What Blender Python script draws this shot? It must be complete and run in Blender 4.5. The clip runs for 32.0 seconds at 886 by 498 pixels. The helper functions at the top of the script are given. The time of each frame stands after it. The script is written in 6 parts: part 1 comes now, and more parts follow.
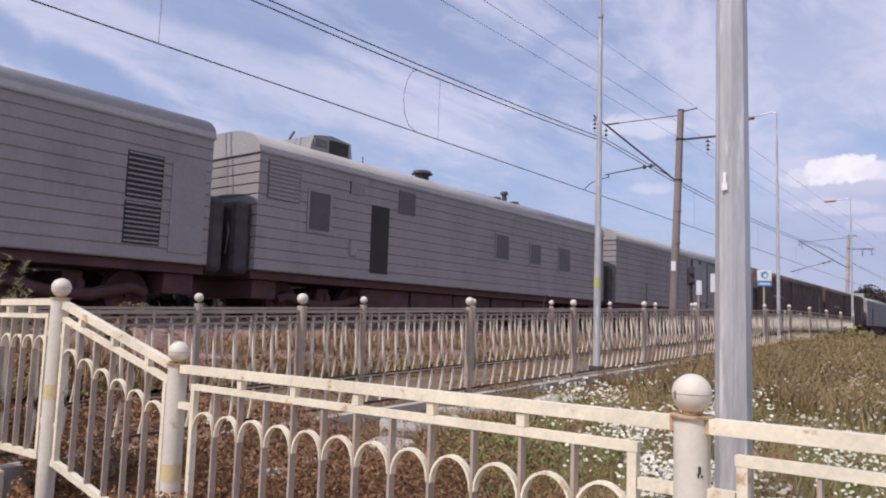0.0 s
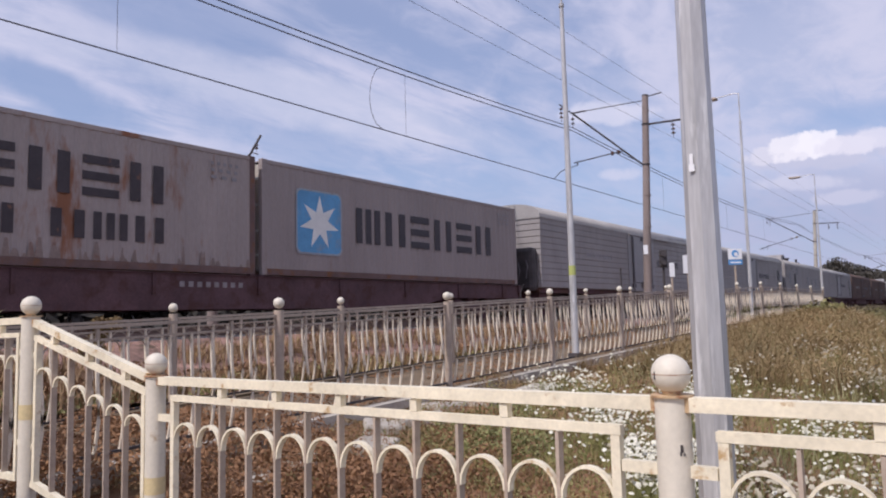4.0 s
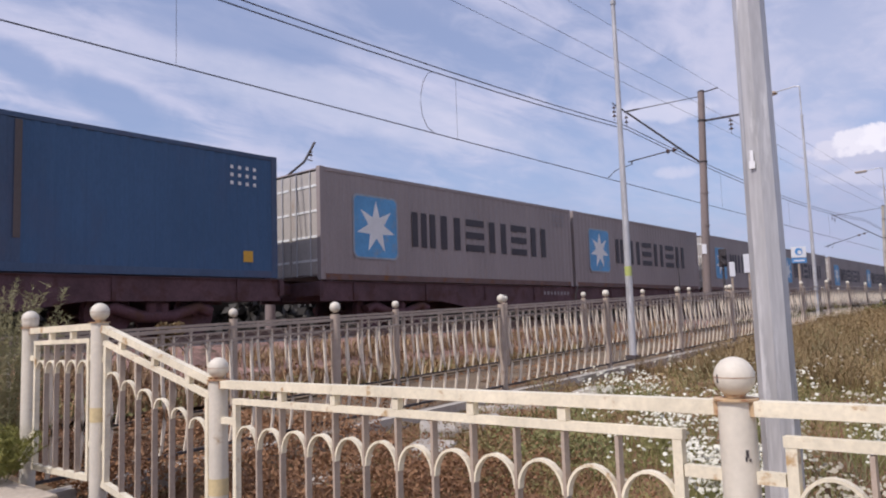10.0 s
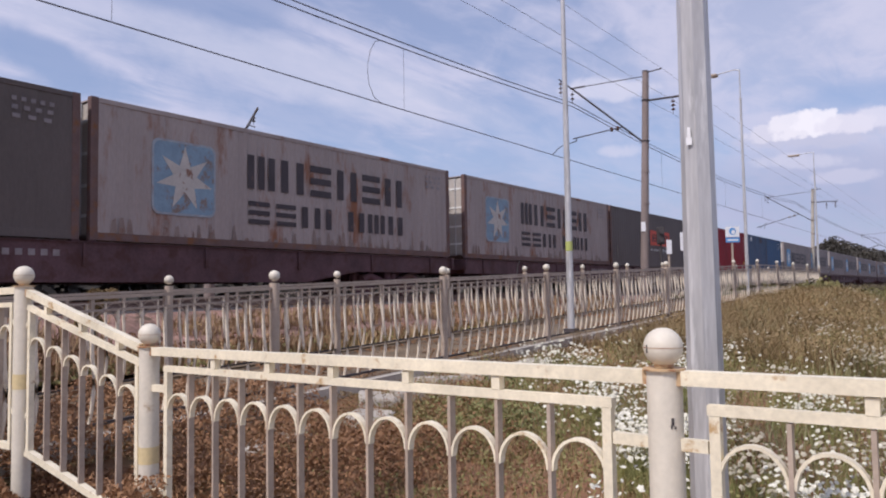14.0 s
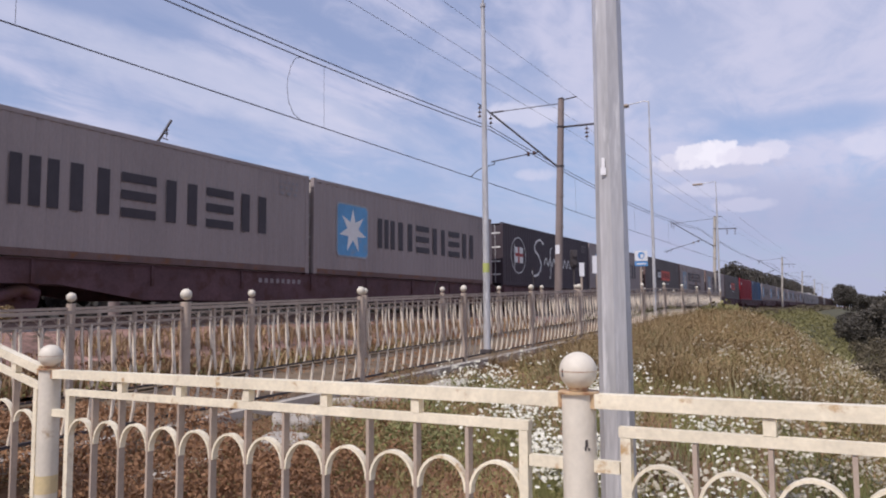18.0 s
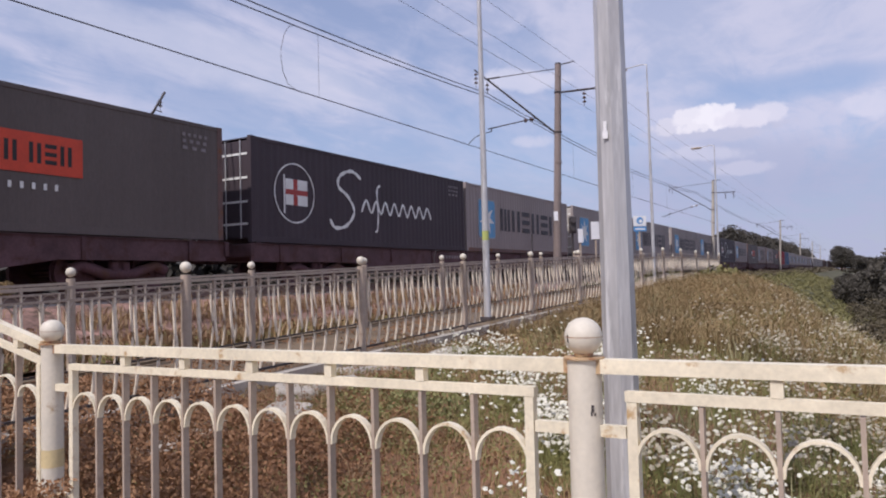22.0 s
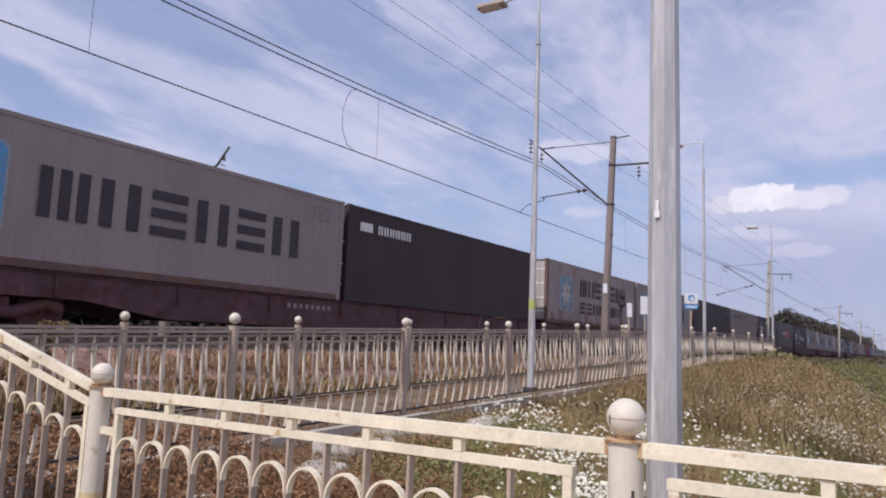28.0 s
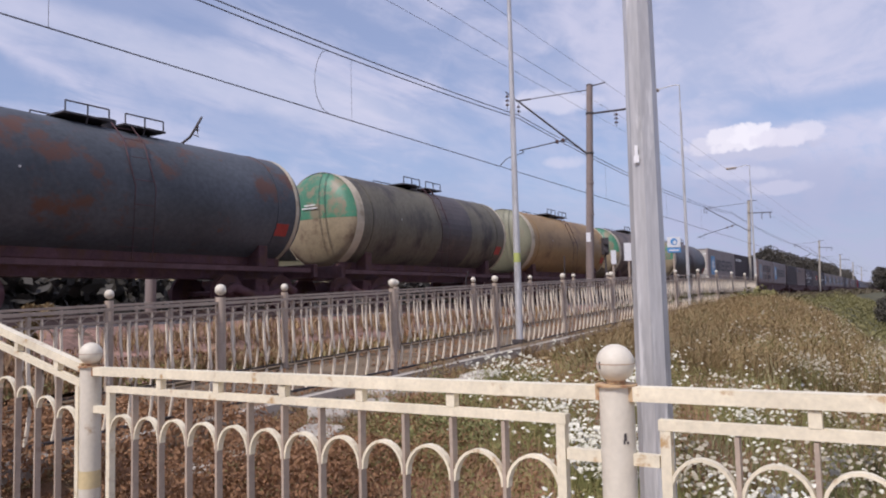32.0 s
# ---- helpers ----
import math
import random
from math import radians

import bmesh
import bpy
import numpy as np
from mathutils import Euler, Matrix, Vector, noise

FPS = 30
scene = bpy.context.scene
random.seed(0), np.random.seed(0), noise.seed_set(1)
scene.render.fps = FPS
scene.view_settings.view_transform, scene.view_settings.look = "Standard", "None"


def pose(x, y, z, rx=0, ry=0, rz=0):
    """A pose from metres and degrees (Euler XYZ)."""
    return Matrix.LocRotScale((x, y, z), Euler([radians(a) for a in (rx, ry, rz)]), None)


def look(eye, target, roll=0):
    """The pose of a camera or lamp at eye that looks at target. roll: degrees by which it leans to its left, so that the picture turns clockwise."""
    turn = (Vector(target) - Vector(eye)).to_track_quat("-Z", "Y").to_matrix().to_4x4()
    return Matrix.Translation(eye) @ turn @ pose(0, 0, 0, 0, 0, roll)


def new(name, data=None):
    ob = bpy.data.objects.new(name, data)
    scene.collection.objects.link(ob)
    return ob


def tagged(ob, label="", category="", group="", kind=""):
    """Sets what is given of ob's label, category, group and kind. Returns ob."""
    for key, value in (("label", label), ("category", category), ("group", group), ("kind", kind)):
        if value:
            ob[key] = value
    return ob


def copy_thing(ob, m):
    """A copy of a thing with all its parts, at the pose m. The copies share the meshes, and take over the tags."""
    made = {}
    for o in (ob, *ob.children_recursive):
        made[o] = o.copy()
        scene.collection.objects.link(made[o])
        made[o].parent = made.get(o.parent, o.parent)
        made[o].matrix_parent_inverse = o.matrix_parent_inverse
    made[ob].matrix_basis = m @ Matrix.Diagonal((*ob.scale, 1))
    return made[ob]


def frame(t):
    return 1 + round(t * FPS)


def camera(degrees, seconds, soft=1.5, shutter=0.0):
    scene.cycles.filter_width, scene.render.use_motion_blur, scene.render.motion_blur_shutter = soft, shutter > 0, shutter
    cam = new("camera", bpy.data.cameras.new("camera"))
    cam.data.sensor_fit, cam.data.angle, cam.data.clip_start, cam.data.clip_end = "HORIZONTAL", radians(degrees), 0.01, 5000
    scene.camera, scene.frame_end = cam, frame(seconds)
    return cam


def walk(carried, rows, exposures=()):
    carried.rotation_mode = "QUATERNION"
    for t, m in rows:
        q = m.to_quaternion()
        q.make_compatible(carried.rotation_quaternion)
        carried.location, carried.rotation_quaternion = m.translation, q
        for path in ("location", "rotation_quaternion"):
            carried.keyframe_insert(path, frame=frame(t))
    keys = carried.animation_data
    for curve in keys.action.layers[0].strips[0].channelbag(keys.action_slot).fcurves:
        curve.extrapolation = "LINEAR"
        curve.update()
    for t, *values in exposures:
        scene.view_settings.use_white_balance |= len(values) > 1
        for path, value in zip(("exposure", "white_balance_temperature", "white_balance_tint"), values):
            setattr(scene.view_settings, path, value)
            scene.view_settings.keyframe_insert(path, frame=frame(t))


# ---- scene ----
cam = camera(62.35, 32.0, 2.0)
EYE = 1.55  # the eye's height over the paving on which it stands
# seconds, sway in metres (x, y, z), yaw, pitch, roll
ROWS = [
    (0.0, 0.008, -0.003, -0.001, 37.96, 5.53, -1.89),
    (0.5, 0.016, -0.008, -0.004, 37.77, 5.48, -2.20),
    (1.0, 0.013, -0.007, -0.002, 36.51, 5.02, -1.40),
    (1.5, 0.012, -0.007, -0.003, 33.90, 4.62, -1.21),
    (2.0, 0.012, 0.002, -0.003, 31.37, 4.72, -1.57),
    (2.5, 0.009, 0.002, -0.003, 31.56, 4.89, -0.77),
    (3.0, 0.009, -0.001, -0.003, 32.90, 5.17, -0.60),
    (3.5, 0.007, -0.003, -0.001, 34.51, 5.15, -0.05),
    (4.0, 0.008, -0.004, -0.004, 36.25, 5.21, 1.43),
    (4.5, 0.007, -0.007, -0.002, 37.48, 4.82, 1.24),
    (6.5, 0.004, -0.005, -0.000, 38.01, 4.98, 1.61),
    (7.0, 0.005, -0.009, -0.000, 39.10, 4.97, 1.76),
    (7.5, 0.003, -0.007, -0.000, 40.12, 4.93, 2.04),
    (8.0, 0.003, -0.007, 0.000, 40.47, 5.18, 1.84),
    (8.5, 0.004, -0.008, -0.001, 40.62, 5.50, 1.57),
    (9.0, 0.006, -0.010, -0.000, 40.37, 5.73, 1.56),
    (9.5, 0.006, -0.006, -0.001, 40.28, 5.79, 1.69),
    (10.0, 0.004, -0.008, -0.001, 40.46, 5.54, 1.90),
    (10.5, 0.003, -0.005, -0.001, 40.67, 6.44, 2.61),
    (11.0, 0.005, -0.003, -0.003, 40.75, 6.42, 2.07),
    (11.5, 0.005, -0.003, -0.003, 40.55, 5.90, 1.85),
    (12.0, 0.007, -0.002, -0.006, 40.34, 5.67, 1.45),
    (12.5, 0.004, 0.005, -0.006, 39.80, 5.93, 1.46),
    (13.0, 0.003, 0.023, -0.012, 36.94, 5.71, 1.27),
    (13.5, 0.007, 0.029, -0.018, 36.56, 3.60, 1.24),
    (15.5, 0.007, -0.001, -0.006, 32.29, 3.13, -0.46),
    (16.0, 0.006, 0.001, -0.004, 30.24, 2.95, 0.04),
    (16.5, 0.006, 0.002, -0.002, 29.16, 3.00, 0.28),
    (17.0, 0.005, -0.000, -0.004, 28.73, 3.50, 0.15),
    (17.5, 0.004, -0.002, -0.002, 29.35, 4.19, 0.33),
    (18.0, 0.006, -0.001, -0.003, 29.55, 4.74, 0.46),
    (18.5, -0.000, -0.005, -0.002, 31.42, 4.02, -0.58),
    (19.0, -0.004, 0.001, -0.001, 30.73, 4.11, -3.72),
    (19.5, 0.002, -0.001, 0.002, 29.43, 4.78, -1.83),
    (20.0, -0.004, 0.006, 0.002, 28.06, 2.89, 1.53),
    (20.5, -0.002, -0.004, 0.001, 28.18, 1.50, 0.97),
    (21.0, -0.002, -0.002, 0.001, 28.92, 1.52, 0.74),
    (21.5, -0.009, 0.008, -0.000, 28.72, 1.78, -0.81),
    (22.0, -0.020, 0.017, -0.005, 29.48, 2.29, 1.46),
    (22.5, -0.017, 0.012, -0.006, 29.67, 2.54, 1.11),
    (23.0, -0.014, 0.001, -0.003, 29.62, 3.54, 1.12),
    (23.5, -0.007, -0.003, -0.004, 30.02, 4.44, 1.32),
    (24.0, -0.011, 0.003, -0.002, 30.66, 4.88, 1.75),
    (24.5, -0.006, 0.002, -0.004, 31.17, 5.01, 1.39),
    (25.0, -0.006, -0.001, -0.002, 31.42, 4.89, 1.12),
    (25.5, -0.006, 0.002, -0.001, 31.25, 4.65, 1.25),
    (27.5, -0.006, -0.000, 0.010, 32.10, 5.43, -2.19),
    (28.0, -0.006, -0.003, 0.011, 32.91, 7.26, -2.21),
    (28.5, -0.007, -0.004, 0.015, 33.24, 8.07, -2.53),
    (29.0, -0.013, -0.006, 0.016, 33.28, 6.75, -0.88),
    (29.5, -0.012, -0.006, 0.014, 33.32, 5.72, -0.31),
    (30.0, -0.014, -0.002, 0.013, 33.37, 5.19, 0.45),
    (30.5, -0.014, -0.002, 0.014, 32.89, 4.72, 0.78),
    (31.0, -0.012, 0.009, 0.010, 32.43, 4.33, 1.00),
    (31.5, -0.014, 0.009, 0.011, 32.21, 4.45, 1.67),
    (32.0, -0.011, 0.010, 0.010, 31.96, 4.01, 1.39),
]
walk(cam, [(t, pose(x, y, EYE + z, 90 + pitch, roll, yaw)) for t, x, y, z, yaw, pitch, roll in ROWS], [(0.0, 0.08, 6200, 19.5), (3.0, 0.06, 6200, 19.5), (7.0, 0.01, 6200, 19.5), (11.0, 0.04, 6200, 19.5), (16.0, 0.01, 6200, 19.5), (21.0, -0.01, 6200, 19.5), (25.0, -0.01, 6200, 19.5), (29.0, 0.02, 6200, 19.5), (32.0, 0.02, 6200, 19.5)])

# ---- light ----
SUN_TO = Vector((-0.14, -1.0, 1.27)).normalized()
world = bpy.data.worlds.new("sky")
scene.world = world
world.use_nodes = True
wn, wl = world.node_tree.nodes, world.node_tree.links
wn.clear()


def wnode(kind, **sets):
    n = wn.new(kind)
    for k, v in sets.items():
        if k in n.inputs:
            n.inputs[k].default_value = v
    return n


sky = wn.new("ShaderNodeTexSky")
sky.sky_type, sky.sun_disc = "NISHITA", False
sky.sun_elevation = math.asin(SUN_TO.z)
sky.sun_rotation = math.atan2(SUN_TO.x, SUN_TO.y)
sky.air_density, sky.dust_density, sky.ozone_density = 1.1, 0.35, 2.2
geo = wn.new("ShaderNodeTexCoord")
sep = wn.new("ShaderNodeSeparateXYZ")
wl.new(geo.outputs["Generated"], sep.inputs[0])
# high cloud: stretched noise on a flat sheet far above
addz = wn.new("ShaderNodeMath"); addz.operation = "ADD"; addz.inputs[1].default_value = 0.12
wl.new(sep.outputs["Z"], addz.inputs[0])
mx = wn.new("ShaderNodeMath"); mx.operation = "MAXIMUM"; mx.inputs[1].default_value = 0.05
wl.new(addz.outputs[0], mx.inputs[0])
sheet = wn.new("ShaderNodeVectorMath"); sheet.operation = "DIVIDE"
comb = wn.new("ShaderNodeCombineXYZ")
for k in range(3):
    wl.new(mx.outputs[0], comb.inputs[k])
wl.new(geo.outputs["Generated"], sheet.inputs[0]); wl.new(comb.outputs[0], sheet.inputs[1])
mp = wn.new("ShaderNodeMapping")
mp.inputs["Rotation"].default_value = (0, 0, radians(-6))
mp.inputs["Scale"].default_value = (1.35, 0.42, 1.0)
mp.inputs["Location"].default_value = (2.3, 0.7, 0)
wl.new(sheet.outputs[0], mp.inputs[0])
cn = wn.new("ShaderNodeTexNoise")
cn.inputs["Scale"].default_value, cn.inputs["Detail"].default_value, cn.inputs["Roughness"].default_value = 1.5, 8.0, 0.6
cn.inputs["Distortion"].default_value = 0.5
wl.new(mp.outputs[0], cn.inputs["Vector"])
cr = wn.new("ShaderNodeMapRange")
cr.interpolation_type = "SMOOTHSTEP"
cr.inputs["From Min"].default_value, cr.inputs["From Max"].default_value = 0.36, 0.64
cr.inputs["To Min"].default_value, cr.inputs["To Max"].default_value = 0.14, 0.86
fluff = wn.new("ShaderNodeMapping")
fluff.inputs["Scale"].default_value = (1.0, 0.6, 1.0)
wl.new(sheet.outputs[0], fluff.inputs[0])
fn = wn.new("ShaderNodeTexNoise")
fn.inputs["Scale"].default_value, fn.inputs["Detail"].default_value, fn.inputs["Roughness"].default_value = 6.5, 6.0, 0.6
fn.inputs["Distortion"].default_value = 0.8
wl.new(fluff.outputs[0], fn.inputs["Vector"])
fm = wn.new("ShaderNodeMath"); fm.operation = "MULTIPLY_ADD"; fm.inputs[1].default_value, fm.inputs[2].default_value = 0.42, -0.21
wl.new(fn.outputs["Fac"], fm.inputs[0])
both = wn.new("ShaderNodeMath"); both.operation = "ADD"
wl.new(cn.outputs["Fac"], both.inputs[0]); wl.new(fm.outputs[0], both.inputs[1])
wl.new(both.outputs[0], cr.inputs["Value"])


def puff(bearing, elev, wide, high, soft, strength, shift, tilt=0.0, grain=26.0, rough=4.6):
    """A cloud or a gap in the clouds: an oval about a direction, tilted, its edge broken by noise."""
    b, e = radians(bearing), radians(elev)
    mid = Vector((-math.sin(b) * math.cos(e), math.cos(b) * math.cos(e), math.sin(e)))
    level = Vector((math.cos(b), math.sin(b), 0))
    steep = level.cross(mid)
    c, d = math.cos(radians(tilt)), math.sin(radians(tilt))
    right, up = level * c + steep * d, steep * c - level * d
    outs = []
    for axis, size in ((right, wide), (up, high)):
        dot = wn.new("ShaderNodeVectorMath"); dot.operation = "DOT_PRODUCT"
        dot.inputs[1].default_value = axis
        off = wn.new("ShaderNodeVectorMath"); off.operation = "SUBTRACT"
        off.inputs[1].default_value = mid
        wl.new(geo.outputs["Generated"], off.inputs[0]); wl.new(off.outputs[0], dot.inputs[0])
        sc = wn.new("ShaderNodeMath"); sc.operation = "DIVIDE"; sc.inputs[1].default_value = math.tan(radians(size))
        wl.new(dot.outputs["Value"], sc.inputs[0])
        sq = wn.new("ShaderNodeMath"); sq.operation = "MULTIPLY"
        wl.new(sc.outputs[0], sq.inputs[0]); wl.new(sc.outputs[0], sq.inputs[1])
        outs.append(sq)
    rr = wn.new("ShaderNodeMath"); rr.operation = "ADD"
    wl.new(outs[0].outputs[0], rr.inputs[0]); wl.new(outs[1].outputs[0], rr.inputs[1])
    nz = wn.new("ShaderNodeTexNoise")
    nz.inputs["Scale"].default_value, nz.inputs["Detail"].default_value, nz.inputs["Roughness"].default_value = grain, 7.0, 0.58
    sh = wn.new("ShaderNodeVectorMath"); sh.operation = "ADD"; sh.inputs[1].default_value = (shift, shift * 0.7, 0)
    wl.new(geo.outputs["Generated"], sh.inputs[0]); wl.new(sh.outputs[0], nz.inputs["Vector"])
    nn = wn.new("ShaderNodeMath"); nn.operation = "MULTIPLY_ADD"; nn.inputs[1].default_value = rough; nn.inputs[2].default_value = -rough / 2
    wl.new(nz.outputs["Fac"], nn.inputs[0])
    tot = wn.new("ShaderNodeMath"); tot.operation = "ADD"
    wl.new(rr.outputs[0], tot.inputs[0]); wl.new(nn.outputs[0], tot.inputs[1])
    out = wn.new("ShaderNodeMapRange"); out.interpolation_type = "SMOOTHSTEP"
    out.inputs["From Min"].default_value, out.inputs["From Max"].default_value = 1.0 - soft, 1.0 + soft
    out.inputs["To Min"].default_value, out.inputs["To Max"].default_value = strength, 0.0
    wl.new(tot.outputs[0], out.inputs["Value"])
    return out


def blend(fac, under, colour):
    m = wn.new("ShaderNodeMix"); m.data_type = "RGBA"
    wl.new(fac.outputs[0], m.inputs["Factor"]); wl.new(under, m.inputs["A"])
    m.inputs["B"].default_value = (*colour, 1)
    return m.outputs["Result"]


# gaps of blue in the veil, drawn out along the wind
veil = cr
for args in (
    (70.0, 17.6, 3.6, 1.2, 0.8, 0.85, 1.1, -24.0),
    (63.5, 15.8, 5.0, 1.4, 0.8, 0.9, 2.7, -21.0),
    (46.0, 12.6, 7.0, 1.7, 0.9, 0.65, 3.9, -14.0),
    (56.0, 22.2, 8.0, 1.9, 0.9, 0.7, 4.7, -12.0),
    (38.0, 20.4, 11.0, 2.0, 1.0, 0.4, 5.3, -16.0),
    (25.0, 10.5, 11.0, 4.0, 1.0, 0.62, 6.1, -6.0),
    (3.0, 12.9, 7.0, 1.0, 0.9, 0.75, 7.7, 2.0),
    (55.0, 18.6, 8.0, 3.2, 1.1, 0.42, 8.9, -16.0),
):
    gap = puff(*args, grain=9.0, rough=3.2)
    keep = wn.new("ShaderNodeMath"); keep.operation = "SUBTRACT"; keep.inputs[0].default_value = 1.0
    wl.new(gap.outputs[0], keep.inputs[1])
    less = wn.new("ShaderNodeMath"); less.operation = "MULTIPLY"
    wl.new(veil.outputs[0], less.inputs[0]); wl.new(keep.outputs[0], less.inputs[1])
    veil = less
thin = wn.new("ShaderNodeValue"); thin.outputs[0].default_value = 0.40
col = blend(thin, sky.outputs[0], (4.35, 5.2, 7.5))
col = blend(veil, col, (6.25, 6.4, 7.55))
for args, colour in (
    ((10.0, 0.0, 75.0, 8.0, 0.9, 0.62, 7.3, 0.0, 4.5, 2.0), (3.6, 4.1, 5.7)),
    ((46.0, 16.6, 14.0, 1.8, 1.1, 0.55, 6.6, -13.0, 7.0, 4.0), (6.6, 6.8, 7.7)),
    ((66.5, 19.6, 5.0, 1.3, 0.9, 0.35, 8.3, -22.0, 12.0, 4.0), (6.9, 7.0, 7.9)),
    ((4.0, 18.8, 15.0, 4.2, 1.2, 0.38, 6.3, 3.0, 5.0, 2.6), (6.2, 6.4, 7.4)),
    ((7.0, 7.2, 9.0, 2.2, 1.0, 0.5, 2.2, 0.0, 12.0, 2.6), (4.1, 4.6, 6.1)),
    ((8.6, 10.35, 4.6, 0.8, 0.5, 0.75, 0.3, -2.0, 30.0, 4.0), (5.6, 5.8, 6.9)),
    ((11.6, 10.8, 1.7, 0.65, 0.35, 0.8, 0.41, 0.0, 46.0, 3.4), (7.2, 7.2, 7.9)),
    ((9.9, 11.2, 1.7, 0.95, 0.3, 0.9, 0.51, 0.0, 46.0, 3.4), (8.6, 8.5, 8.8)),
    ((8.4, 11.35, 1.6, 0.9, 0.3, 0.9, 0.61, 0.0, 46.0, 3.4), (9.1, 9.0, 9.2)),
    ((6.6, 10.9, 1.7, 0.7, 0.35, 0.85, 0.71, 0.0, 46.0, 3.4), (7.9, 7.8, 8.4)),
    ((4.9, 11.2, 1.4, 0.7, 0.4, 0.75, 0.81, 0.0, 46.0, 3.4), (7.6, 7.6, 8.3)),
    ((9.6, 8.7, 3.0, 0.55, 0.6, 0.6, 2.3, -4.0, 26.0, 4.0), (6.7, 6.8, 7.7)),
    ((7.0, 7.4, 2.0, 0.45, 0.6, 0.5, 3.3, 0.0, 26.0, 4.0), (6.7, 6.7, 7.6)),
    ((23.0, 15.1, 3.0, 0.8, 0.7, 0.6, 3.1, -6.0, 26.0, 4.0), (7.6, 7.6, 8.3)),
    ((22.0, 10.4, 1.4, 0.5, 0.7, 0.5, 4.1, 0.0, 26.0, 4.0), (7.2, 7.2, 8.0)),
    ((-2.0, 11.0, 2.2, 0.9, 0.7, 0.6, 5.1, 0.0, 26.0, 4.0), (7.4, 7.4, 8.2)),
):
    col = blend(puff(*args), col, colour)
bg = wn.new("ShaderNodeBackground")
bg.inputs["Strength"].default_value = 0.099
wl.new(col, bg.inputs["Color"])
wo = wn.new("ShaderNodeOutputWorld")
wl.new(bg.outputs[0], wo.inputs["Surface"])

sun = new("sun", bpy.data.lights.new("sun", "SUN"))
sun.data.energy, sun.data.angle, sun.data.color = 3.2, radians(0.53), (1.0, 0.95, 0.86)
sun.matrix_world = look(SUN_TO * 200, (0, 0, 0))
scene.view_settings.exposure = 0.0


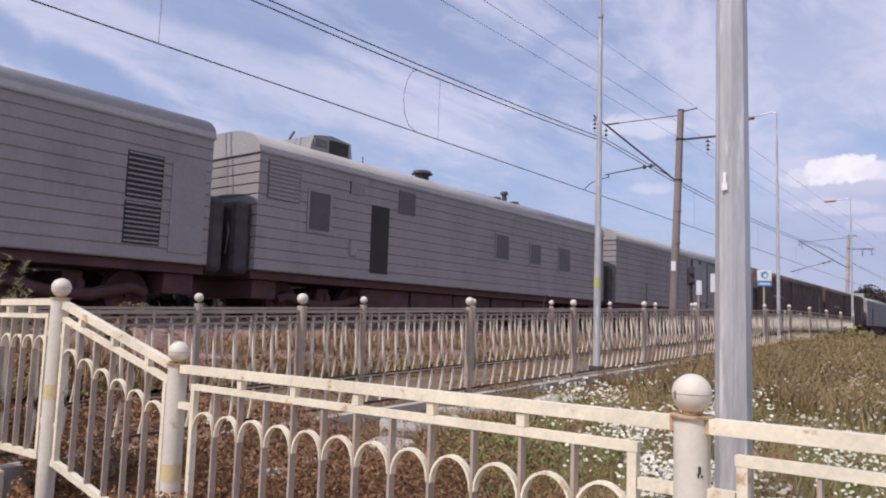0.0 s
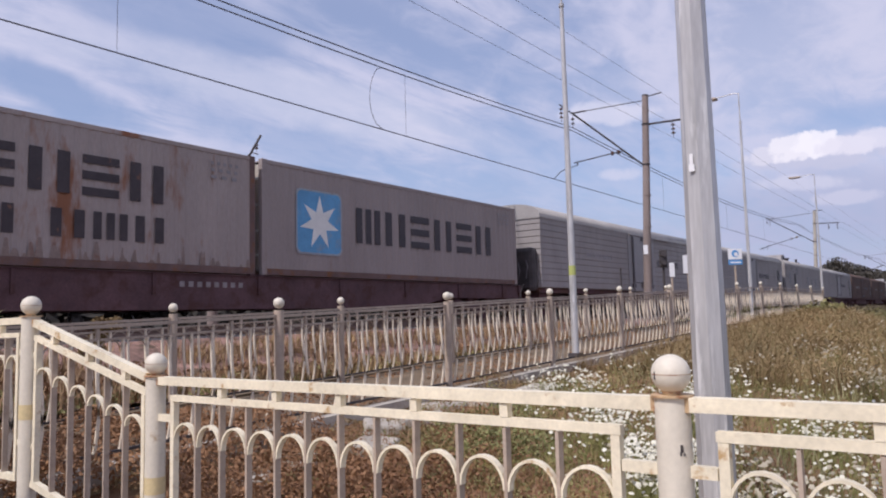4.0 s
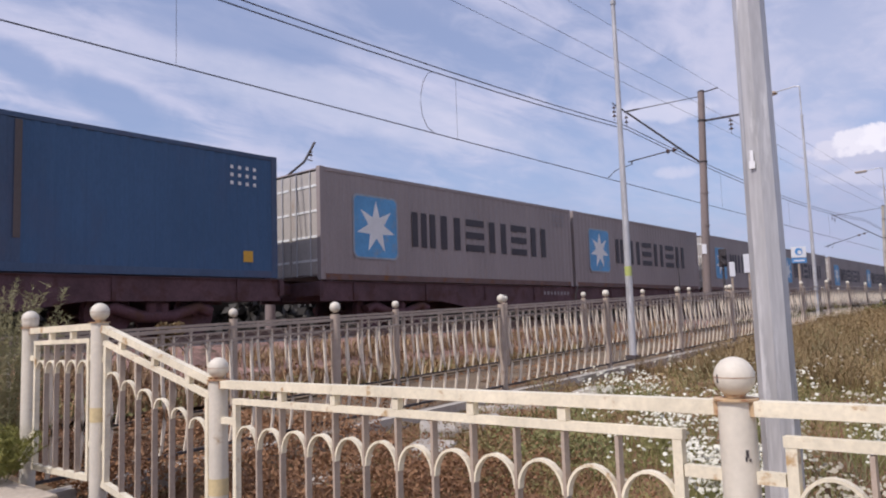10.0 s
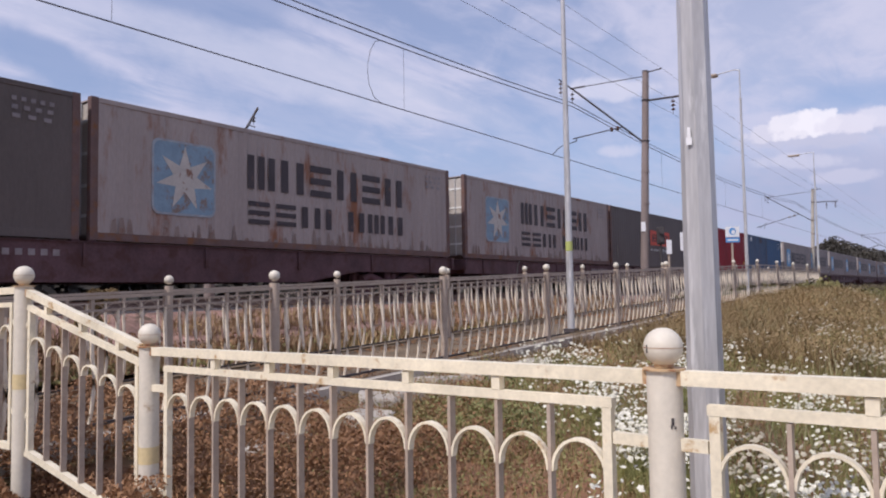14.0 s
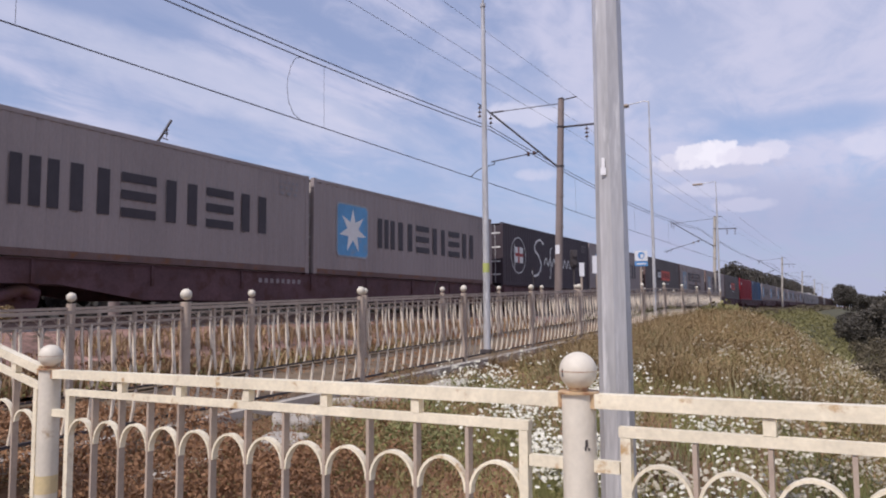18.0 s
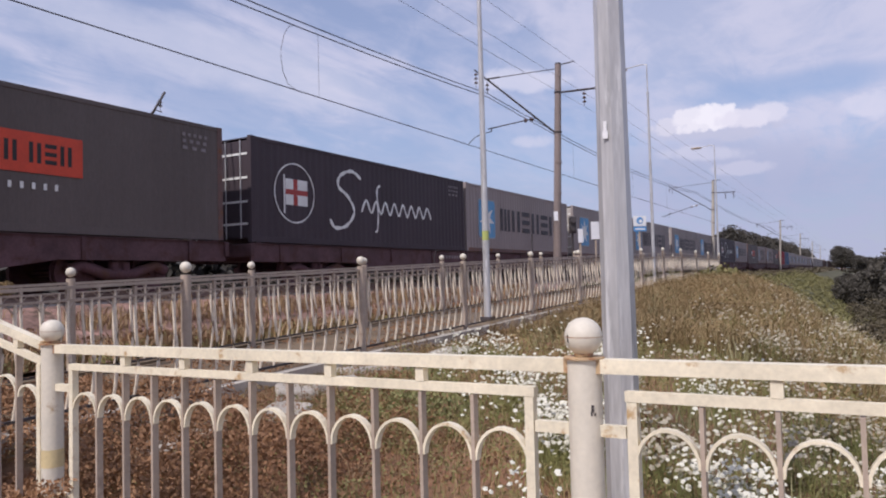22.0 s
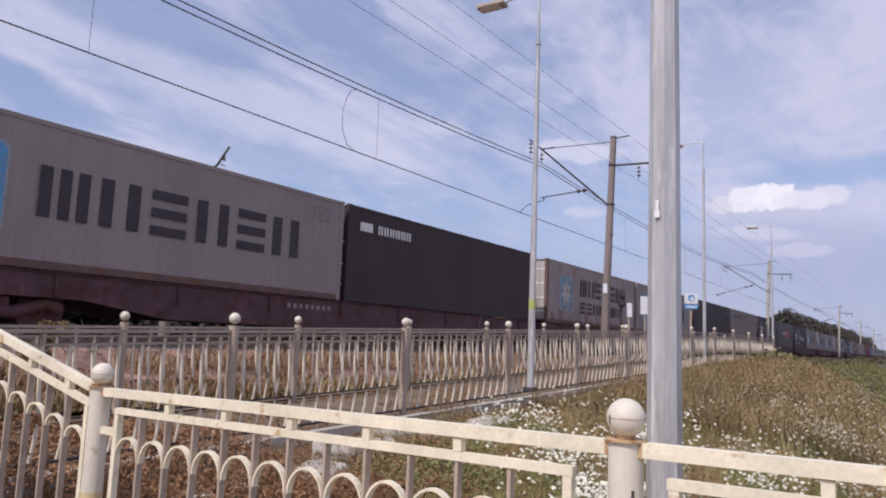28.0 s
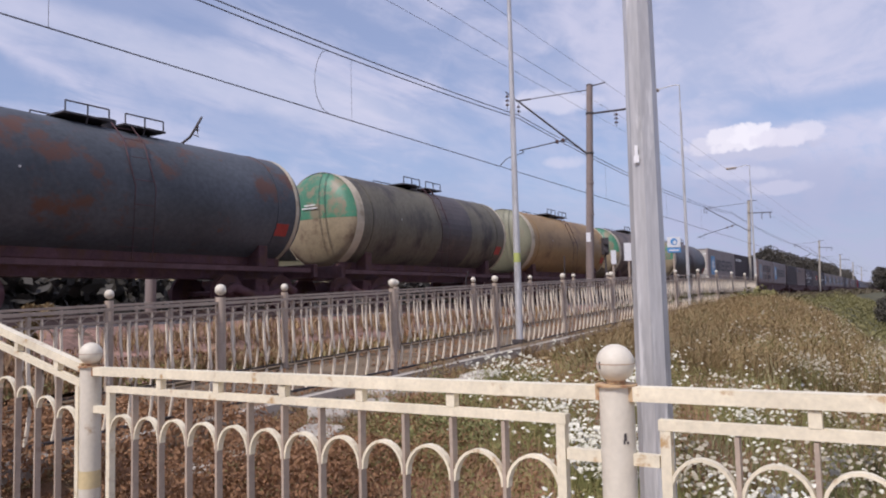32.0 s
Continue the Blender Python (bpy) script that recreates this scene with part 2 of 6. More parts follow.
# ---- materials ----
def mat(name, colour, rough=0.6, metal=0.0, vary=0.25, scale=3.0, fine=40.0, bump=0.15, second=None, cover=0.5, edge=0.12, piece=0.0, streak=(1, 1, 1), spec=0.5):
    """A surface of one base colour with blotches and grain; second: a stain or rust colour that shows through in patches."""
    m = bpy.data.materials.new(name)
    m.use_nodes = True
    nt = m.node_tree
    n, l = nt.nodes, nt.links
    bs = n["Principled BSDF"]
    bs.inputs["Roughness"].default_value, bs.inputs["Metallic"].default_value = rough, metal
    bs.inputs["Specular IOR Level"].default_value = spec
    tc = n.new("ShaderNodeTexCoord")
    mpn = n.new("ShaderNodeMapping")
    mpn.inputs["Scale"].default_value = streak
    if piece:
        shift = n.new("ShaderNodeObjectInfo")
        far = n.new("ShaderNodeVectorMath"); far.operation = "SCALE"
        far.inputs[0].default_value = (37.0, 61.0, 23.0)
        l.new(shift.outputs["Random"], far.inputs["Scale"])
        both = n.new("ShaderNodeVectorMath"); both.operation = "ADD"
        l.new(tc.outputs["Object"], both.inputs[0]); l.new(far.outputs[0], both.inputs[1])
        l.new(both.outputs[0], mpn.inputs[0])
    else:
        l.new(tc.outputs["Object"], mpn.inputs[0])
    big = n.new("ShaderNodeTexNoise")
    big.inputs["Scale"].default_value, big.inputs["Detail"].default_value, big.inputs["Roughness"].default_value = scale, 5.0, 0.6
    l.new(mpn.outputs[0], big.inputs["Vector"])
    small = n.new("ShaderNodeTexNoise")
    small.inputs["Scale"].default_value, small.inputs["Detail"].default_value = fine, 3.0
    l.new(mpn.outputs[0], small.inputs["Vector"])
    mr = n.new("ShaderNodeMapRange")
    mr.inputs["From Min"].default_value, mr.inputs["From Max"].default_value = 0.3, 0.7
    mr.inputs["To Min"].default_value, mr.inputs["To Max"].default_value = 1 - vary, 1 + vary
    l.new(big.outputs["Fac"], mr.inputs["Value"])
    mr2 = n.new("ShaderNodeMapRange")
    mr2.inputs["From Min"].default_value, mr2.inputs["From Max"].default_value = 0.3, 0.7
    mr2.inputs["To Min"].default_value, mr2.inputs["To Max"].default_value = 1 - vary * 0.5, 1 + vary * 0.5
    l.new(small.outputs["Fac"], mr2.inputs["Value"])
    mul = n.new("ShaderNodeMath"); mul.operation = "MULTIPLY"
    l.new(mr.outputs[0], mul.inputs[0]); l.new(mr2.outputs[0], mul.inputs[1])
    fac = mul
    if piece:
        oi = n.new("ShaderNodeObjectInfo")
        pr = n.new("ShaderNodeMapRange")
        pr.inputs["To Min"].default_value, pr.inputs["To Max"].default_value = 1 - piece, 1 + piece
        l.new(oi.outputs["Random"], pr.inputs["Value"])
        fac = n.new("ShaderNodeMath"); fac.operation = "MULTIPLY"
        l.new(mul.outputs[0], fac.inputs[0]); l.new(pr.outputs[0], fac.inputs[1])
    sc = n.new("ShaderNodeVectorMath"); sc.operation = "SCALE"
    sc.inputs[0].default_value = colour
    l.new(fac.outputs[0], sc.inputs["Scale"])
    out = sc.outputs[0]
    if second:
        pat = n.new("ShaderNodeTexNoise")
        pat.inputs["Scale"].default_value, pat.inputs["Detail"].default_value, pat.inputs["Roughness"].default_value = scale * 1.7, 8.0, 0.65
        sh = n.new("ShaderNodeVectorMath"); sh.operation = "ADD"; sh.inputs[1].default_value = (7.1, 3.3, 1.7)
        l.new(mpn.outputs[0], sh.inputs[0]); l.new(sh.outputs[0], pat.inputs["Vector"])
        th = n.new("ShaderNodeMapRange"); th.interpolation_type = "SMOOTHSTEP"
        th.inputs["From Min"].default_value, th.inputs["From Max"].default_value = 1 - cover - edge, 1 - cover + edge
        l.new(pat.outputs["Fac"], th.inputs["Value"])
        mixn = n.new("ShaderNodeMix"); mixn.data_type = "RGBA"
        l.new(th.outputs[0], mixn.inputs["Factor"]); l.new(out, mixn.inputs["A"])
        mixn.inputs["B"].default_value = (*second, 1)
        out = mixn.outputs["Result"]
    l.new(out, bs.inputs["Base Color"])
    if bump:
        bp = n.new("ShaderNodeBump")
        bp.inputs["Strength"].default_value, bp.inputs["Distance"].default_value = bump, 0.01
        l.new(small.outputs["Fac"], bp.inputs["Height"]); l.new(bp.outputs[0], bs.inputs["Normal"])
    return m


RUST = (0.20, 0.085, 0.035)
M = dict(
    cream=mat("cream_paint", (0.79, 0.71, 0.53), 0.5, 0, 0.14, 6, 60, 0.12, (0.48, 0.31, 0.14), 0.365, 0.06),
    white=mat("white_paint", (0.66, 0.605, 0.495), 0.55, 0, 0.08, 4, 50, 0.1, (0.45, 0.33, 0.20), 0.33, 0.05),
    greypaint=mat("grey_paint", (0.42, 0.335, 0.262), 0.5, 0, 0.15, 4, 60, 0.1, (0.30, 0.22, 0.17), 0.36, 0.08),
    pale=mat("pale_bar_paint", (0.82, 0.71, 0.55), 0.55, 0, 0.14, 5, 60, 0.1, (0.45, 0.32, 0.22), 0.36, 0.1),
    rustcream=mat("rust_stained_cream", (0.52, 0.36, 0.20), 0.65, 0, 0.2, 9, 60, 0.2, (0.30, 0.12, 0.05), 0.47, 0.08),
    zinc=mat("galvanised_steel", (0.51, 0.50, 0.49), 0.37, 0.22, 0.2, 9, 70, 0.06, (0.68, 0.67, 0.65), 0.42, 0.06, streak=(1, 1, 0.12)),
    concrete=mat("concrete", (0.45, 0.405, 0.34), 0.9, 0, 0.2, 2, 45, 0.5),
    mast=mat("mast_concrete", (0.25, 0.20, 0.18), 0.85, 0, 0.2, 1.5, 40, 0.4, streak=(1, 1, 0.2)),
    iron=mat("dark_iron", (0.07, 0.06, 0.06), 0.65, 0.3, 0.3, 3, 50, 0.2),
    wire=mat("wire", (0.10, 0.10, 0.12), 0.6, 0.3, 0.1, 1, 5, 0),
    glaze=mat("insulator_glaze", (0.10, 0.06, 0.05), 0.2, 0, 0.1, 3, 30, 0),
    path=mat("path_concrete", (0.15, 0.108, 0.066), 0.95, 0, 0.45, 1.5, 30, 0.6, (0.22, 0.175, 0.12), 0.38, 0.08),
    paving=mat("paving", (0.44, 0.37, 0.285), 0.9, 0, 0.22, 1.5, 30, 0.4, piece=0.1),
    ballast=mat("ballast", (0.25, 0.15, 0.12), 0.95, 0, 0.6, 1.2, 14, 1.0, (0.09, 0.06, 0.04), 0.42, 0.06),
    rail=mat("rail_steel", (0.22, 0.15, 0.12), 0.5, 0.6, 0.2, 3, 40, 0.1),
    sleeper=mat("sleeper", (0.36, 0.33, 0.30), 0.9, 0, 0.2, 2, 20, 0.3, piece=0.15),
    soil=mat("soil_and_turf", (0.21, 0.108, 0.058), 0.95, 0, 0.4, 0.7, 18, 1.0, (0.12, 0.10, 0.04), 0.42, 0.1),
    field=mat("meadow", (0.075, 0.07, 0.032), 0.95, 0, 0.45, 0.12, 1.5, 0.6, (0.075, 0.07, 0.03), 0.45, 0.1),
    reefer=mat("reefer_paint", (0.345, 0.32, 0.31), 0.75, 0, 0.10, 0.7, 20, 0.1, (0.285, 0.26, 0.25), 0.38, 0.14, streak=(1, 1, 0.5), spec=0.05),
    reeferroof=mat("reefer_roof", (0.37, 0.35, 0.335), 0.7, 0, 0.12, 0.8, 20, 0.1, spec=0.12),
    under=mat("underframe", (0.10, 0.05, 0.056), 0.8, 0, 0.35, 1.5, 25, 0.3, (0.10, 0.05, 0.035), 0.45, 0.1, spec=0.3),
    flatsill=mat("wagon_sill", (0.098, 0.053, 0.058), 0.7, 0, 0.3, 1.5, 25, 0.2, (0.075, 0.033, 0.028), 0.42, 0.1, spec=0.3),
    darkwagon=mat("dark_wagon_brown", (0.15, 0.105, 0.09), 0.8, 0, 0.2, 0.7, 20, 0.1, (0.09, 0.065, 0.06), 0.42, 0.12, spec=0.05),
    pane=mat("dull_pane", (0.085, 0.068, 0.07), 0.35, 0, 0.2, 2, 20, 0.05),
    slat=mat("slat_grey", (0.16, 0.145, 0.15), 0.6, 0, 0.2, 2, 20, 0.1),
    dark=mat("dark_opening", (0.03, 0.025, 0.025), 0.7, 0, 0.2, 2, 20, 0.1),
    doorgrey=mat("door_paint", (0.30, 0.28, 0.275), 0.55, 0, 0.12, 1.2, 25, 0.1),
    cgrey=mat("container_grey", (0.325, 0.277, 0.262), 0.5, 0, 0.10, 0.6, 25, 0.08, (0.27, 0.16, 0.11), 0.31, 0.06, streak=(1, 1, 0.35), spec=0.1),
    cgreyrust=mat("container_grey_rusty", (0.37, 0.315, 0.293), 0.55, 0, 0.12, 0.7, 25, 0.1, (0.26, 0.12, 0.07), 0.40, 0.07, streak=(1, 1, 0.3), spec=0.1),
    # greyer than the repainted half, partly lens haze mixed into the colour
    cblue=mat("container_blue", (0.08, 0.12, 0.19), 0.5, 0, 0.16, 0.5, 22, 0.08, (0.10, 0.11, 0.16), 0.42, 0.15, streak=(1, 1, 0.4), spec=0.1),
    cbluefresh=mat("container_blue_repainted", (0.068, 0.128, 0.225), 0.5, 0, 0.10, 0.5, 22, 0.08, (0.08, 0.12, 0.2), 0.36, 0.15, streak=(1, 1, 0.4), spec=0.1),
    patchbrown=mat("brown_patch", (0.075, 0.05, 0.055), 0.7, 0, 0.2, 2, 20, 0.05),
    cred=mat("container_red", (0.29, 0.024, 0.032), 0.5, 0, 0.14, 0.5, 22, 0.08, (0.19, 0.03, 0.03), 0.33, 0.1, streak=(1, 1, 0.4), spec=0.1),
    cgreen=mat("container_dark_green", (0.135, 0.113, 0.105), 0.5, 0, 0.12, 0.6, 22, 0.08, (0.18, 0.15, 0.13), 0.3, 0.08, streak=(1, 1, 0.4), spec=0.1),
    cnavy=mat("container_navy", (0.072, 0.057, 0.064), 0.5, 0, 0.12, 0.6, 22, 0.08, (0.10, 0.08, 0.08), 0.3, 0.08, streak=(1, 1, 0.4), spec=0.1),
    ruststain=mat("soft_rust_stain", (0.245, 0.185, 0.16), 0.7, 0, 0.2, 3, 30, 0.1, (0.20, 0.11, 0.08), 0.4, 0.1),
    cblack=mat("container_black", (0.068, 0.05, 0.052), 0.5, 0, 0.12, 0.6, 22, 0.08, (0.09, 0.07, 0.07), 0.3, 0.08, streak=(1, 1, 0.4), spec=0.1),
    cline=mat("container_tan_grey", (0.265, 0.207, 0.187), 0.5, 0, 0.10, 0.6, 25, 0.08, (0.22, 0.15, 0.12), 0.31, 0.06, streak=(1, 1, 0.35), spec=0.1),
    rustrail=mat("rusty_rail", (0.15, 0.095, 0.085), 0.7, 0, 0.25, 2, 30, 0.2, RUST, 0.4, 0.1, spec=0.3),
    logoblue=mat("logo_blue", (0.115, 0.33, 0.56), 0.5, 0, 0.14, 1.5, 20, 0.05, (0.25, 0.33, 0.42), 0.38, 0.1, spec=0.3),
    logoedge=mat("logo_edge_faded", (0.31, 0.35, 0.39), 0.55, 0, 0.15, 2, 20, 0.05, (0.30, 0.26, 0.25), 0.42, 0.1),
    slatpale=mat("stencilled_number", (0.24, 0.21, 0.21), 0.6, 0, 0.2, 3, 20, 0.05),
    logowhite=mat("logo_white", (0.78, 0.78, 0.74), 0.5, 0, 0.08, 2, 20, 0.05, (0.55, 0.50, 0.45), 0.34, 0.1),
    ink=mat("lettering_dark", (0.055, 0.046, 0.052), 0.5, 0, 0.15, 2, 20, 0.05, spec=0.3),
    inkrust=mat("lettering_worn", (0.062, 0.050, 0.054), 0.55, 0, 0.2, 2, 20, 0.05, (0.22, 0.11, 0.07), 0.34, 0.06, spec=0.3),
    logofaded=mat("logo_blue_faded", (0.20, 0.30, 0.385), 0.55, 0, 0.15, 1.5, 20, 0.05, (0.22, 0.16, 0.13), 0.42, 0.06),
    starworn=mat("star_worn", (0.52, 0.48, 0.43), 0.55, 0, 0.12, 2, 20, 0.05, (0.22, 0.10, 0.06), 0.43, 0.04),
    orange=mat("logo_orange", (0.62, 0.06, 0.02), 0.5, 0, 0.1, 2, 20, 0.05),
    yellow=mat("logo_yellow", (0.65, 0.36, 0.03), 0.5, 0, 0.1, 2, 20, 0.05),
    tankblue=mat("tank_blue", (0.072, 0.078, 0.086), 0.5, 0.1, 0.3, 0.4, 12, 0.1, (0.075, 0.055, 0.053), 0.45, 0.15, streak=(1, 1, 0.6)),
    tankbrown=mat("tank_brown", (0.17, 0.13, 0.108), 0.55, 0.1, 0.3, 0.5, 12, 0.1, (0.06, 0.046, 0.045), 0.47, 0.10, streak=(1, 1, 0.6), spec=0.3),
    tanktan=mat("tank_tan", (0.30, 0.19, 0.08), 0.55, 0.05, 0.25, 0.5, 12, 0.1, (0.13, 0.065, 0.035), 0.40, 0.12, streak=(1, 0.5, 0.6)),
    tankolive=mat("tank_olive", (0.145, 0.13, 0.095), 0.55, 0.1, 0.3, 0.5, 12, 0.1, (0.055, 0.046, 0.044), 0.44, 0.12, streak=(1, 1, 0.6), spec=0.3),
    tankrust=mat("tank_blue_rusty", (0.075, 0.083, 0.094), 0.55, 0.1, 0.35, 0.6, 12, 0.1, (0.125, 0.06, 0.042), 0.41, 0.05, streak=(1, 0.7, 0.8)),
    tankgreen=mat("tank_end_green", (0.055, 0.20, 0.115), 0.5, 0, 0.2, 1, 15, 0.1, (0.22, 0.19, 0.12), 0.46, 0.06),
    tankendtan=mat("tank_end_tan", (0.30, 0.24, 0.15), 0.6, 0, 0.2, 1, 15, 0.1, (0.16, 0.11, 0.07), 0.42, 0.1),
    spill=mat("oily_spill", (0.072, 0.057, 0.054), 0.5, 0, 0.3, 0.8, 12, 0.1, (0.10, 0.075, 0.065), 0.40, 0.06),
    fadedred=mat("faded_pink_marks", (0.42, 0.16, 0.15), 0.6, 0, 0.15, 2, 20, 0.05),
    slatdark=mat("door_bar_grey", (0.11, 0.095, 0.10), 0.6, 0, 0.2, 2, 20, 0.1),
    fadedink=mat("faded_lettering", (0.27, 0.25, 0.255), 0.6, 0, 0.15, 2, 20, 0.05),
    doorpale=mat("container_door_pale", (0.47, 0.43, 0.38), 0.6, 0, 0.14, 0.9, 25, 0.08, (0.36, 0.27, 0.20), 0.38, 0.08, streak=(1, 1, 0.4), spec=0.2),
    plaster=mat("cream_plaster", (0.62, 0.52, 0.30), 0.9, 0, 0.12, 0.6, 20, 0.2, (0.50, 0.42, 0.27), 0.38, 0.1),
    tankendolive=mat("tank_end_olive", (0.21, 0.205, 0.135), 0.55, 0, 0.15, 1, 15, 0.1, (0.22, 0.18, 0.12), 0.4, 0.1),
    ring=mat("tank_ring", (0.54, 0.47, 0.34), 0.55, 0, 0.15, 1, 15, 0.1, (0.35, 0.28, 0.18), 0.4, 0.1),
    redmark=mat("red_mark", (0.38, 0.045, 0.035), 0.5, 0, 0.1, 2, 20, 0.05),
    signblue=mat("sign_blue", (0.10, 0.30, 0.60), 0.4, 0, 0.05, 2, 20, 0),
    signwhite=mat("sign_white", (0.80, 0.80, 0.80), 0.4, 0, 0.05, 2, 20, 0),
    yellowband=mat("yellow_band", (0.46, 0.50, 0.15), 0.5, 0, 0.1, 4, 30, 0),
    postyellow=mat("faded_yellow_band", (0.62, 0.50, 0.27), 0.55, 0, 0.15, 4, 40, 0.1),
    bark=mat("bark", (0.12, 0.09, 0.06), 0.9, 0, 0.3, 3, 20, 0.4),
    bush=mat("shrub_leaves", (0.10, 0.12, 0.045), 0.8, 0, 0.35, 2, 20, 0.1),
)


def foliage(name, low, high, rough=0.75):
    """Blades and leaves: each island its own tone between two colours."""
    m = bpy.data.materials.new(name)
    m.use_nodes = True
    n, l = m.node_tree.nodes, m.node_tree.links
    bs = n["Principled BSDF"]
    bs.inputs["Roughness"].default_value = rough
    g = n.new("ShaderNodeNewGeometry")
    tc = n.new("ShaderNodeTexCoord")
    nz = n.new("ShaderNodeTexNoise")
    nz.inputs["Scale"].default_value, nz.inputs["Detail"].default_value = 0.7, 4.0
    l.new(tc.outputs["Object"], nz.inputs["Vector"])
    av = n.new("ShaderNodeMath"); av.operation = "MULTIPLY_ADD"; av.inputs[1].default_value = 0.38
    ms = n.new("ShaderNodeMapRange")
    ms.inputs["From Min"].default_value, ms.inputs["From Max"].default_value = 0.35, 0.65
    ms.inputs["To Max"].default_value = 0.62
    l.new(nz.outputs["Fac"], ms.inputs["Value"])
    l.new(g.outputs["Random Per Island"], av.inputs[0]); l.new(ms.outputs[0], av.inputs[2])
    mixn = n.new("ShaderNodeMix"); mixn.data_type = "RGBA"
    l.new(av.outputs[0], mixn.inputs["Factor"])
    mixn.inputs["A"].default_value, mixn.inputs["B"].default_value = (*low, 1), (*high, 1)
    l.new(mixn.outputs["Result"], bs.inputs["Base Color"])
    return m


M["drygrass"] = foliage("dry_grass", (0.17, 0.095, 0.05), (0.42, 0.285, 0.14))
M["greengrass"] = foliage("green_grass", (0.12, 0.135, 0.04), (0.32, 0.31, 0.11))
M["freshleaf"] = foliage("fresh_low_leaves", (0.15, 0.155, 0.03), (0.31, 0.29, 0.075))
M["feather"] = foliage("feathery_sprays", (0.17, 0.155, 0.07), (0.36, 0.33, 0.17))
M["midgreen"] = foliage("mid_green_leaves", (0.11, 0.125, 0.04), (0.27, 0.27, 0.10))
M["yellowgrass"] = foliage("yellow_green_grass", (0.20, 0.145, 0.05), (0.36, 0.29, 0.11))
M["petal"] = foliage("daisy_petals", (0.50, 0.48, 0.36), (0.78, 0.75, 0.63))
M["umbel"] = foliage("dull_cream_umbels", (0.27, 0.235, 0.16), (0.50, 0.45, 0.34))
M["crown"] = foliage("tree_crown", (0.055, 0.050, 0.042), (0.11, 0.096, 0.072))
M["litter"] = foliage("withered_leaves", (0.165, 0.075, 0.034), (0.335, 0.182, 0.086))
M["olive"] = foliage("olive_leaves", (0.12, 0.11, 0.035), (0.30, 0.27, 0.10))
M["brownleaf"] = foliage("brown_leaves", (0.175, 0.116, 0.05), (0.335, 0.237, 0.107))
M["bank"] = foliage("bank_growth", (0.115, 0.115, 0.04), (0.25, 0.22, 0.085))
M["tallweed"] = foliage("grey_green_weeds", (0.13, 0.125, 0.055), (0.42, 0.38, 0.20))
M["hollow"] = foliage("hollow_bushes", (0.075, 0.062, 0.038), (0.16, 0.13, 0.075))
# near-black on purpose: stands in for shade seen beneath the wagons
M["belt"] = foliage("belt_in_shade", (0.030, 0.027, 0.024), (0.060, 0.052, 0.040))
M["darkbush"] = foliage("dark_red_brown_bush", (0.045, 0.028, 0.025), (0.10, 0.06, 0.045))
M["shrub"] = foliage("shrub_crown", (0.14, 0.135, 0.06), (0.30, 0.275, 0.14))


# ---- mesh helpers ----
def mesh_of(name, bm, material):
    me = bpy.data.meshes.new(name)
    bm.to_mesh(me)
    bm.free()
    me.materials.append(material)
    return me


def part(name, bm, material, parent=None, label="", m=None):
    """One mesh object under a thing or a part. bm: a bmesh, or a mesh that is shared."""
    me = bm if isinstance(bm, bpy.types.Mesh) else mesh_of(name, bm, material)
    ob = new(name, me)
    ob.parent = parent
    if m is not None:
        ob.matrix_basis = m
    if label:
        ob["label"] = label
    return ob


def thing(name, label, category, group="", kind="", m=None):
    ob = new(name)
    ob.empty_display_size = 0.2
    if m is not None:
        ob.matrix_basis = m
    return tagged(ob, label, category, group, kind)


def box(x0, x1, y0, y1, z0, z1, bevel=0.0, bm=None):
    own = bm is None
    bm = bm or bmesh.new()
    r = bmesh.ops.create_cube(bm, size=1.0)
    bmesh.ops.transform(bm, matrix=Matrix.Translation(((x0 + x1) / 2, (y0 + y1) / 2, (z0 + z1) / 2)) @ Matrix.Diagonal((abs(x1 - x0), abs(y1 - y0), abs(z1 - z0), 1)), verts=r["verts"])
    if bevel and own:
        bmesh.ops.bevel(bm, geom=bm.edges[:], offset=bevel, segments=2, affect="EDGES", profile=0.5)
    return bm


def cyl(r1, r2, z0, z1, seg=16, bm=None, m=None, smooth=True):
    bm = bm or bmesh.new()
    r = bmesh.ops.create_cone(bm, cap_ends=True, segments=seg, radius1=r1, radius2=r2, depth=z1 - z0)
    bmesh.ops.transform(bm, matrix=(m or Matrix()) @ Matrix.Translation((0, 0, (z0 + z1) / 2)), verts=r["verts"])
    if smooth:
        for f in {f for v in r["verts"] for f in v.link_faces}:
            f.smooth = len(f.verts) == 4
            if len(f.verts) != 4:
                for e in f.edges:
                    e.smooth = False
    return bm


def ring(r, z0, z1, seg=24, m=None):
    """An open painted band round a post."""
    bm = bmesh.new()
    rows = [[bm.verts.new((m or Matrix()) @ Vector((r * math.cos(2 * math.pi * k / seg), r * math.sin(2 * math.pi * k / seg), z))) for k in range(seg)] for z in (z0, z1)]
    for k in range(seg):
        bm.faces.new((rows[0][k], rows[0][(k + 1) % seg], rows[1][(k + 1) % seg], rows[1][k])).smooth = True
    return bm


def ball(r, centre, seg=20, bm=None, squash=1.0):
    bm = bm or bmesh.new()
    q = bmesh.ops.create_uvsphere(bm, u_segments=seg, v_segments=seg // 2 + 2, radius=r)
    bmesh.ops.transform(bm, matrix=Matrix.Translation(centre) @ Matrix.Diagonal((1, 1, squash, 1)), verts=q["verts"])
    for f in bm.faces:
        f.smooth = True
    return bm


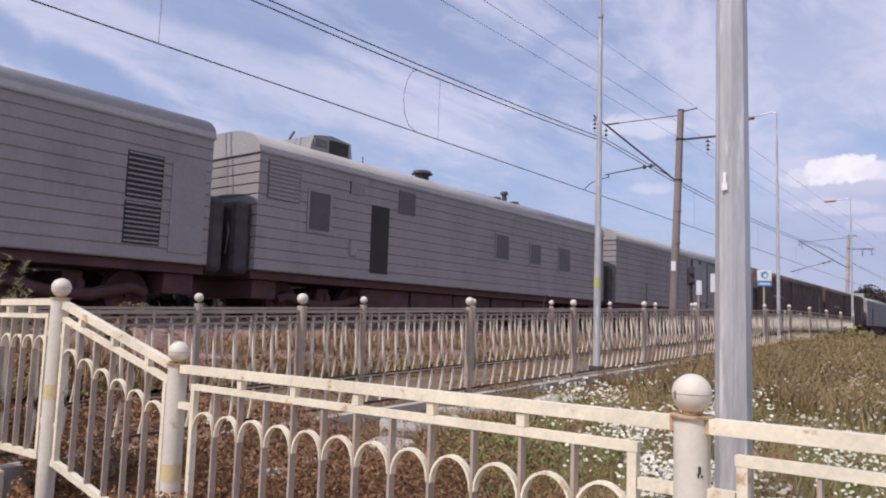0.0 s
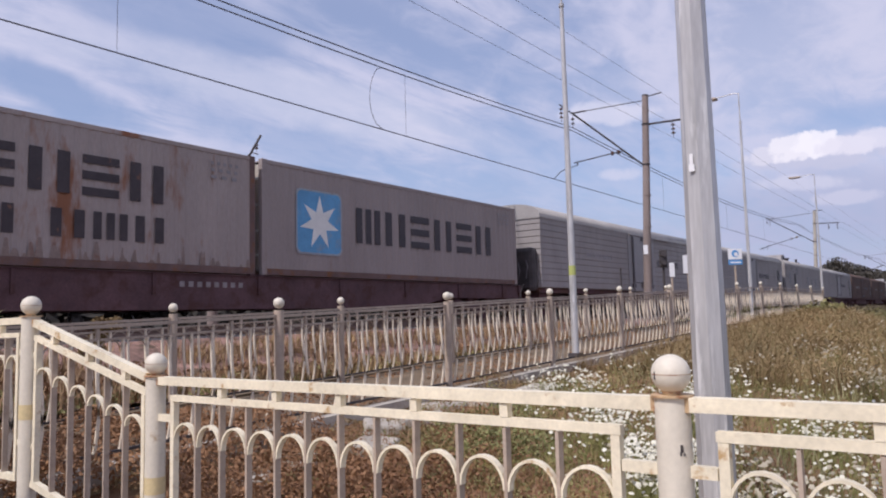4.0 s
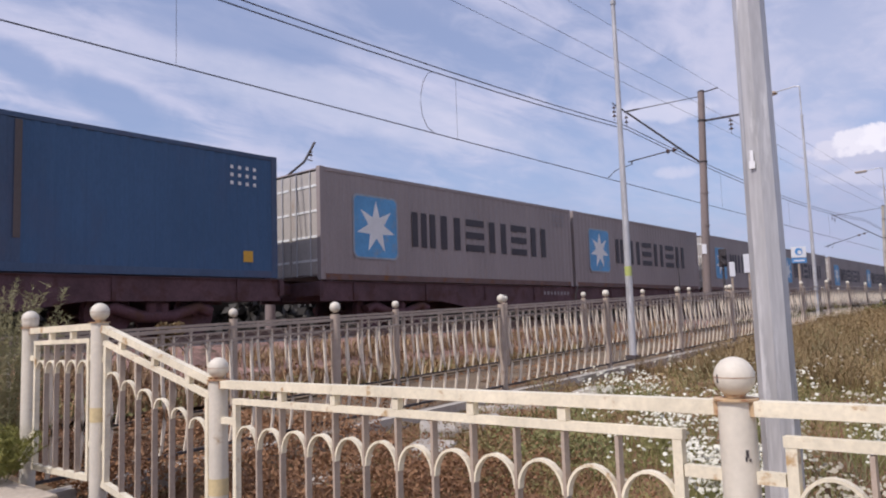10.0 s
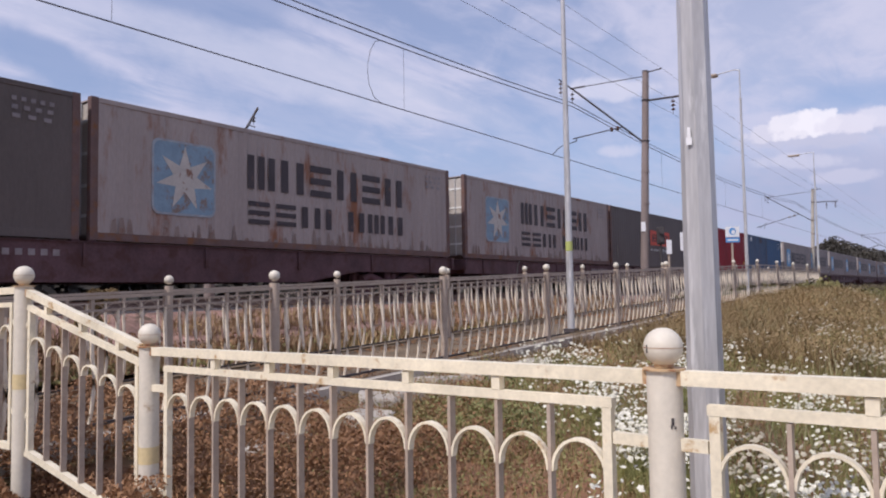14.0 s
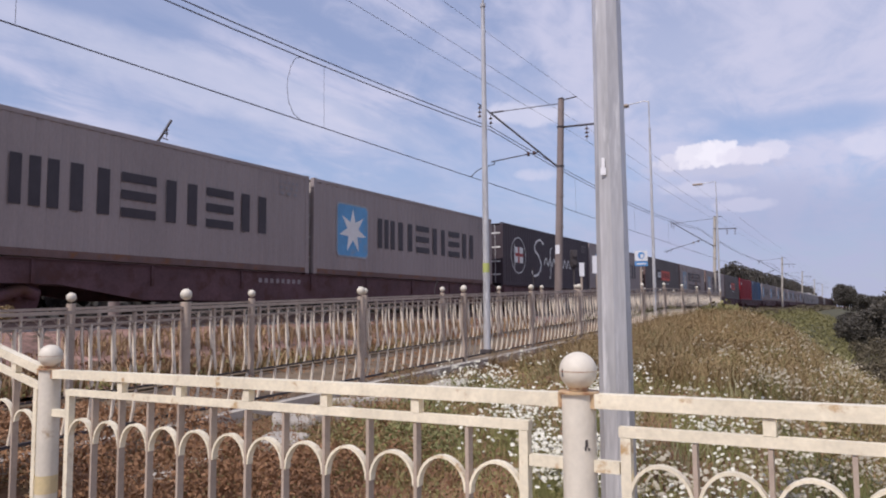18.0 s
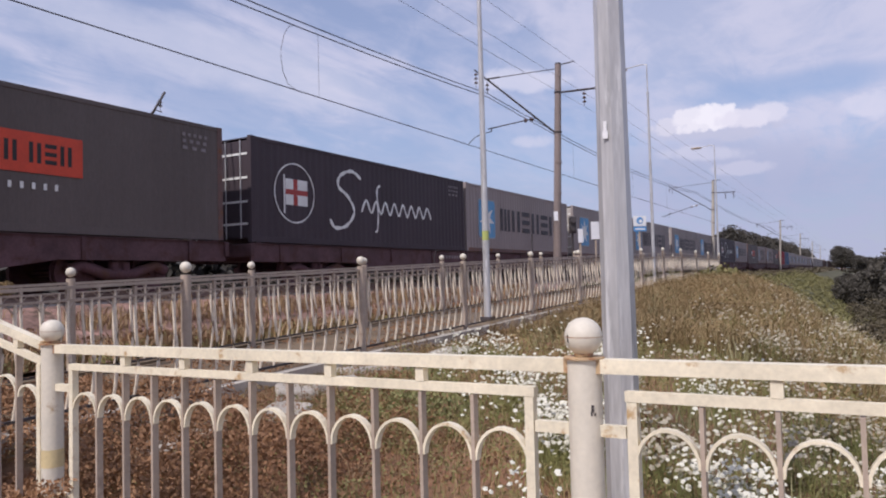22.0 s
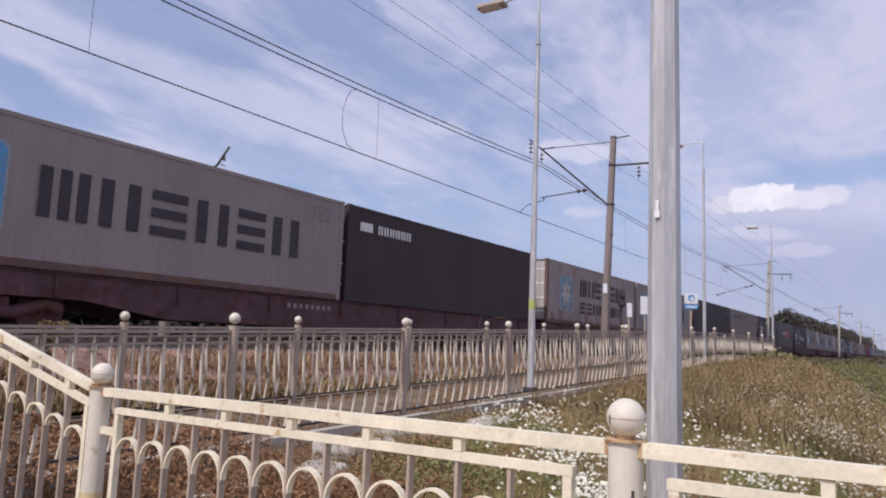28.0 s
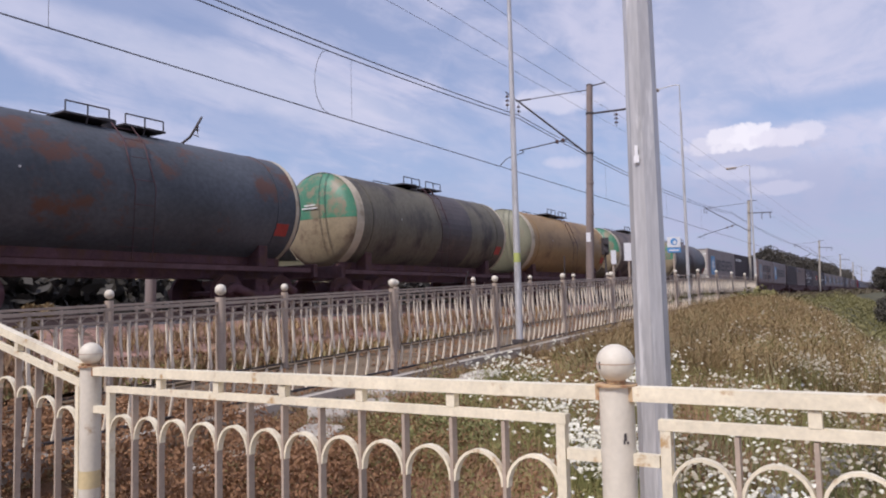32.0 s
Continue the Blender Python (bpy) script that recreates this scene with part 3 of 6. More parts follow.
def tube(points, radius, seg=6, bm=None, flat=1.0):
    """A bar along points; flat squeezes its section."""
    bm = bm or bmesh.new()
    pts = [Vector(p) for p in points]
    rings = []
    for i, p in enumerate(pts):
        d = (pts[min(i + 1, len(pts) - 1)] - pts[max(i - 1, 0)]).normalized()
        side = d.cross(Vector((0, 0, 1)))
        side = side.normalized() if side.length > 1e-3 else Vector((1, 0, 0))
        up = side.cross(d).normalized()
        rad = radius[i] if isinstance(radius, (list, tuple)) else radius
        rings.append([bm.verts.new(p + side * (math.cos(a) * rad) + up * (math.sin(a) * rad * flat)) for a in (2 * math.pi * (k + 0.5) / seg for k in range(seg))])
    for a, b in zip(rings, rings[1:]):
        for k in range(seg):
            f = bm.faces.new((a[k], a[(k + 1) % seg], b[(k + 1) % seg], b[k]))
            f.smooth = seg > 4
    for cap in (bm.faces.new(rings[0][::-1]), bm.faces.new(rings[-1])):
        for e in cap.edges:
            e.smooth = False
    return bm


def beam(p, q, w, h, bm=None):
    """A straight bar of rectangular section w across and h deep from p to q."""
    bm = bm or bmesh.new()
    p, q = Vector(p), Vector(q)
    d = (q - p).normalized()
    side = d.cross(Vector((0, 0, 1)))
    side = (side.normalized() if side.length > 1e-3 else Vector((1, 0, 0))) * (w / 2)
    up = side.cross(d).normalized() * (h / 2)
    rings = [[bm.verts.new(c + s * side + u * up) for s, u in ((-1, -1), (1, -1), (1, 1), (-1, 1))] for c in (p, q)]
    for k in range(4):
        bm.faces.new((rings[0][k], rings[0][(k + 1) % 4], rings[1][(k + 1) % 4], rings[1][k]))
    bm.faces.new(rings[0][::-1]); bm.faces.new(rings[1])
    return bm


def from_lists(name, verts, faces, material, smooth=False):
    me = bpy.data.meshes.new(name)
    me.from_pydata(verts, [], faces)
    me.materials.append(material)
    if smooth:
        me.polygons.foreach_set("use_smooth", [True] * len(me.polygons))
    me.update()
    return me


# ---- the lie of the land ----
AXIS, RAIL = -15.25, EYE - 0.15          # the train's track: middle line, rail top
FAR_AXIS = -19.6                         # the second track
NEAR_ROW, FAR_ROW = -5.92, -8.2          # the two balustrades of the footpath


def smooth(a, b, v):
    v = min(1.0, max(0.0, (v - a) / (b - a)))
    return v * v * (3 - 2 * v)


def path_z(y):
    """The footpath's top: a ramp that climbs to the platform."""
    return EYE - 1.0 + 0.031 * (min(27.0, max(1.0, y)) - 8.18)


SLOPE = ((-9e3, 0.0), (0.0, 0.0), (1.6, 0.02), (4.1, 0.22), (5.6, 0.80), (7.6, 2.4), (12.0, 4.8), (16.0, 5.8), (9e3, 6.0))


def ground_z(x, y):
    """Height of the ground sheet."""
    far = smooth(34, 62, y)
    shoulder = -5.6 - 2.5 * smooth(14, 34, y) - 2.2 * far
    u = x - shoulder
    for (a, va), (b, vb) in zip(SLOPE, SLOPE[1:]):
        if u <= b:
            drop = va + (vb - va) * (u - a) / (b - a)
            break
    z = path_z(y) - 0.10 - 1.3 * far * smooth(-10.2, -6.0, x) - drop
    z += 0.34 * math.exp(-((x + 3.5) / 2.1) ** 2 - ((y - 25) / 7) ** 2)
    if y < 7:
        k = smooth(2.2, 7.0, y)
        z = z * k + (EYE - 1.62 - 0.02 * max(0, x) if x > -5.5 else EYE - 1.3) * (1 - k)
    if x < NEAR_ROW + 0.2 and y < 48:
        z = min(z, path_z(y) - 0.12)
    if x < -8.6:
        z = min(z, EYE - 0.95 + 0.1 * smooth(-9, -11, x))
    if x < -23:
        z = EYE - 1.1 - 0.6 * smooth(-23, -34, x)
    if y < 2.2:
        z = min(z, EYE - 1.72)
    z += 0.05 * noise.noise((x * 0.7, y * 0.7, 0)) + 0.02 * noise.noise((x * 2.5, y * 2.5, 3))
    if x > 8:
        z += 0.5 * noise.noise((x * 0.05, y * 0.05, 0))
    return z


def build_ground():
    xs = sorted({*np.arange(-60, -9, 6), *np.arange(-9, -5.6, 0.6), *np.arange(-5.6, 9, 0.4), *np.arange(9, 30, 3), *np.arange(30, 120, 12), *np.arange(120, 1300, 150), *np.arange(-1200, -60, 120), 2500, -2500})
    ys = sorted({*np.arange(-40, 2, 3), *np.arange(2, 32, 0.4), *np.arange(32, 70, 1.5), *np.arange(70, 240, 10), *np.arange(240, 900, 60), *np.arange(900, 3000, 400), -400, 4000})
    verts = [(x, y, ground_z(x, y)) for y in ys for x in xs]
    w = len(xs)
    faces = [(j * w + i, j * w + i + 1, (j + 1) * w + i + 1, (j + 1) * w + i) for j in range(len(ys) - 1) for i in range(w - 1)]
    me = from_lists("ground", verts, faces, M["soil"], True)
    me.materials.append(M["field"])
    for p in me.polygons:
        c = p.center
        if c.y > 45 or c.x > 12 or c.x < -26:
            p.material_index = 1
    ob = new("ground", me)
    tagged(ob, "dry brown and green embankment falling to a meadow", "ground", kind="structure")


build_ground()


def strip(name, section, ys, material, zf, label, category):
    """A long body of one cross-section [(x, dz)] along y, whose height follows zf(y)."""
    n = len(section)
    verts = [(x, y, zf(y) + dz) for y in ys for x, dz in section]
    faces = [(j * n + i, (j + 1) * n + i, (j + 1) * n + i + 1, j * n + i + 1) for j in range(len(ys) - 1) for i in range(n - 1)]
    ob = new(name, from_lists(name, verts, faces, material))
    return tagged(ob, label, category, kind="structure")


# ballast beds and rails of the two tracks
strip("trackbed", [(-24.5, -0.95), (-22.2, -0.36), (-17.6, -0.34), (-17.2, -0.42), (-12.9, -0.36), (-12.2, -0.5), (-10.4, -0.98), (-9.9, -1.15)], [-60, 0, 20, 60, 200, 600, 2000], M["ballast"], lambda y: RAIL + 0.16, "reddish brown crushed-stone ballast under two tracks", "ballast")


def build_rails():
    prof = [(-0.075, 0), (-0.075, 0.015), (-0.012, 0.04), (-0.012, 0.13), (-0.036, 0.145), (-0.036, 0.18), (0.036, 0.18), (0.036, 0.145), (0.012, 0.13), (0.012, 0.04), (0.075, 0.015), (0.075, 0)]
    for ax in (AXIS, FAR_AXIS):
        for s in (-0.795, 0.795):
            strip("rail", [(ax + s + x, z - 0.18) for x, z in prof], [-60, 2000], M["rail"], lambda y: RAIL, "rusty steel rail with a worn bright head", "rail")
        vs, fs = [], []
        for k in range(640):
            y = -20 + 0.545 * k
            b = len(vs)
            vs += [(ax + x, y + dy, RAIL - 0.2 + dz) for x in (-1.35, 1.35) for dy, dz in ((-0.13, -0.1), (0.13, -0.1), (0.1, 0.02), (-0.1, 0.02))]
            fs += [(b, b + 1, b + 2, b + 3), (b + 4, b + 7, b + 6, b + 5)] + [(b + i, b + 4 + i, b + 4 + (i + 1) % 4, b + (i + 1) % 4) for i in range(4)]
        tagged(new("sleepers", from_lists("sleepers", vs, fs, M["sleeper"])), "grey concrete sleepers in stone ballast", "sleepers", kind="stuff")


build_rails()

# footpath slabs, each three metres, with kerbs
footpath = thing("pavement", "pale concrete footpath ramp between two balustrades", "footpath", kind="structure")
for k in range(14):
    y0 = 2.18 + 3 * k - 0.3
    bm = bmesh.new()
    for xa, xb, za, zb in ((FAR_ROW - 0.12, NEAR_ROW + 0.10, -0.3, 0.0), (FAR_ROW - 0.3, FAR_ROW - 0.122, -0.4, 0.03)):
        vs = [bm.verts.new((x, y, path_z(y) + z)) for y in (y0 + 0.006, y0 + 2.994) for x in (xa, xb) for z in (za, zb)]
        for f in ((0, 1, 3, 2), (4, 6, 7, 5), (0, 4, 5, 1), (2, 3, 7, 6), (1, 5, 7, 3), (0, 2, 6, 4)):
            bm.faces.new([vs[i] for i in f])
    part("slab", bm, M["path"], footpath)
    bm = bmesh.new()
    vs = [bm.verts.new((x, y, path_z(y) + z)) for y in (y0 + 0.01, y0 + 2.99) for x in (NEAR_ROW + 0.102, NEAR_ROW + 0.24) for z in (-0.5, 0.035)]
    for f in ((0, 1, 3, 2), (4, 6, 7, 5), (0, 4, 5, 1), (2, 3, 7, 6), (1, 5, 7, 3), (0, 2, 6, 4)):
        bm.faces.new([vs[i] for i in f])
    part("kerb", bm, M["concrete"], footpath, "pale concrete kerb")

# paving on which the camera stands, and the landing with its steps
pave = thing("paving", "worn pale concrete paving slabs behind the fence", "pavement", kind="structure")
slab_mesh = mesh_of("paving_slab", box(-0.496, 0.496, -0.496, 0.496, -0.1, 0, 0.008), M["paving"])
for i in range(9):
    for j in range(6):
        part("paving_slab", slab_mesh, None, pave, m=pose(-2.7 + i, -3.6 + j, EYE - 1.55 + 0.003 * ((i * 7 + j * 3) % 4)))
steps = thing("steps", "worn concrete steps up to a landing beside the fence", "steps", kind="structure")
for k, (xa, xb, z) in enumerate(((-8.6, -4.98, -1.02), (-4.976, -4.6, -1.2), (-4.596, -4.22, -1.38))):
    part("step", box(xa, xb, -2.0, 2.02, EYE - 1.75, EYE + z, 0.012), M["paving"], steps)


# ---- the white fence before the camera ----
def fence_post(parent, x, y, top, foot, material=None, r=0.054, ballr=0.06, band=None):
    p = part("post", cyl(r, r, foot, top, 24, m=Matrix.Translation((x, y, 0))), material or M["white"], parent)
    part("cap_plate", cyl(r + 0.011, r + 0.011, top, top + 0.006, 24, m=Matrix.Translation((x, y, 0))), M["rustcream"], p, "rusty cap plate")
    part("neck", cyl(0.03, 0.03, top + 0.008, top + 0.02, 14, m=Matrix.Translation((x, y, 0))), M["rustcream"], p)
    part("ball_cap", ball(ballr, (x, y, top + 0.012 + ballr * 0.96), 24), material or M["white"], p, "white ball cap with a seam")
    part("seam", cyl(ballr + 0.0006, ballr + 0.0006, top + 0.012 + ballr * 0.96 - 0.001, top + 0.012 + ballr * 0.96 + 0.001, 24, m=Matrix.Translation((x, y, 0))), M["rustcream"], p)
    if band:
        part("yellow_band", ring(r + 0.0015, band, band + 0.092, 24, Matrix.Translation((x, y, 0))), M["postyellow"], p, "faded yellow band")
    return p


def fence_panel(parent, p0, p1, arches, foot0, foot1, g, spacers, spring):
    """A panel between two posts: top rail, hanging frame, bars and arches. p: x, y and the rail's top; g: from post to frame;
    spacers: at which bars, counted from p0; spring: how deep the arches begin."""
    a, b = Vector(p0), Vector(p1)
    L = (b - a).xy.length
    d = (b - a).xy / L
    slope = (b.z - a.z) / L

    def at(s, dz):
        return Vector((a.x + d.x * s, a.y + d.y * s, a.z + slope * s + dz))

    part("top_rail", beam(at(0.05, -0.022), at(L - 0.05, -0.022), 0.05, 0.044), M["cream"], parent, "cream top rail with rust at the joints")
    part("rail_joint", beam(at(0.046, -0.022), at(0.060, -0.022), 0.052, 0.046), M["rustcream"], parent, "rusty weld")
    part("rail_joint", beam(at(L - 0.060, -0.022), at(L - 0.046, -0.022), 0.052, 0.046), M["rustcream"], parent, "rusty weld")
    ft = -0.112
    drop0, drop1 = a.z - foot0 - 0.12, b.z - foot1 - 0.12
    part("frame_bar", beam(at(g - 0.02, ft), at(L - g + 0.02, ft), 0.034, 0.031), M["cream"], parent)
    for s, dr in ((g, drop0), (L - g, drop1)):
        part("frame_upright", beam(at(s, ft - 0.017), at(s, -dr), 0.031, 0.034), M["cream"], parent)
    part("bottom_rail", beam(at(g - 0.02, -drop0), at(L - g + 0.02, -drop1), 0.04, 0.04), M["cream"], parent)
    for s0, s1 in ((0.05, g - 0.02), (L - g + 0.02, L - 0.05)):
        for dz in (-0.222, -0.78):
            part("bracket", beam(at(s0, dz), at(s1, dz), 0.03, 0.036), M["cream"], parent)
    pitch = (L - 2 * g) / arches
    for k in spacers:
        s = g + pitch * k
        part("spacer", beam(at(s, -0.048), at(s, ft + 0.017), 0.034, 0.034), M["cream"], parent)
    for k in range(1, arches):
        s = g + pitch * k
        part("bar", beam(at(s, ft - 0.021), at(s, -(drop0 + (drop1 - drop0) * s / L)), 0.013, 0.034), M["greypaint"], parent)
    for k in range(arches):
        s = g + pitch * (k + 0.5)
        r = pitch / 2 - 0.008
        bm = bmesh.new()
        pts = [at(s + r * math.cos(t), spring + r * 1.15 * math.sin(t)) for t in (math.pi * i / 12 for i in range(13))]
        nrm = Vector((-d.y, d.x, 0)) * 0.014
        rings = []
        for i, p in enumerate(pts):
            t = math.pi * i / 12
            out = Vector((d.x * math.cos(t), d.y * math.cos(t), math.sin(t))) * 0.005
            rings.append([bm.verts.new(p + c) for c in (nrm + out, -nrm + out, -nrm - out, nrm - out)])
        for u, v in zip(rings, rings[1:]):
            for i in range(4):
                bm.faces.new((u[i], u[(i + 1) % 4], v[(i + 1) % 4], v[i]))
        bm.faces.new(rings[0][::-1]); bm.faces.new(rings[-1])
        part("arch", bm, M["cream"], parent)


POSTS = dict(  # x, y, post top, foot
    a=(-0.785, 2.265, EYE - 0.270, EYE - 1.6),
    b=(-3.73, 2.375, EYE - 0.300, EYE - 1.6),
    c=(-4.83, 2.20, EYE + 0.055, EYE - 1.25),
    d=(-5.92, 2.18, EYE + 0.04, EYE - 1.25),
    e=(1.96, 2.187, EYE - 0.243, EYE - 1.62),
    f=(4.7, 2.11, EYE - 0.23, EYE - 1.65),
)
fence = thing("fence", "white iron fence with arched bars and ball-topped posts, rusty joints", "fence")
for k, v in POSTS.items():
    fence_post(fence, *v, band=(v[2] - 0.635 if k in "abc" else None))
for ang, dz, w, h in ((-48, -0.150, 0.008, 0.022), (-52, -0.165, 0.005, 0.012), (-40, -0.168, 0.006, 0.008)):
    part("paint_chip", box(-w / 2, w / 2, -0.0015, 0.0015, -h / 2, h / 2), M["iron"], fence, "dark chip in the paint", m=pose(POSTS["a"][0] + 0.0545 * math.cos(radians(ang)), POSTS["a"][1] + 0.0545 * math.sin(radians(ang)), POSTS["a"][2] + dz, 0, 0, ang + 90))
part("paint_chip", box(-0.003, 0.003, -0.0012, 0.0012, -0.012, 0.012), M["iron"], fence, "dark chip in the ball cap", m=pose(POSTS["a"][0] - 0.034, POSTS["a"][1] - 0.048, POSTS["a"][2] + 0.066, 0, 0, -35))
even = (2, 4, 6, 8, 10)
for u, v, n, g, sp, spring in (("a", "b", 12, 0.19, even, -0.355), ("b", "c", 6, 0.08, (1, 3, 5), -0.355), ("c", "d", 5, 0.13, (1.5, 3.5), -0.33), ("a", "e", 12, 0.152, even, -0.315), ("e", "f", 12, 0.152, even, -0.315)):
    p, q = POSTS[u], POSTS[v]
    fence_panel(fence, p[:3], q[:3], n, p[2] - 1.12, q[2] - 1.12, g, sp, spring)


# ---- the balustrades along the footpath ----
def baluster_mesh():
    pts = [(0, 0, 0.93), (0, 0, 0.70), (0.010, 0.002, 0.55), (0.028, 0.004, 0.42), (0.036, 0.002, 0.28), (0.020, -0.006, 0.13), (-0.004, -0.014, 0.0)]
    return mesh_of("baluster", tube(pts, 0.0165, 6), M["pale"])


BALUSTER = baluster_mesh()


def hoop_mesh(w):
    pts = [(0, w / 2 * math.cos(t), w * 0.55 * math.sin(t)) for t in (math.pi * i / 8 for i in range(9))]
    return mesh_of("hoop", tube(pts, 0.006, 4), M["greypaint"])


def balustrade(x, start, panels, label):
    ob = thing("balustrade", label, "balustrade", "balustrades of the footpath")
    hoop = hoop_mesh(0.225)
    for k in range(panels + 1):
        y = start + 3 * k
        z = path_z(y)
        p = part("post", cyl(0.052, 0.052, z - 0.12, z + 1.19, 16, m=Matrix.Translation((x, y, 0))), M["greypaint"], ob)
        part("ball_cap", ball(0.058, (x, y, z + 1.265), 18), M["white"], p, "pale ball cap")
        if k == panels:
            break
        z1 = path_z(y + 3)
        part("handrail", beam((x, y + 0.05, z + 1.13), (x, y + 2.95, z1 + 1.13), 0.04, 0.03), M["greypaint"], ob)
        part("under_rail", beam((x, y + 0.05, z + 1.02), (x, y + 2.95, z1 + 1.02), 0.025, 0.02), M["greypaint"], ob)
        part("bottom_rail", beam((x, y + 0.05, z + 0.085), (x, y + 2.95, z1 + 0.085), 0.03, 0.025), M["iron"], ob, "dark bottom rail")
        for i in range(13):
            yy = y + 0.15 + 0.225 * i
            zz = z + (z1 - z) * (yy - y) / 3
            part("baluster", BALUSTER, None, ob, m=pose(x, yy, zz + 0.085))
            if i % 3 == 1:
                part("spacer", beam((x, yy, zz + 1.03), (x, yy, zz + 1.11), 0.03, 0.03), M["greypaint"], ob)
            if i < 12:
                part("hoop", hoop, None, ob, m=pose(x, yy + 0.1125, zz + 0.89))
    return ob


balustrade(NEAR_ROW, 2.18, 12, "grey-painted iron balustrade with bowed bars beside the grass")
balustrade(FAR_ROW, 2.45, 12, "grey-painted iron balustrade with bowed bars beside the tracks")


# ---- lamp posts ----
def lamp_post(x, y, foot, top, turn, r0, r1, label, band=True):
    ob = thing("street_lamp", label, "street lamp", "lamps along the footpath", m=pose(x, y, foot, 0, 0, turn))
    h = top - foot
    step = h - 0.97
    pole = part("pole", cyl(r0, r1, 0, step, 8 if r0 > 0.082 else 12, smooth=r0 < 0.082), M["zinc"], ob, "galvanised tapering pole")
    part("base_plate", box(-0.1, 0.1, -0.1, 0.1, -0.05, 0.02, 0.006), M["iron"], ob, "dark base plate")
    part("collar", cyl(r1 + 0.012, r1 + 0.012, step - 0.04, step + 0.02, 12), M["zinc"], pole)
    part("upper_tube", cyl(r1 * 0.6, r1 * 0.6, step, h, 10), M["zinc"], ob)
    part("arm", tube([(0, 0, h - 0.02), (-0.15, 0, h + 0.02), (-0.75, 0, h - 0.04)], r1 * 0.5, 8), M["zinc"], ob)
    bm = box(-1.25, -0.7, -0.13, 0.13, h - 0.1, h - 0.02, 0.02)
    head = part("lamp_head", bm, M["greypaint"], ob, "flat grey lamp head")
    part("lens", box(-1.2, -0.78, -0.1, 0.1, h - 0.112, h - 0.098, 0.003), M["signwhite"], head)
    if band:
        part("yellow_band", ring(r0 * 0.9 + 0.0025, 1.33, 1.49, 16), M["yellowband"], pole, "faded yellow-green band")
    return ob


near_lamp = lamp_post(-0.963, 3.285, EYE - 1.6, EYE + 7.4, 15, 0.083, 0.037, "near galvanised lamp post with a white sticker behind the fence", False)
part("sticker", box(-0.014, 0.010, -0.0015, 0.0015, 2.2, 2.232), M["signwhite"], near_lamp, "white paper sticker", m=pose(-0.028, -0.0705, 0, 0, 0, -7.5))
part("sticker", box(-0.009, 0.005, -0.0015, 0.0015, 2.232, 2.278), M["signwhite"], near_lamp, "torn sticker end", m=pose(-0.028, -0.0705, 0, 0, 0, -7.5))
lamp_post(-5.56, 11.34, EYE - 0.70, EYE + 6.36, 0, 0.064, 0.035, "slim galvanised lamp post with a yellow-green band")
lamp_post(-5.95, 24.93, EYE - 0.36, EYE + 7.08, 0, 0.062, 0.034, "slim galvanised lamp post beside the ramp", False)
lamp_post(-6.75, 43.4, EYE - 0.42, EYE + 7.1, 0, 0.066, 0.036, "slim galvanised lamp post at the end of the path", False)


# ---- overhead line ----
def insulator(parent, top, n=3, r=0.07, gap=0.13):
    p = part("insulator", cyl(0.012, 0.012, -gap * (n + 1), 0, 6, m=Matrix.Translation(top)), M["iron"], parent)
    for k in range(n):
        part("disc", cyl(r, r * 0.4, -gap * (k + 1), -gap * (k + 1) + 0.07, 12, None, Matrix.Translation(top)), M["glaze"], p, "brown glazed disc")


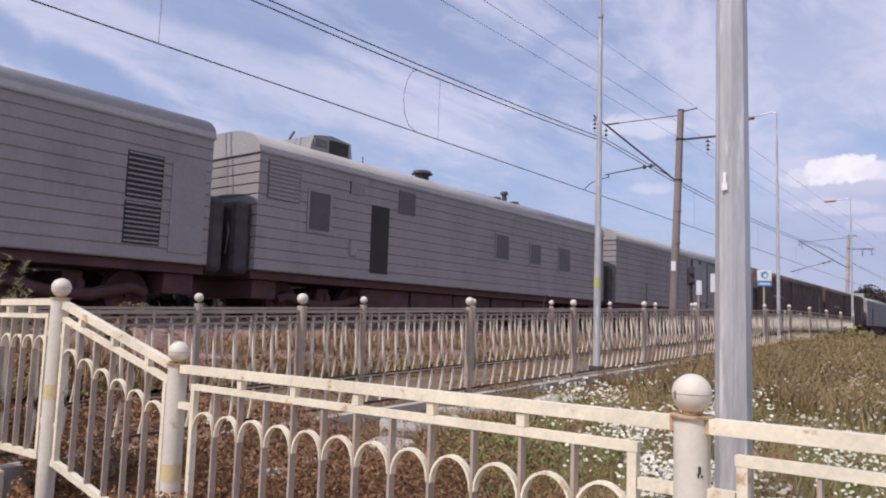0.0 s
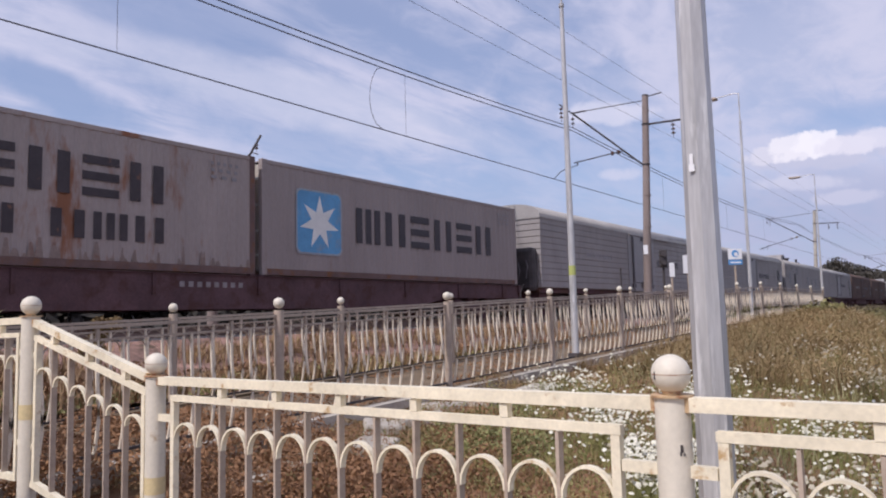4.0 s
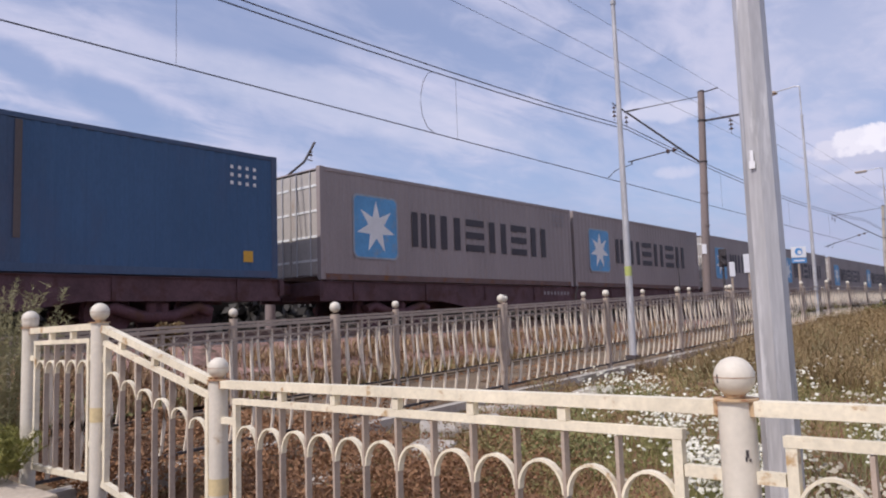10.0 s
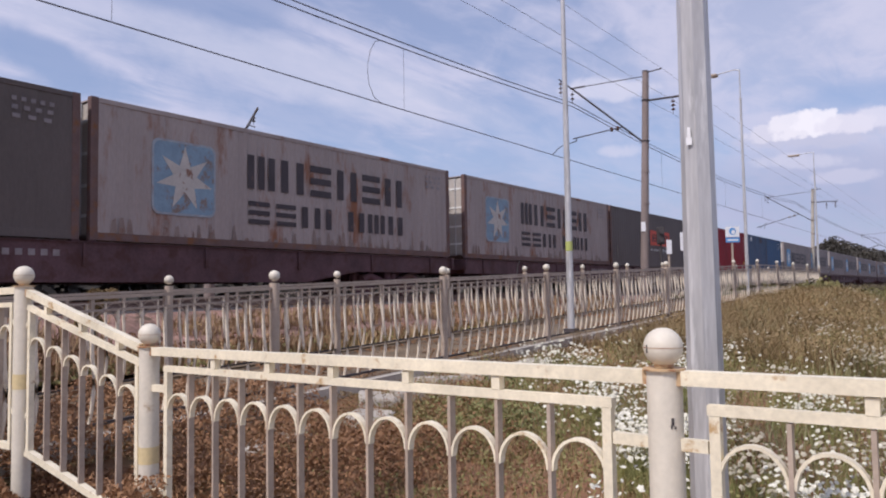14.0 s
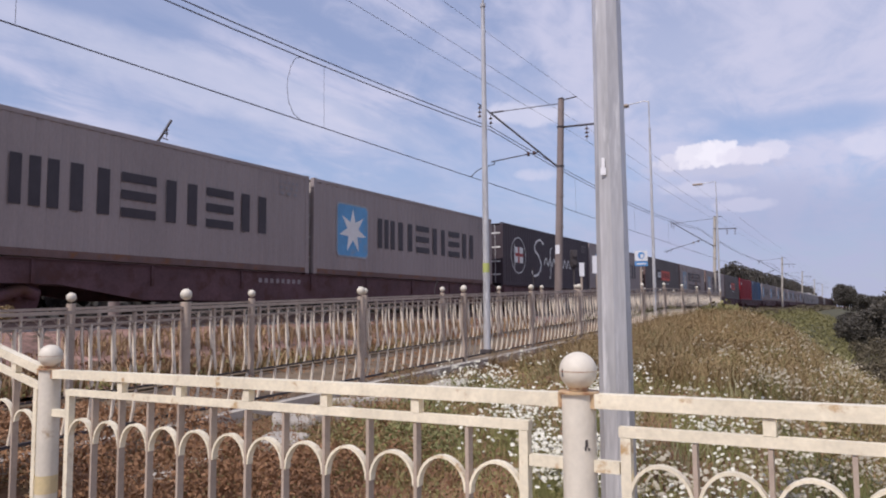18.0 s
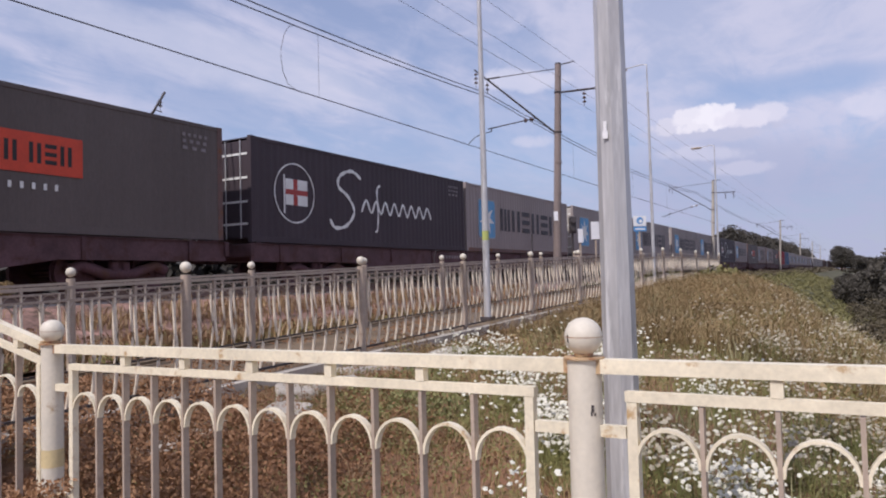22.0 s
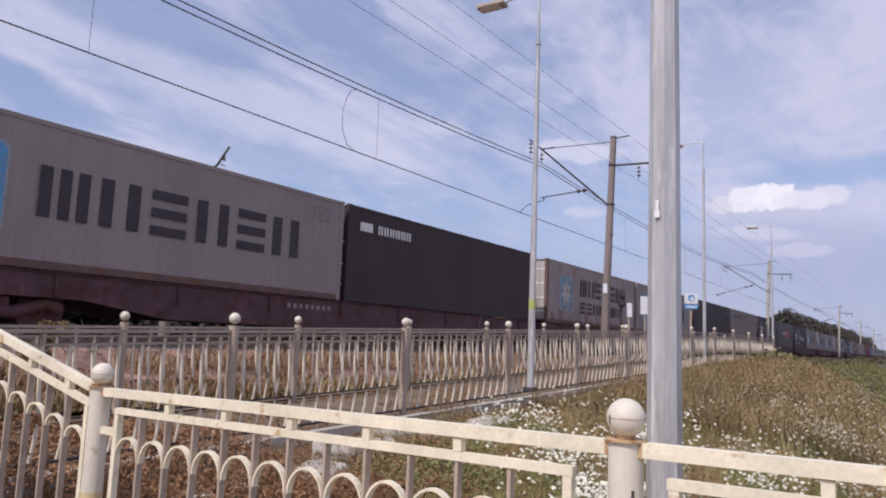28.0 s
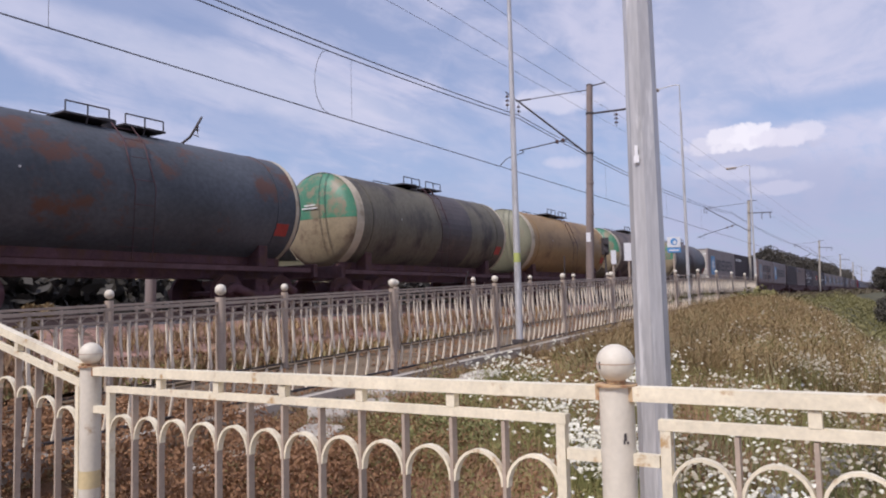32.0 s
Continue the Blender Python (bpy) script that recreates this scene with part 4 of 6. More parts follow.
def mast(x, y, foot, top):
    """A mast whose top stands at x, y, with its bracket swung a little back along the track."""
    ob = thing("catenary_mast", "tapered brown concrete mast with iron brackets and insulators", "mast", "masts of the overhead line", m=pose(x, y, 0))
    # brown up to y = 50, the paler concrete colour beyond
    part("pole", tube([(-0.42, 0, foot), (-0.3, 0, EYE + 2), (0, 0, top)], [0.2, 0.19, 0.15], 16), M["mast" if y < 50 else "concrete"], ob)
    part("cap", cyl(0.17, 0.13, top, top + 0.06, 16), M["iron"], ob)
    rx, ry = (AXIS - x, -1.5) if y < 50 else (-4.3, -1.0)
    foot_b, tip = Vector((-0.25, 0, EYE + 6.89)), Vector((rx, ry, EYE + 9.56))
    part("bracket_tube", tube([foot_b, tip], 0.045, 8), M["iron"], ob, "slanting bracket tube")
    part("tie_rod", tube([(-0.1, 0, top - 0.2), (rx - 0.1, ry, EYE + 9.62)], 0.02, 6), M["iron"], ob)
    part("tie_fork", tube([(rx + 0.5, ry * 0.8, EYE + 9.7), (rx - 0.15, ry, EYE + 9.62)], 0.04, 6), M["iron"], ob)
    hang = foot_b.lerp(tip, 0.28)
    arm_tip = Vector((rx - (0.0 if y < 50 else 1.2), ry - 0.15, EYE + (7.14 if y < 50 else 6.4)))
    part("registration_arm", tube([hang, arm_tip], 0.028, 6), M["iron"], ob)
    for k in (0.08, 0.2):
        p = hang.lerp(arm_tip, k)
        part("side_insulator", tube([p, hang.lerp(arm_tip, k + 0.05)], 0.1, 10), M["glaze"], ob)
    part("steady_arm", tube([hang.lerp(arm_tip, 0.93) - Vector((0, 0, 0.15)), (rx, ry - 1.0, EYE + 6.72), (rx, ry - 1.6, EYE + 6.5), (rx, ry - 2.3, EYE + 6.07)], 0.02, 6), M["iron"], ob)
    part("arm_clip", tube([hang.lerp(arm_tip, 0.93), hang.lerp(arm_tip, 0.93) - Vector((0, 0, 0.17))], 0.03, 6), M["iron"], ob)
    insulator(ob, (rx, ry - 0.1, EYE + 9.5), 2, 0.1, 0.22)
    part("bracket_tail", tube([tip, (rx - 0.05, ry - 1.35, EYE + 9.75)], 0.03, 6), M["iron"], ob)
    insulator(ob, (rx, ry - 1.3, EYE + 9.72), 3, 0.1, 0.2)
    part("cross_arm", tube([(-0.05, 0, EYE + 8.82), (2.3, 0, EYE + 8.75)], 0.05, 6), M["iron"], ob)
    for dx in (1.26, 2.1):
        insulator(ob, (dx, 0, EYE + 8.75), 3, 0.11, 0.19)
    part("top_bracket", tube([(0, 0, top - 0.05), (0.8, 0, top + 0.02)], 0.03, 6), M["iron"], ob)
    for z in (3.9, 5.4, 6.86, 8.8):
        part("clamp_band", cyl(0.19, 0.19, EYE + z, EYE + z + 0.07, 16, m=Matrix.Translation((-0.38 * (10.2 - z) / 11.5, 0, 0))), M["iron"] if z > 6 else M["mast"], ob)
    if y < 50:
        part("tag", box(-0.1, 0.1, -0.012, 0.012, EYE + 2.62, EYE + 3.06), M["signwhite"], ob, "white painted tag", m=pose(-0.27, -0.2, 0, 0, 0, 22))
    return ob


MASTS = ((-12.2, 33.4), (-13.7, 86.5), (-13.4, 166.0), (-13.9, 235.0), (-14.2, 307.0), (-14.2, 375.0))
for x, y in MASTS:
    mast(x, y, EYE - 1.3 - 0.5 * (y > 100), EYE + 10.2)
# masts of the second track
for y in (17.0, 73.0, 140.0, 210.0):
    ob = thing("catenary_mast", "concrete mast of the second track with a slanting bracket", "mast", "masts of the overhead line", m=pose(-21.0, y, 0))
    part("pole", cyl(0.2, 0.15, EYE - 1.4, EYE + 5.2, 16, m=Matrix.Translation((-1.3, -0.6, 0))), M["mast"], ob)
    part("bracket_tube", tube([(-1.3, -0.6, EYE + 5.0), (0, 0.03, EYE + 5.98), (0, 0.54, EYE + 6.8)], 0.045, 8), M["iron"], ob)
    part("wire_arm", tube([(0, 0.1, EYE + 6.1), (0.3, 0.16, EYE + 5.98)], 0.02, 6), M["iron"], ob)
    insulator(ob, (0, 0.35, EYE + 6.5), 2, 0.07, 0.12)


def line(name, pts, r, label):
    tagged(new(name, mesh_of(name, tube(pts, r, 5), M["wire"])), label, "wire", "wires of the overhead line")


def sagging(x, y0, y1, z0, z1, sag, n=14):
    return [(x, y0 + (y1 - y0) * k / n, z0 + (z1 - z0) * k / n - sag * 4 * (k / n) * (1 - k / n)) for k in range(n + 1)]


SPANS = (-16.0, 31.8, 85.0, 164.5, 233.5, 305.5, 373.5, 460.0)
line("contact_wire", [(AXIS, y, EYE + 6.07) for y in (-40, 0, 29.6, 100, 460)], 0.018, "contact wire over the track")
for wname, dz, sag, dx in (("messenger_wire", 8.72, 0.70, 0.0), ("reinforcing_wire", 8.9, 0.66, -0.03)):
    pts = []
    for a, b in zip(SPANS, SPANS[1:]):
        pts += sagging(AXIS + dx, a, b, EYE + dz, EYE + dz, sag)[:-1]
    line(wname, pts, 0.020, "dark twisted carrying wire above the contact wire")
for x, z, sag in ((-10.94, 7.97, 0.12), (-10.1, 7.97, 0.1), (-11.4, 10.2, 0.12)):
    pts = []
    for a, b in zip(SPANS, SPANS[1:]):
        pts += sagging(x, a + 1.5, b + 1.5, EYE + z, EYE + z, sag, 8)[:-1]
    line("feeder_wire", pts, 0.006, "thin feeder wire along the masts")
for y in (-2.0, 8.65, 18.95, 44.0, 58.0, 70.0):
    k = (y + 16.0) / 47.8 if y < 31.8 else (y - 31.8) / 53.2
    line("dropper", [(AXIS, y, EYE + 6.07), (AXIS, y, EYE + 8.72 - 2.8 * k * (1 - k))], 0.006, "thin dropper between two wires")
line("jumper_wire", [(AXIS, y, EYE + z) for y, z in ((17.75, 8.13), (17.5, 8.02), (17.28, 7.68), (17.15, 7.25), (17.13, 6.95), (17.2, 6.54), (17.43, 6.2), (17.8, 6.07))], 0.010, "bowed jumper between carrying and contact wire")


# ---- signs by the tracks ----
def sign_post(x, y, foot, top, plate, material, label, w=0.7, h=0.7):
    ob = thing("sign", label, "sign", m=pose(x, y, 0, 0, 0, 35))
    part("post", cyl(0.045, 0.045, foot, top, 12), M["greypaint"], ob)
    part("plate", box(-w / 2, w / 2, -0.045 - 0.03, -0.045, plate - h / 2, plate + h / 2, 0.004), material, ob)
    return ob


def stake(x, y, top, bend, label):
    ob = thing("stake", label, "stake", "stakes beside the tracks", m=pose(x, y, 0))
    part("rod", tube([(0, 0, EYE - 1.2), (0, 0, top - 0.18), (bend, 0, top - 0.06), (bend * 1.6, 0, top)], 0.018, 6), M["iron"], ob)


stake(-9.0, 15.5, EYE + 0.70, 0.05, "thin bent iron rod standing in the trackside weeds")
stake(-9.5, 22.95, EYE + 1.4, 0.0, "thin dark iron stake beside the tracks")


s1 = sign_post(-8.25, 32.2, EYE - 0.5, EYE + 1.9, EYE + 2.28, M["signwhite"], "white and blue information sign on a grey post", 0.58, 0.44)
part("symbol", cyl(0.15, 0.15, -0.004, 0, 20, m=pose(0, -0.08, EYE + 2.3, 90, 0, 0)), M["signblue"], s1, "blue disc")
part("symbol_middle", cyl(0.08, 0.08, -0.004, 0, 20, m=pose(0.03, -0.086, EYE + 2.27, 90, 0, 0)), M["signwhite"], s1)
part("lower_plate", box(-0.29, 0.29, -0.075, -0.045, EYE + 1.83, EYE + 2.04, 0.004), M["signblue"], s1, "blue lower plate")
part("text_bar", box(-0.22, 0.22, -0.082, -0.078, EYE + 1.9, EYE + 1.96), M["signwhite"], s1)
s2 = sign_post(-9.6, 28.2, EYE - 0.9, EYE + 1.6, EYE + 1.55, M["signwhite"], "narrow white track marker on a post", 0.2, 0.55)
s3 = sign_post(-9.6, 30.2, EYE - 0.9, EYE + 2.1, EYE + 1.85, M["signwhite"], "white trackside board on a post", 0.42, 0.75)
sg = thing("track_signal", "small dark two-lamp track signal beside the mast", "signal", m=pose(-11.6, 33.0, 0, 0, 0, 30))
part("post", cyl(0.05, 0.05, EYE - 0.9, EYE + 2.0, 12), M["iron"], sg)
part("housing", box(-0.16, 0.16, -0.14, 0.1, EYE + 1.95, EYE + 2.75, 0.03), M["iron"], sg)
for z in (2.15, 2.52):
    part("hood", cyl(0.11, 0.11, 0, 0.18, 14, m=pose(0, -0.12, EYE + z, 90, 0, 0)), M["iron"], sg)


# ---- the train ----
def run(t):
    """How far the train has come after t seconds; it speeds up a little."""
    return 14.8 * t + 0.0125 * t * t


CL, CW, CH = 12.192, 2.438, 2.88
FLOOR = 1.25


def corrugated(bm, fixed, along0, along1, z0, z1, axis, out, depth=0.022, pitch=0.278):
    """A steel wall of trapezoid waves: axis 'y' for sides, 'x' for ends; out is the sign of its outward side."""
    prof, a = [], along0
    while a < along1 - 1e-6:
        for fr, inn in ((0.0, 0), (0.32, 0), (0.5, 1), (0.82, 1)):
            v = a + fr * pitch
            if v < along1:
                prof.append((v, inn))
        a += pitch
    prof.append((along1, 0))
    rows = []
    for v, inn in prof:
        f = fixed - out * depth * inn
        rows.append([bm.verts.new((f, v, z) if axis == "y" else (v, f, z)) for z in (z0, z1)])
    for p, q in zip(rows, rows[1:]):
        bm.faces.new((p[0], q[0], q[1], p[1]) if (out > 0) == (axis == "y") else (p[0], p[1], q[1], q[0]))


_shared = {}


def shared(key, make):
    if key not in _shared:
        _shared[key] = make()
    return _shared[key]


def container_body(material, depth, again=None):
    """Corrugated walls, roof and floor; again: the paint of the front half, where it was painted again; the blue one's
    rear half also carries lens haze in its greyer colour.
    """
    bm = bmesh.new()
    w, l = CW / 2 - 0.012, CL / 2
    corrugated(bm, w, -l + 0.15, l - 0.15, 0.15, CH - 0.1, "y", 1, depth)
    corrugated(bm, -w, -l + 0.15, l - 0.15, 0.15, CH - 0.1, "y", -1, depth)
    corrugated(bm, l - 0.03, -w + 0.1, w - 0.1, 0.15, CH - 0.1, "x", 1, depth)
    box(-w + 0.02, w - 0.02, -l + 0.06, l - 0.08, CH - 0.06, CH - 0.03, bm=bm)
    box(-w + 0.02, w - 0.02, -l + 0.06, l - 0.08, 0.10, 0.14, bm=bm)
    me = mesh_of("container_body", bm, material)
    if again:
        me.materials.append(again)
        for p in me.polygons:
            p.material_index = int(p.center.y > 0.55)
    return me


def bars(parent, y0, y1, z0, z1, count, material, x, thick=0.36, pairs=True, lab="", shapes=""):
    """Unlettered marks of a word's size on the side wall, upright bars as a rule. shapes: one sign for each mark:
    b one bar, p two bars, t three thin bars, s three stripes."""
    w = (y1 - y0) / count
    for k in range(count):
        a = y0 + w * k
        bm = bmesh.new()
        sign = shapes[k] if shapes else ("p" if pairs else "b")
        if sign == "b":
            box(x, x + 0.003, a + w * 0.10, a + w * (0.10 + thick), z0, z1, bm=bm)
        elif sign == "p":
            box(x, x + 0.003, a + w * 0.10, a + w * (0.10 + thick), z0, z1, bm=bm)
            box(x, x + 0.003, a + w * (0.86 - thick), a + w * 0.86, z0, z1, bm=bm)
        elif sign == "t":
            for c in (0.06, 0.38, 0.70):
                box(x, x + 0.003, a + w * c, a + w * (c + 0.2), z0, z1, bm=bm)
        else:
            h = (z1 - z0) * 0.21
            for zz in (z0, (z0 + z1 - h) / 2, z1 - h):
                box(x, x + 0.003, a + w * 0.10, a + w * 0.86, zz, zz + h, bm=bm)
        part("lettering_bar", bm, material, parent, lab)


def star_mesh(r, x, y, z, material):
    bm = bmesh.new()
    ring = []
    for k in range(14):
        a = math.pi / 2 + math.pi * k / 7
        rr = r if k % 2 == 0 else r * 0.42
        ring.append((y + rr * math.cos(a), z + rr * math.sin(a)))
    front = [bm.verts.new((x + 0.004, p, q)) for p, q in ring]
    back = [bm.verts.new((x, p, q)) for p, q in ring]
    bm.faces.new(front)
    for k in range(14):
        bm.faces.new((back[k], back[(k + 1) % 14], front[(k + 1) % 14], front[k]))
    return mesh_of("star", bm, material)


def rounded_plate(x0, x1, y0, y1, z0, z1, r):
    """A flat plate on the side wall with rounded corners."""
    bm = bmesh.new()
    ring = [(cy + r * math.cos(a), cz + r * math.sin(a)) for cy, cz, a0 in ((y1 - r, z1 - r, 0), (y0 + r, z1 - r, 90), (y0 + r, z0 + r, 180), (y1 - r, z0 + r, 270)) for a in (radians(a0 + 18 * k) for k in range(6))]
    back, front = ([bm.verts.new((x, p, q)) for p, q in ring] for x in (x0, x1))
    bm.faces.new(front)
    n = len(ring)
    for k in range(n):
        bm.faces.new((back[k], back[(k + 1) % n], front[(k + 1) % n], front[k]))
    return bm


def ribbon(points, width, x, material):
    """A flat brush stroke on the side wall through (y, z) points."""
    bm = bmesh.new()
    n = len(points)
    rows = []
    for i, (y, z) in enumerate(points):
        a, b = points[max(0, i - 1)], points[min(n - 1, i + 1)]
        d = Vector((b[0] - a[0], b[1] - a[1])).normalized()
        w = width * (0.55 + 0.45 * abs(math.sin(i * 0.55)))
        rows.append([bm.verts.new((x + 0.004, y - d.y * w / 2, z + d.x * w / 2)), bm.verts.new((x + 0.004, y + d.y * w / 2, z - d.x * w / 2))])
    for p, q in zip(rows, rows[1:]):
        bm.faces.new((p[0], p[1], q[1], q[0]))
    return mesh_of("stroke", bm, material)


def stroke(pts, n=8):
    """A smooth line through points."""
    out = []
    P = [Vector(p) for p in pts]
    for i in range(len(P) - 1):
        p0, p1, p2, p3 = P[max(0, i - 1)], P[i], P[i + 1], P[min(len(P) - 1, i + 2)]
        for k in range(n):
            t = k / n
            out.append(tuple(0.5 * (2 * p1 + (p2 - p0) * t + (2 * p0 - 5 * p1 + 4 * p2 - p3) * t * t + (3 * p1 - p0 - 3 * p2 + p3) * t ** 3)))
    out.append(tuple(P[-1]))
    return out


LABELS = dict(
    grey="grey container with a star on a blue square, dark bars",
    rusted_grey="rust-streaked grey container with a star square, two bar rows",
    line="plain grey container with small dark marks near its top",
    blue="faded blue forty-foot container with a patched side",
    red="dark red forty-foot container with a small white mark",
    green="dark green-grey container with a black and orange panel",
    navy="dark navy container with round flag emblem and white stroke",
    black="plain near-black container with small white marks",
    marked_black="near-black container with a small pale mark at its top corner",
)
PAINT = dict(grey="cgrey", rusted_grey="cgreyrust", line="cline", blue="cblue", red="cred", green="cgreen", navy="cnavy", black="cblack", marked_black="cblack")


def container(kind):
    paint = M[PAINT[kind]]
    ob = thing("shipping_container", LABELS[kind], "shipping container", "containers on the train")
    part("body", shared(("body", kind), lambda: container_body(paint, 0.011 if kind in ("green", "navy", "black", "marked_black") else 0.017, M["cbluefresh"] if kind == "blue" else None)), None, ob)
    w, l = CW / 2, CL / 2
    for sx in (-1, 1):
        for sy in (-1, 1):
            part("corner_post", shared(("cp", kind), lambda: mesh_of("corner_post", box(-0.07, 0.07, -0.08, 0.08, 0, CH, 0.008), M["rustrail"] if kind in ("green", "rusted_grey") else paint)), None, ob, m=pose(sx * (w - 0.07), sy * (l - 0.08), 0))
        part("top_rail", shared(("tr", kind), lambda: mesh_of("top_rail", box(-0.04, 0.04, -l + 0.16, l - 0.16, CH - 0.11, CH - 0.01, 0.006), paint)), None, ob, m=pose(sx * (w - 0.042), 0, 0))
        part("bottom_rail", shared(("br", kind), lambda: mesh_of("bottom_rail", box(-0.04, 0.04, -l + 0.16, l - 0.16, 0.0, 0.16, 0.006), M["rustrail"] if kind in ("grey", "rusted_grey") else paint)), None, ob, m=pose(sx * (w - 0.042), 0, 0))
    for s in (-1, 1):
        leaf = part("door", shared(("door", kind), lambda: mesh_of("door", box(-0.56, 0.56, -0.025, 0.025, 0.14, CH - 0.12, 0.01), M["doorpale"] if kind in ("grey", "rusted_grey", "line") else paint)), None, ob, m=pose(s * 0.57, -l + 0.06, 0))
        for dx in (-0.3, 0.25):
            part("lock_rod", shared(("rod",), lambda: mesh_of("lock_rod", cyl(0.018, 0.018, 0.1, CH - 0.1, 8), M["zinc"])), None, leaf, m=pose(dx, -0.05, 0))
        for z in (0.5, 1.1, 1.75, 2.4):
            part("hinge_bar", shared(("hb",), lambda: mesh_of("hinge_bar", box(-0.5, 0.5, -0.04, -0.025, -0.03, 0.03), M["logowhite"])), None, leaf, m=pose(0, 0, z))
    x = w + 0.001
    L0 = -l
    if kind in ("grey", "rusted_grey"):
        z0, z1, y0, y1 = (0.6, 2.28, 1.12, 2.76) if kind == "grey" else (0.65, 2.25, 1.35, 2.92)
        part("logo_square", shared(("sq", kind), lambda: mesh_of("logo_square", rounded_plate(x - 0.01, x + 0.006, L0 + y0 + 0.03, L0 + y1 - 0.03, z0 + 0.03, z1 - 0.03, 0.16), M["logoblue" if kind == "grey" else "logofaded"])), None, ob, "blue square")
        part("star", shared(("star", kind), lambda: star_mesh(0.72, x + 0.006, L0 + (y0 + y1) / 2, (z0 + z1) / 2, M["logowhite" if kind == "grey" else "starworn"])), None, ob, "white star")
        part("square_edge", shared(("sqe", kind), lambda: mesh_of("square_edge", rounded_plate(x - 0.012, x + 0.003, L0 + y0 - 0.02, L0 + y1 + 0.02, z0 - 0.02, z1 + 0.02, 0.18), M["logoedge"])), None, ob, "pale blue edge")
    if kind == "grey":
        bars(ob, L0 + 3.3, L0 + 10.55, 1.0, 2.0, 6, M["ink"], x, 0.24, shapes="tpspsp")
    if kind == "rusted_grey":
        bars(ob, L0 + 3.8, L0 + 9.85, 1.43, 2.25, 6, M["inkrust"], x, 0.24, shapes="tpspsp")
        bars(ob, L0 + 3.8, L0 + 9.85, 0.58, 1.13, 7, M["inkrust"], x, 0.24, shapes="sspbptp")
        def streaks():
            rnd, bm = random.Random(41), bmesh.new()
            for k in range(60):
                y, zt = L0 + 0.2 + 11.8 * rnd.random(), 0.22 + 0.36 * rnd.random() ** 2
                w = 0.03 + 0.06 * rnd.random()
                bm.faces.new([bm.verts.new((x + 0.002, y + a * w, b)) for a, b in ((-1, 0.16), (1, 0.16), (0.35, zt), (-0.35, zt))])
            return mesh_of("rust_streaks", bm, M["ruststain"])
        part("rust_streaks", shared(("streaks",), streaks), None, ob, "rust runs along the lower edge")
    if kind == "line":
        bars(ob, L0 + 1.6, L0 + 5.6, 2.1, 2.42, 10, M["ink"], x, 0.24, shapes="tpspspbbts")
        part("star", shared(("starl",), lambda: star_mesh(0.3, x, L0 + 1.1, 2.28, M["logoblue"])), None, ob)
    if kind == "green":
        part("logo_panel", box(x - 0.01, x + 0.003, L0 + 3.85, L0 + 5.25, 1.17, 1.97), M["dark"], ob, "black panel")
        part("logo_panel", box(x - 0.01, x + 0.003, L0 + 5.25, L0 + 8.3, 1.17, 1.97), M["orange"], ob, "orange panel")
        bars(ob, L0 + 4.0, L0 + 5.1, 1.35, 1.8, 3, M["logowhite"], x + 0.003, 0.3)
        bars(ob, L0 + 5.5, L0 + 8.1, 1.37, 1.78, 8, M["dark"], x + 0.003, 0.26, shapes="tsppbpsp")
        bars(ob, L0 + 5.3, L0 + 7.9, 0.85, 0.98, 11, M["logowhite"], x, 0.3, False)
    if kind == "navy":
        ringp = [(L0 + 1.75 + 0.85 * math.cos(a), 1.45 + 0.85 * math.sin(a)) for a in (2 * math.pi * k / 40 for k in range(41))]
        part("emblem_ring", shared(("ring",), lambda: ribbon(ringp, 0.05, x, M["logowhite"])), None, ob, "thin white ring")
        part("flag", box(x, x + 0.004, L0 + 1.35, L0 + 2.3, 1.1, 1.85), M["logowhite"], ob, "white flag")
        part("flag_cross", box(x + 0.004, x + 0.007, L0 + 1.35, L0 + 2.3, 1.4, 1.55), M["redmark"], ob)
        part("flag_cross", box(x + 0.004, x + 0.007, L0 + 1.68, L0 + 1.86, 1.1, 1.395), M["redmark"], ob)
        part("flag_cross", box(x + 0.004, x + 0.007, L0 + 1.68, L0 + 1.86, 1.555, 1.85), M["redmark"], ob)
        part("flag_pole", box(x, x + 0.004, L0 + 1.27, L0 + 1.33, 0.85, 1.95), M["logowhite"], ob)
        sw = [(5.0, 2.2), (4.5, 2.4), (3.9, 2.2), (3.8, 1.85), (4.3, 1.55), (4.6, 1.1), (4.2, 0.65), (3.6, 0.55), (3.35, 0.8)]
        part("script_stroke", shared(("sw1",), lambda: ribbon(stroke([(L0 + a, b) for a, b in sw]), 0.13, x, M["logowhite"])), None, ob, "white brush stroke")
        wave = [(5.0 + 0.28 * k, 1.25 + (0.28 if k % 2 else -0.12)) for k in range(17)]
        part("script_stroke", shared(("sw2",), lambda: ribbon(stroke([(L0 + a, b) for a, b in wave], 6), 0.11, x, M["logowhite"])), None, ob, "white brush stroke")
        part("script_stroke", shared(("sw3",), lambda: ribbon(stroke([(L0 + a, b) for a, b in ((6.1, 2.1), (5.9, 1.9), (5.95, 1.2), (5.9, 0.6), (5.75, 0.5))]), 0.1, x + 0.001, M["logowhite"])), None, ob, "white brush stroke")
    if kind == "blue":
        part("patch", box(x, x + 0.004, L0 + 4.25, L0 + 5.0, CH - 0.52, CH - 0.16), M["patchbrown"], ob, "dark brown patch")
        part("groove", box(x - 0.002, x + 0.002, L0 + 6.5, L0 + 6.62, 0.6, CH - 0.14), M["cgreen"], ob, "dark upright groove")
        part("vent_plate", box(x, x + 0.01, L0 + 1.3, L0 + 1.75, CH - 0.5, CH - 0.2, 0.003), M["logowhite"], ob)
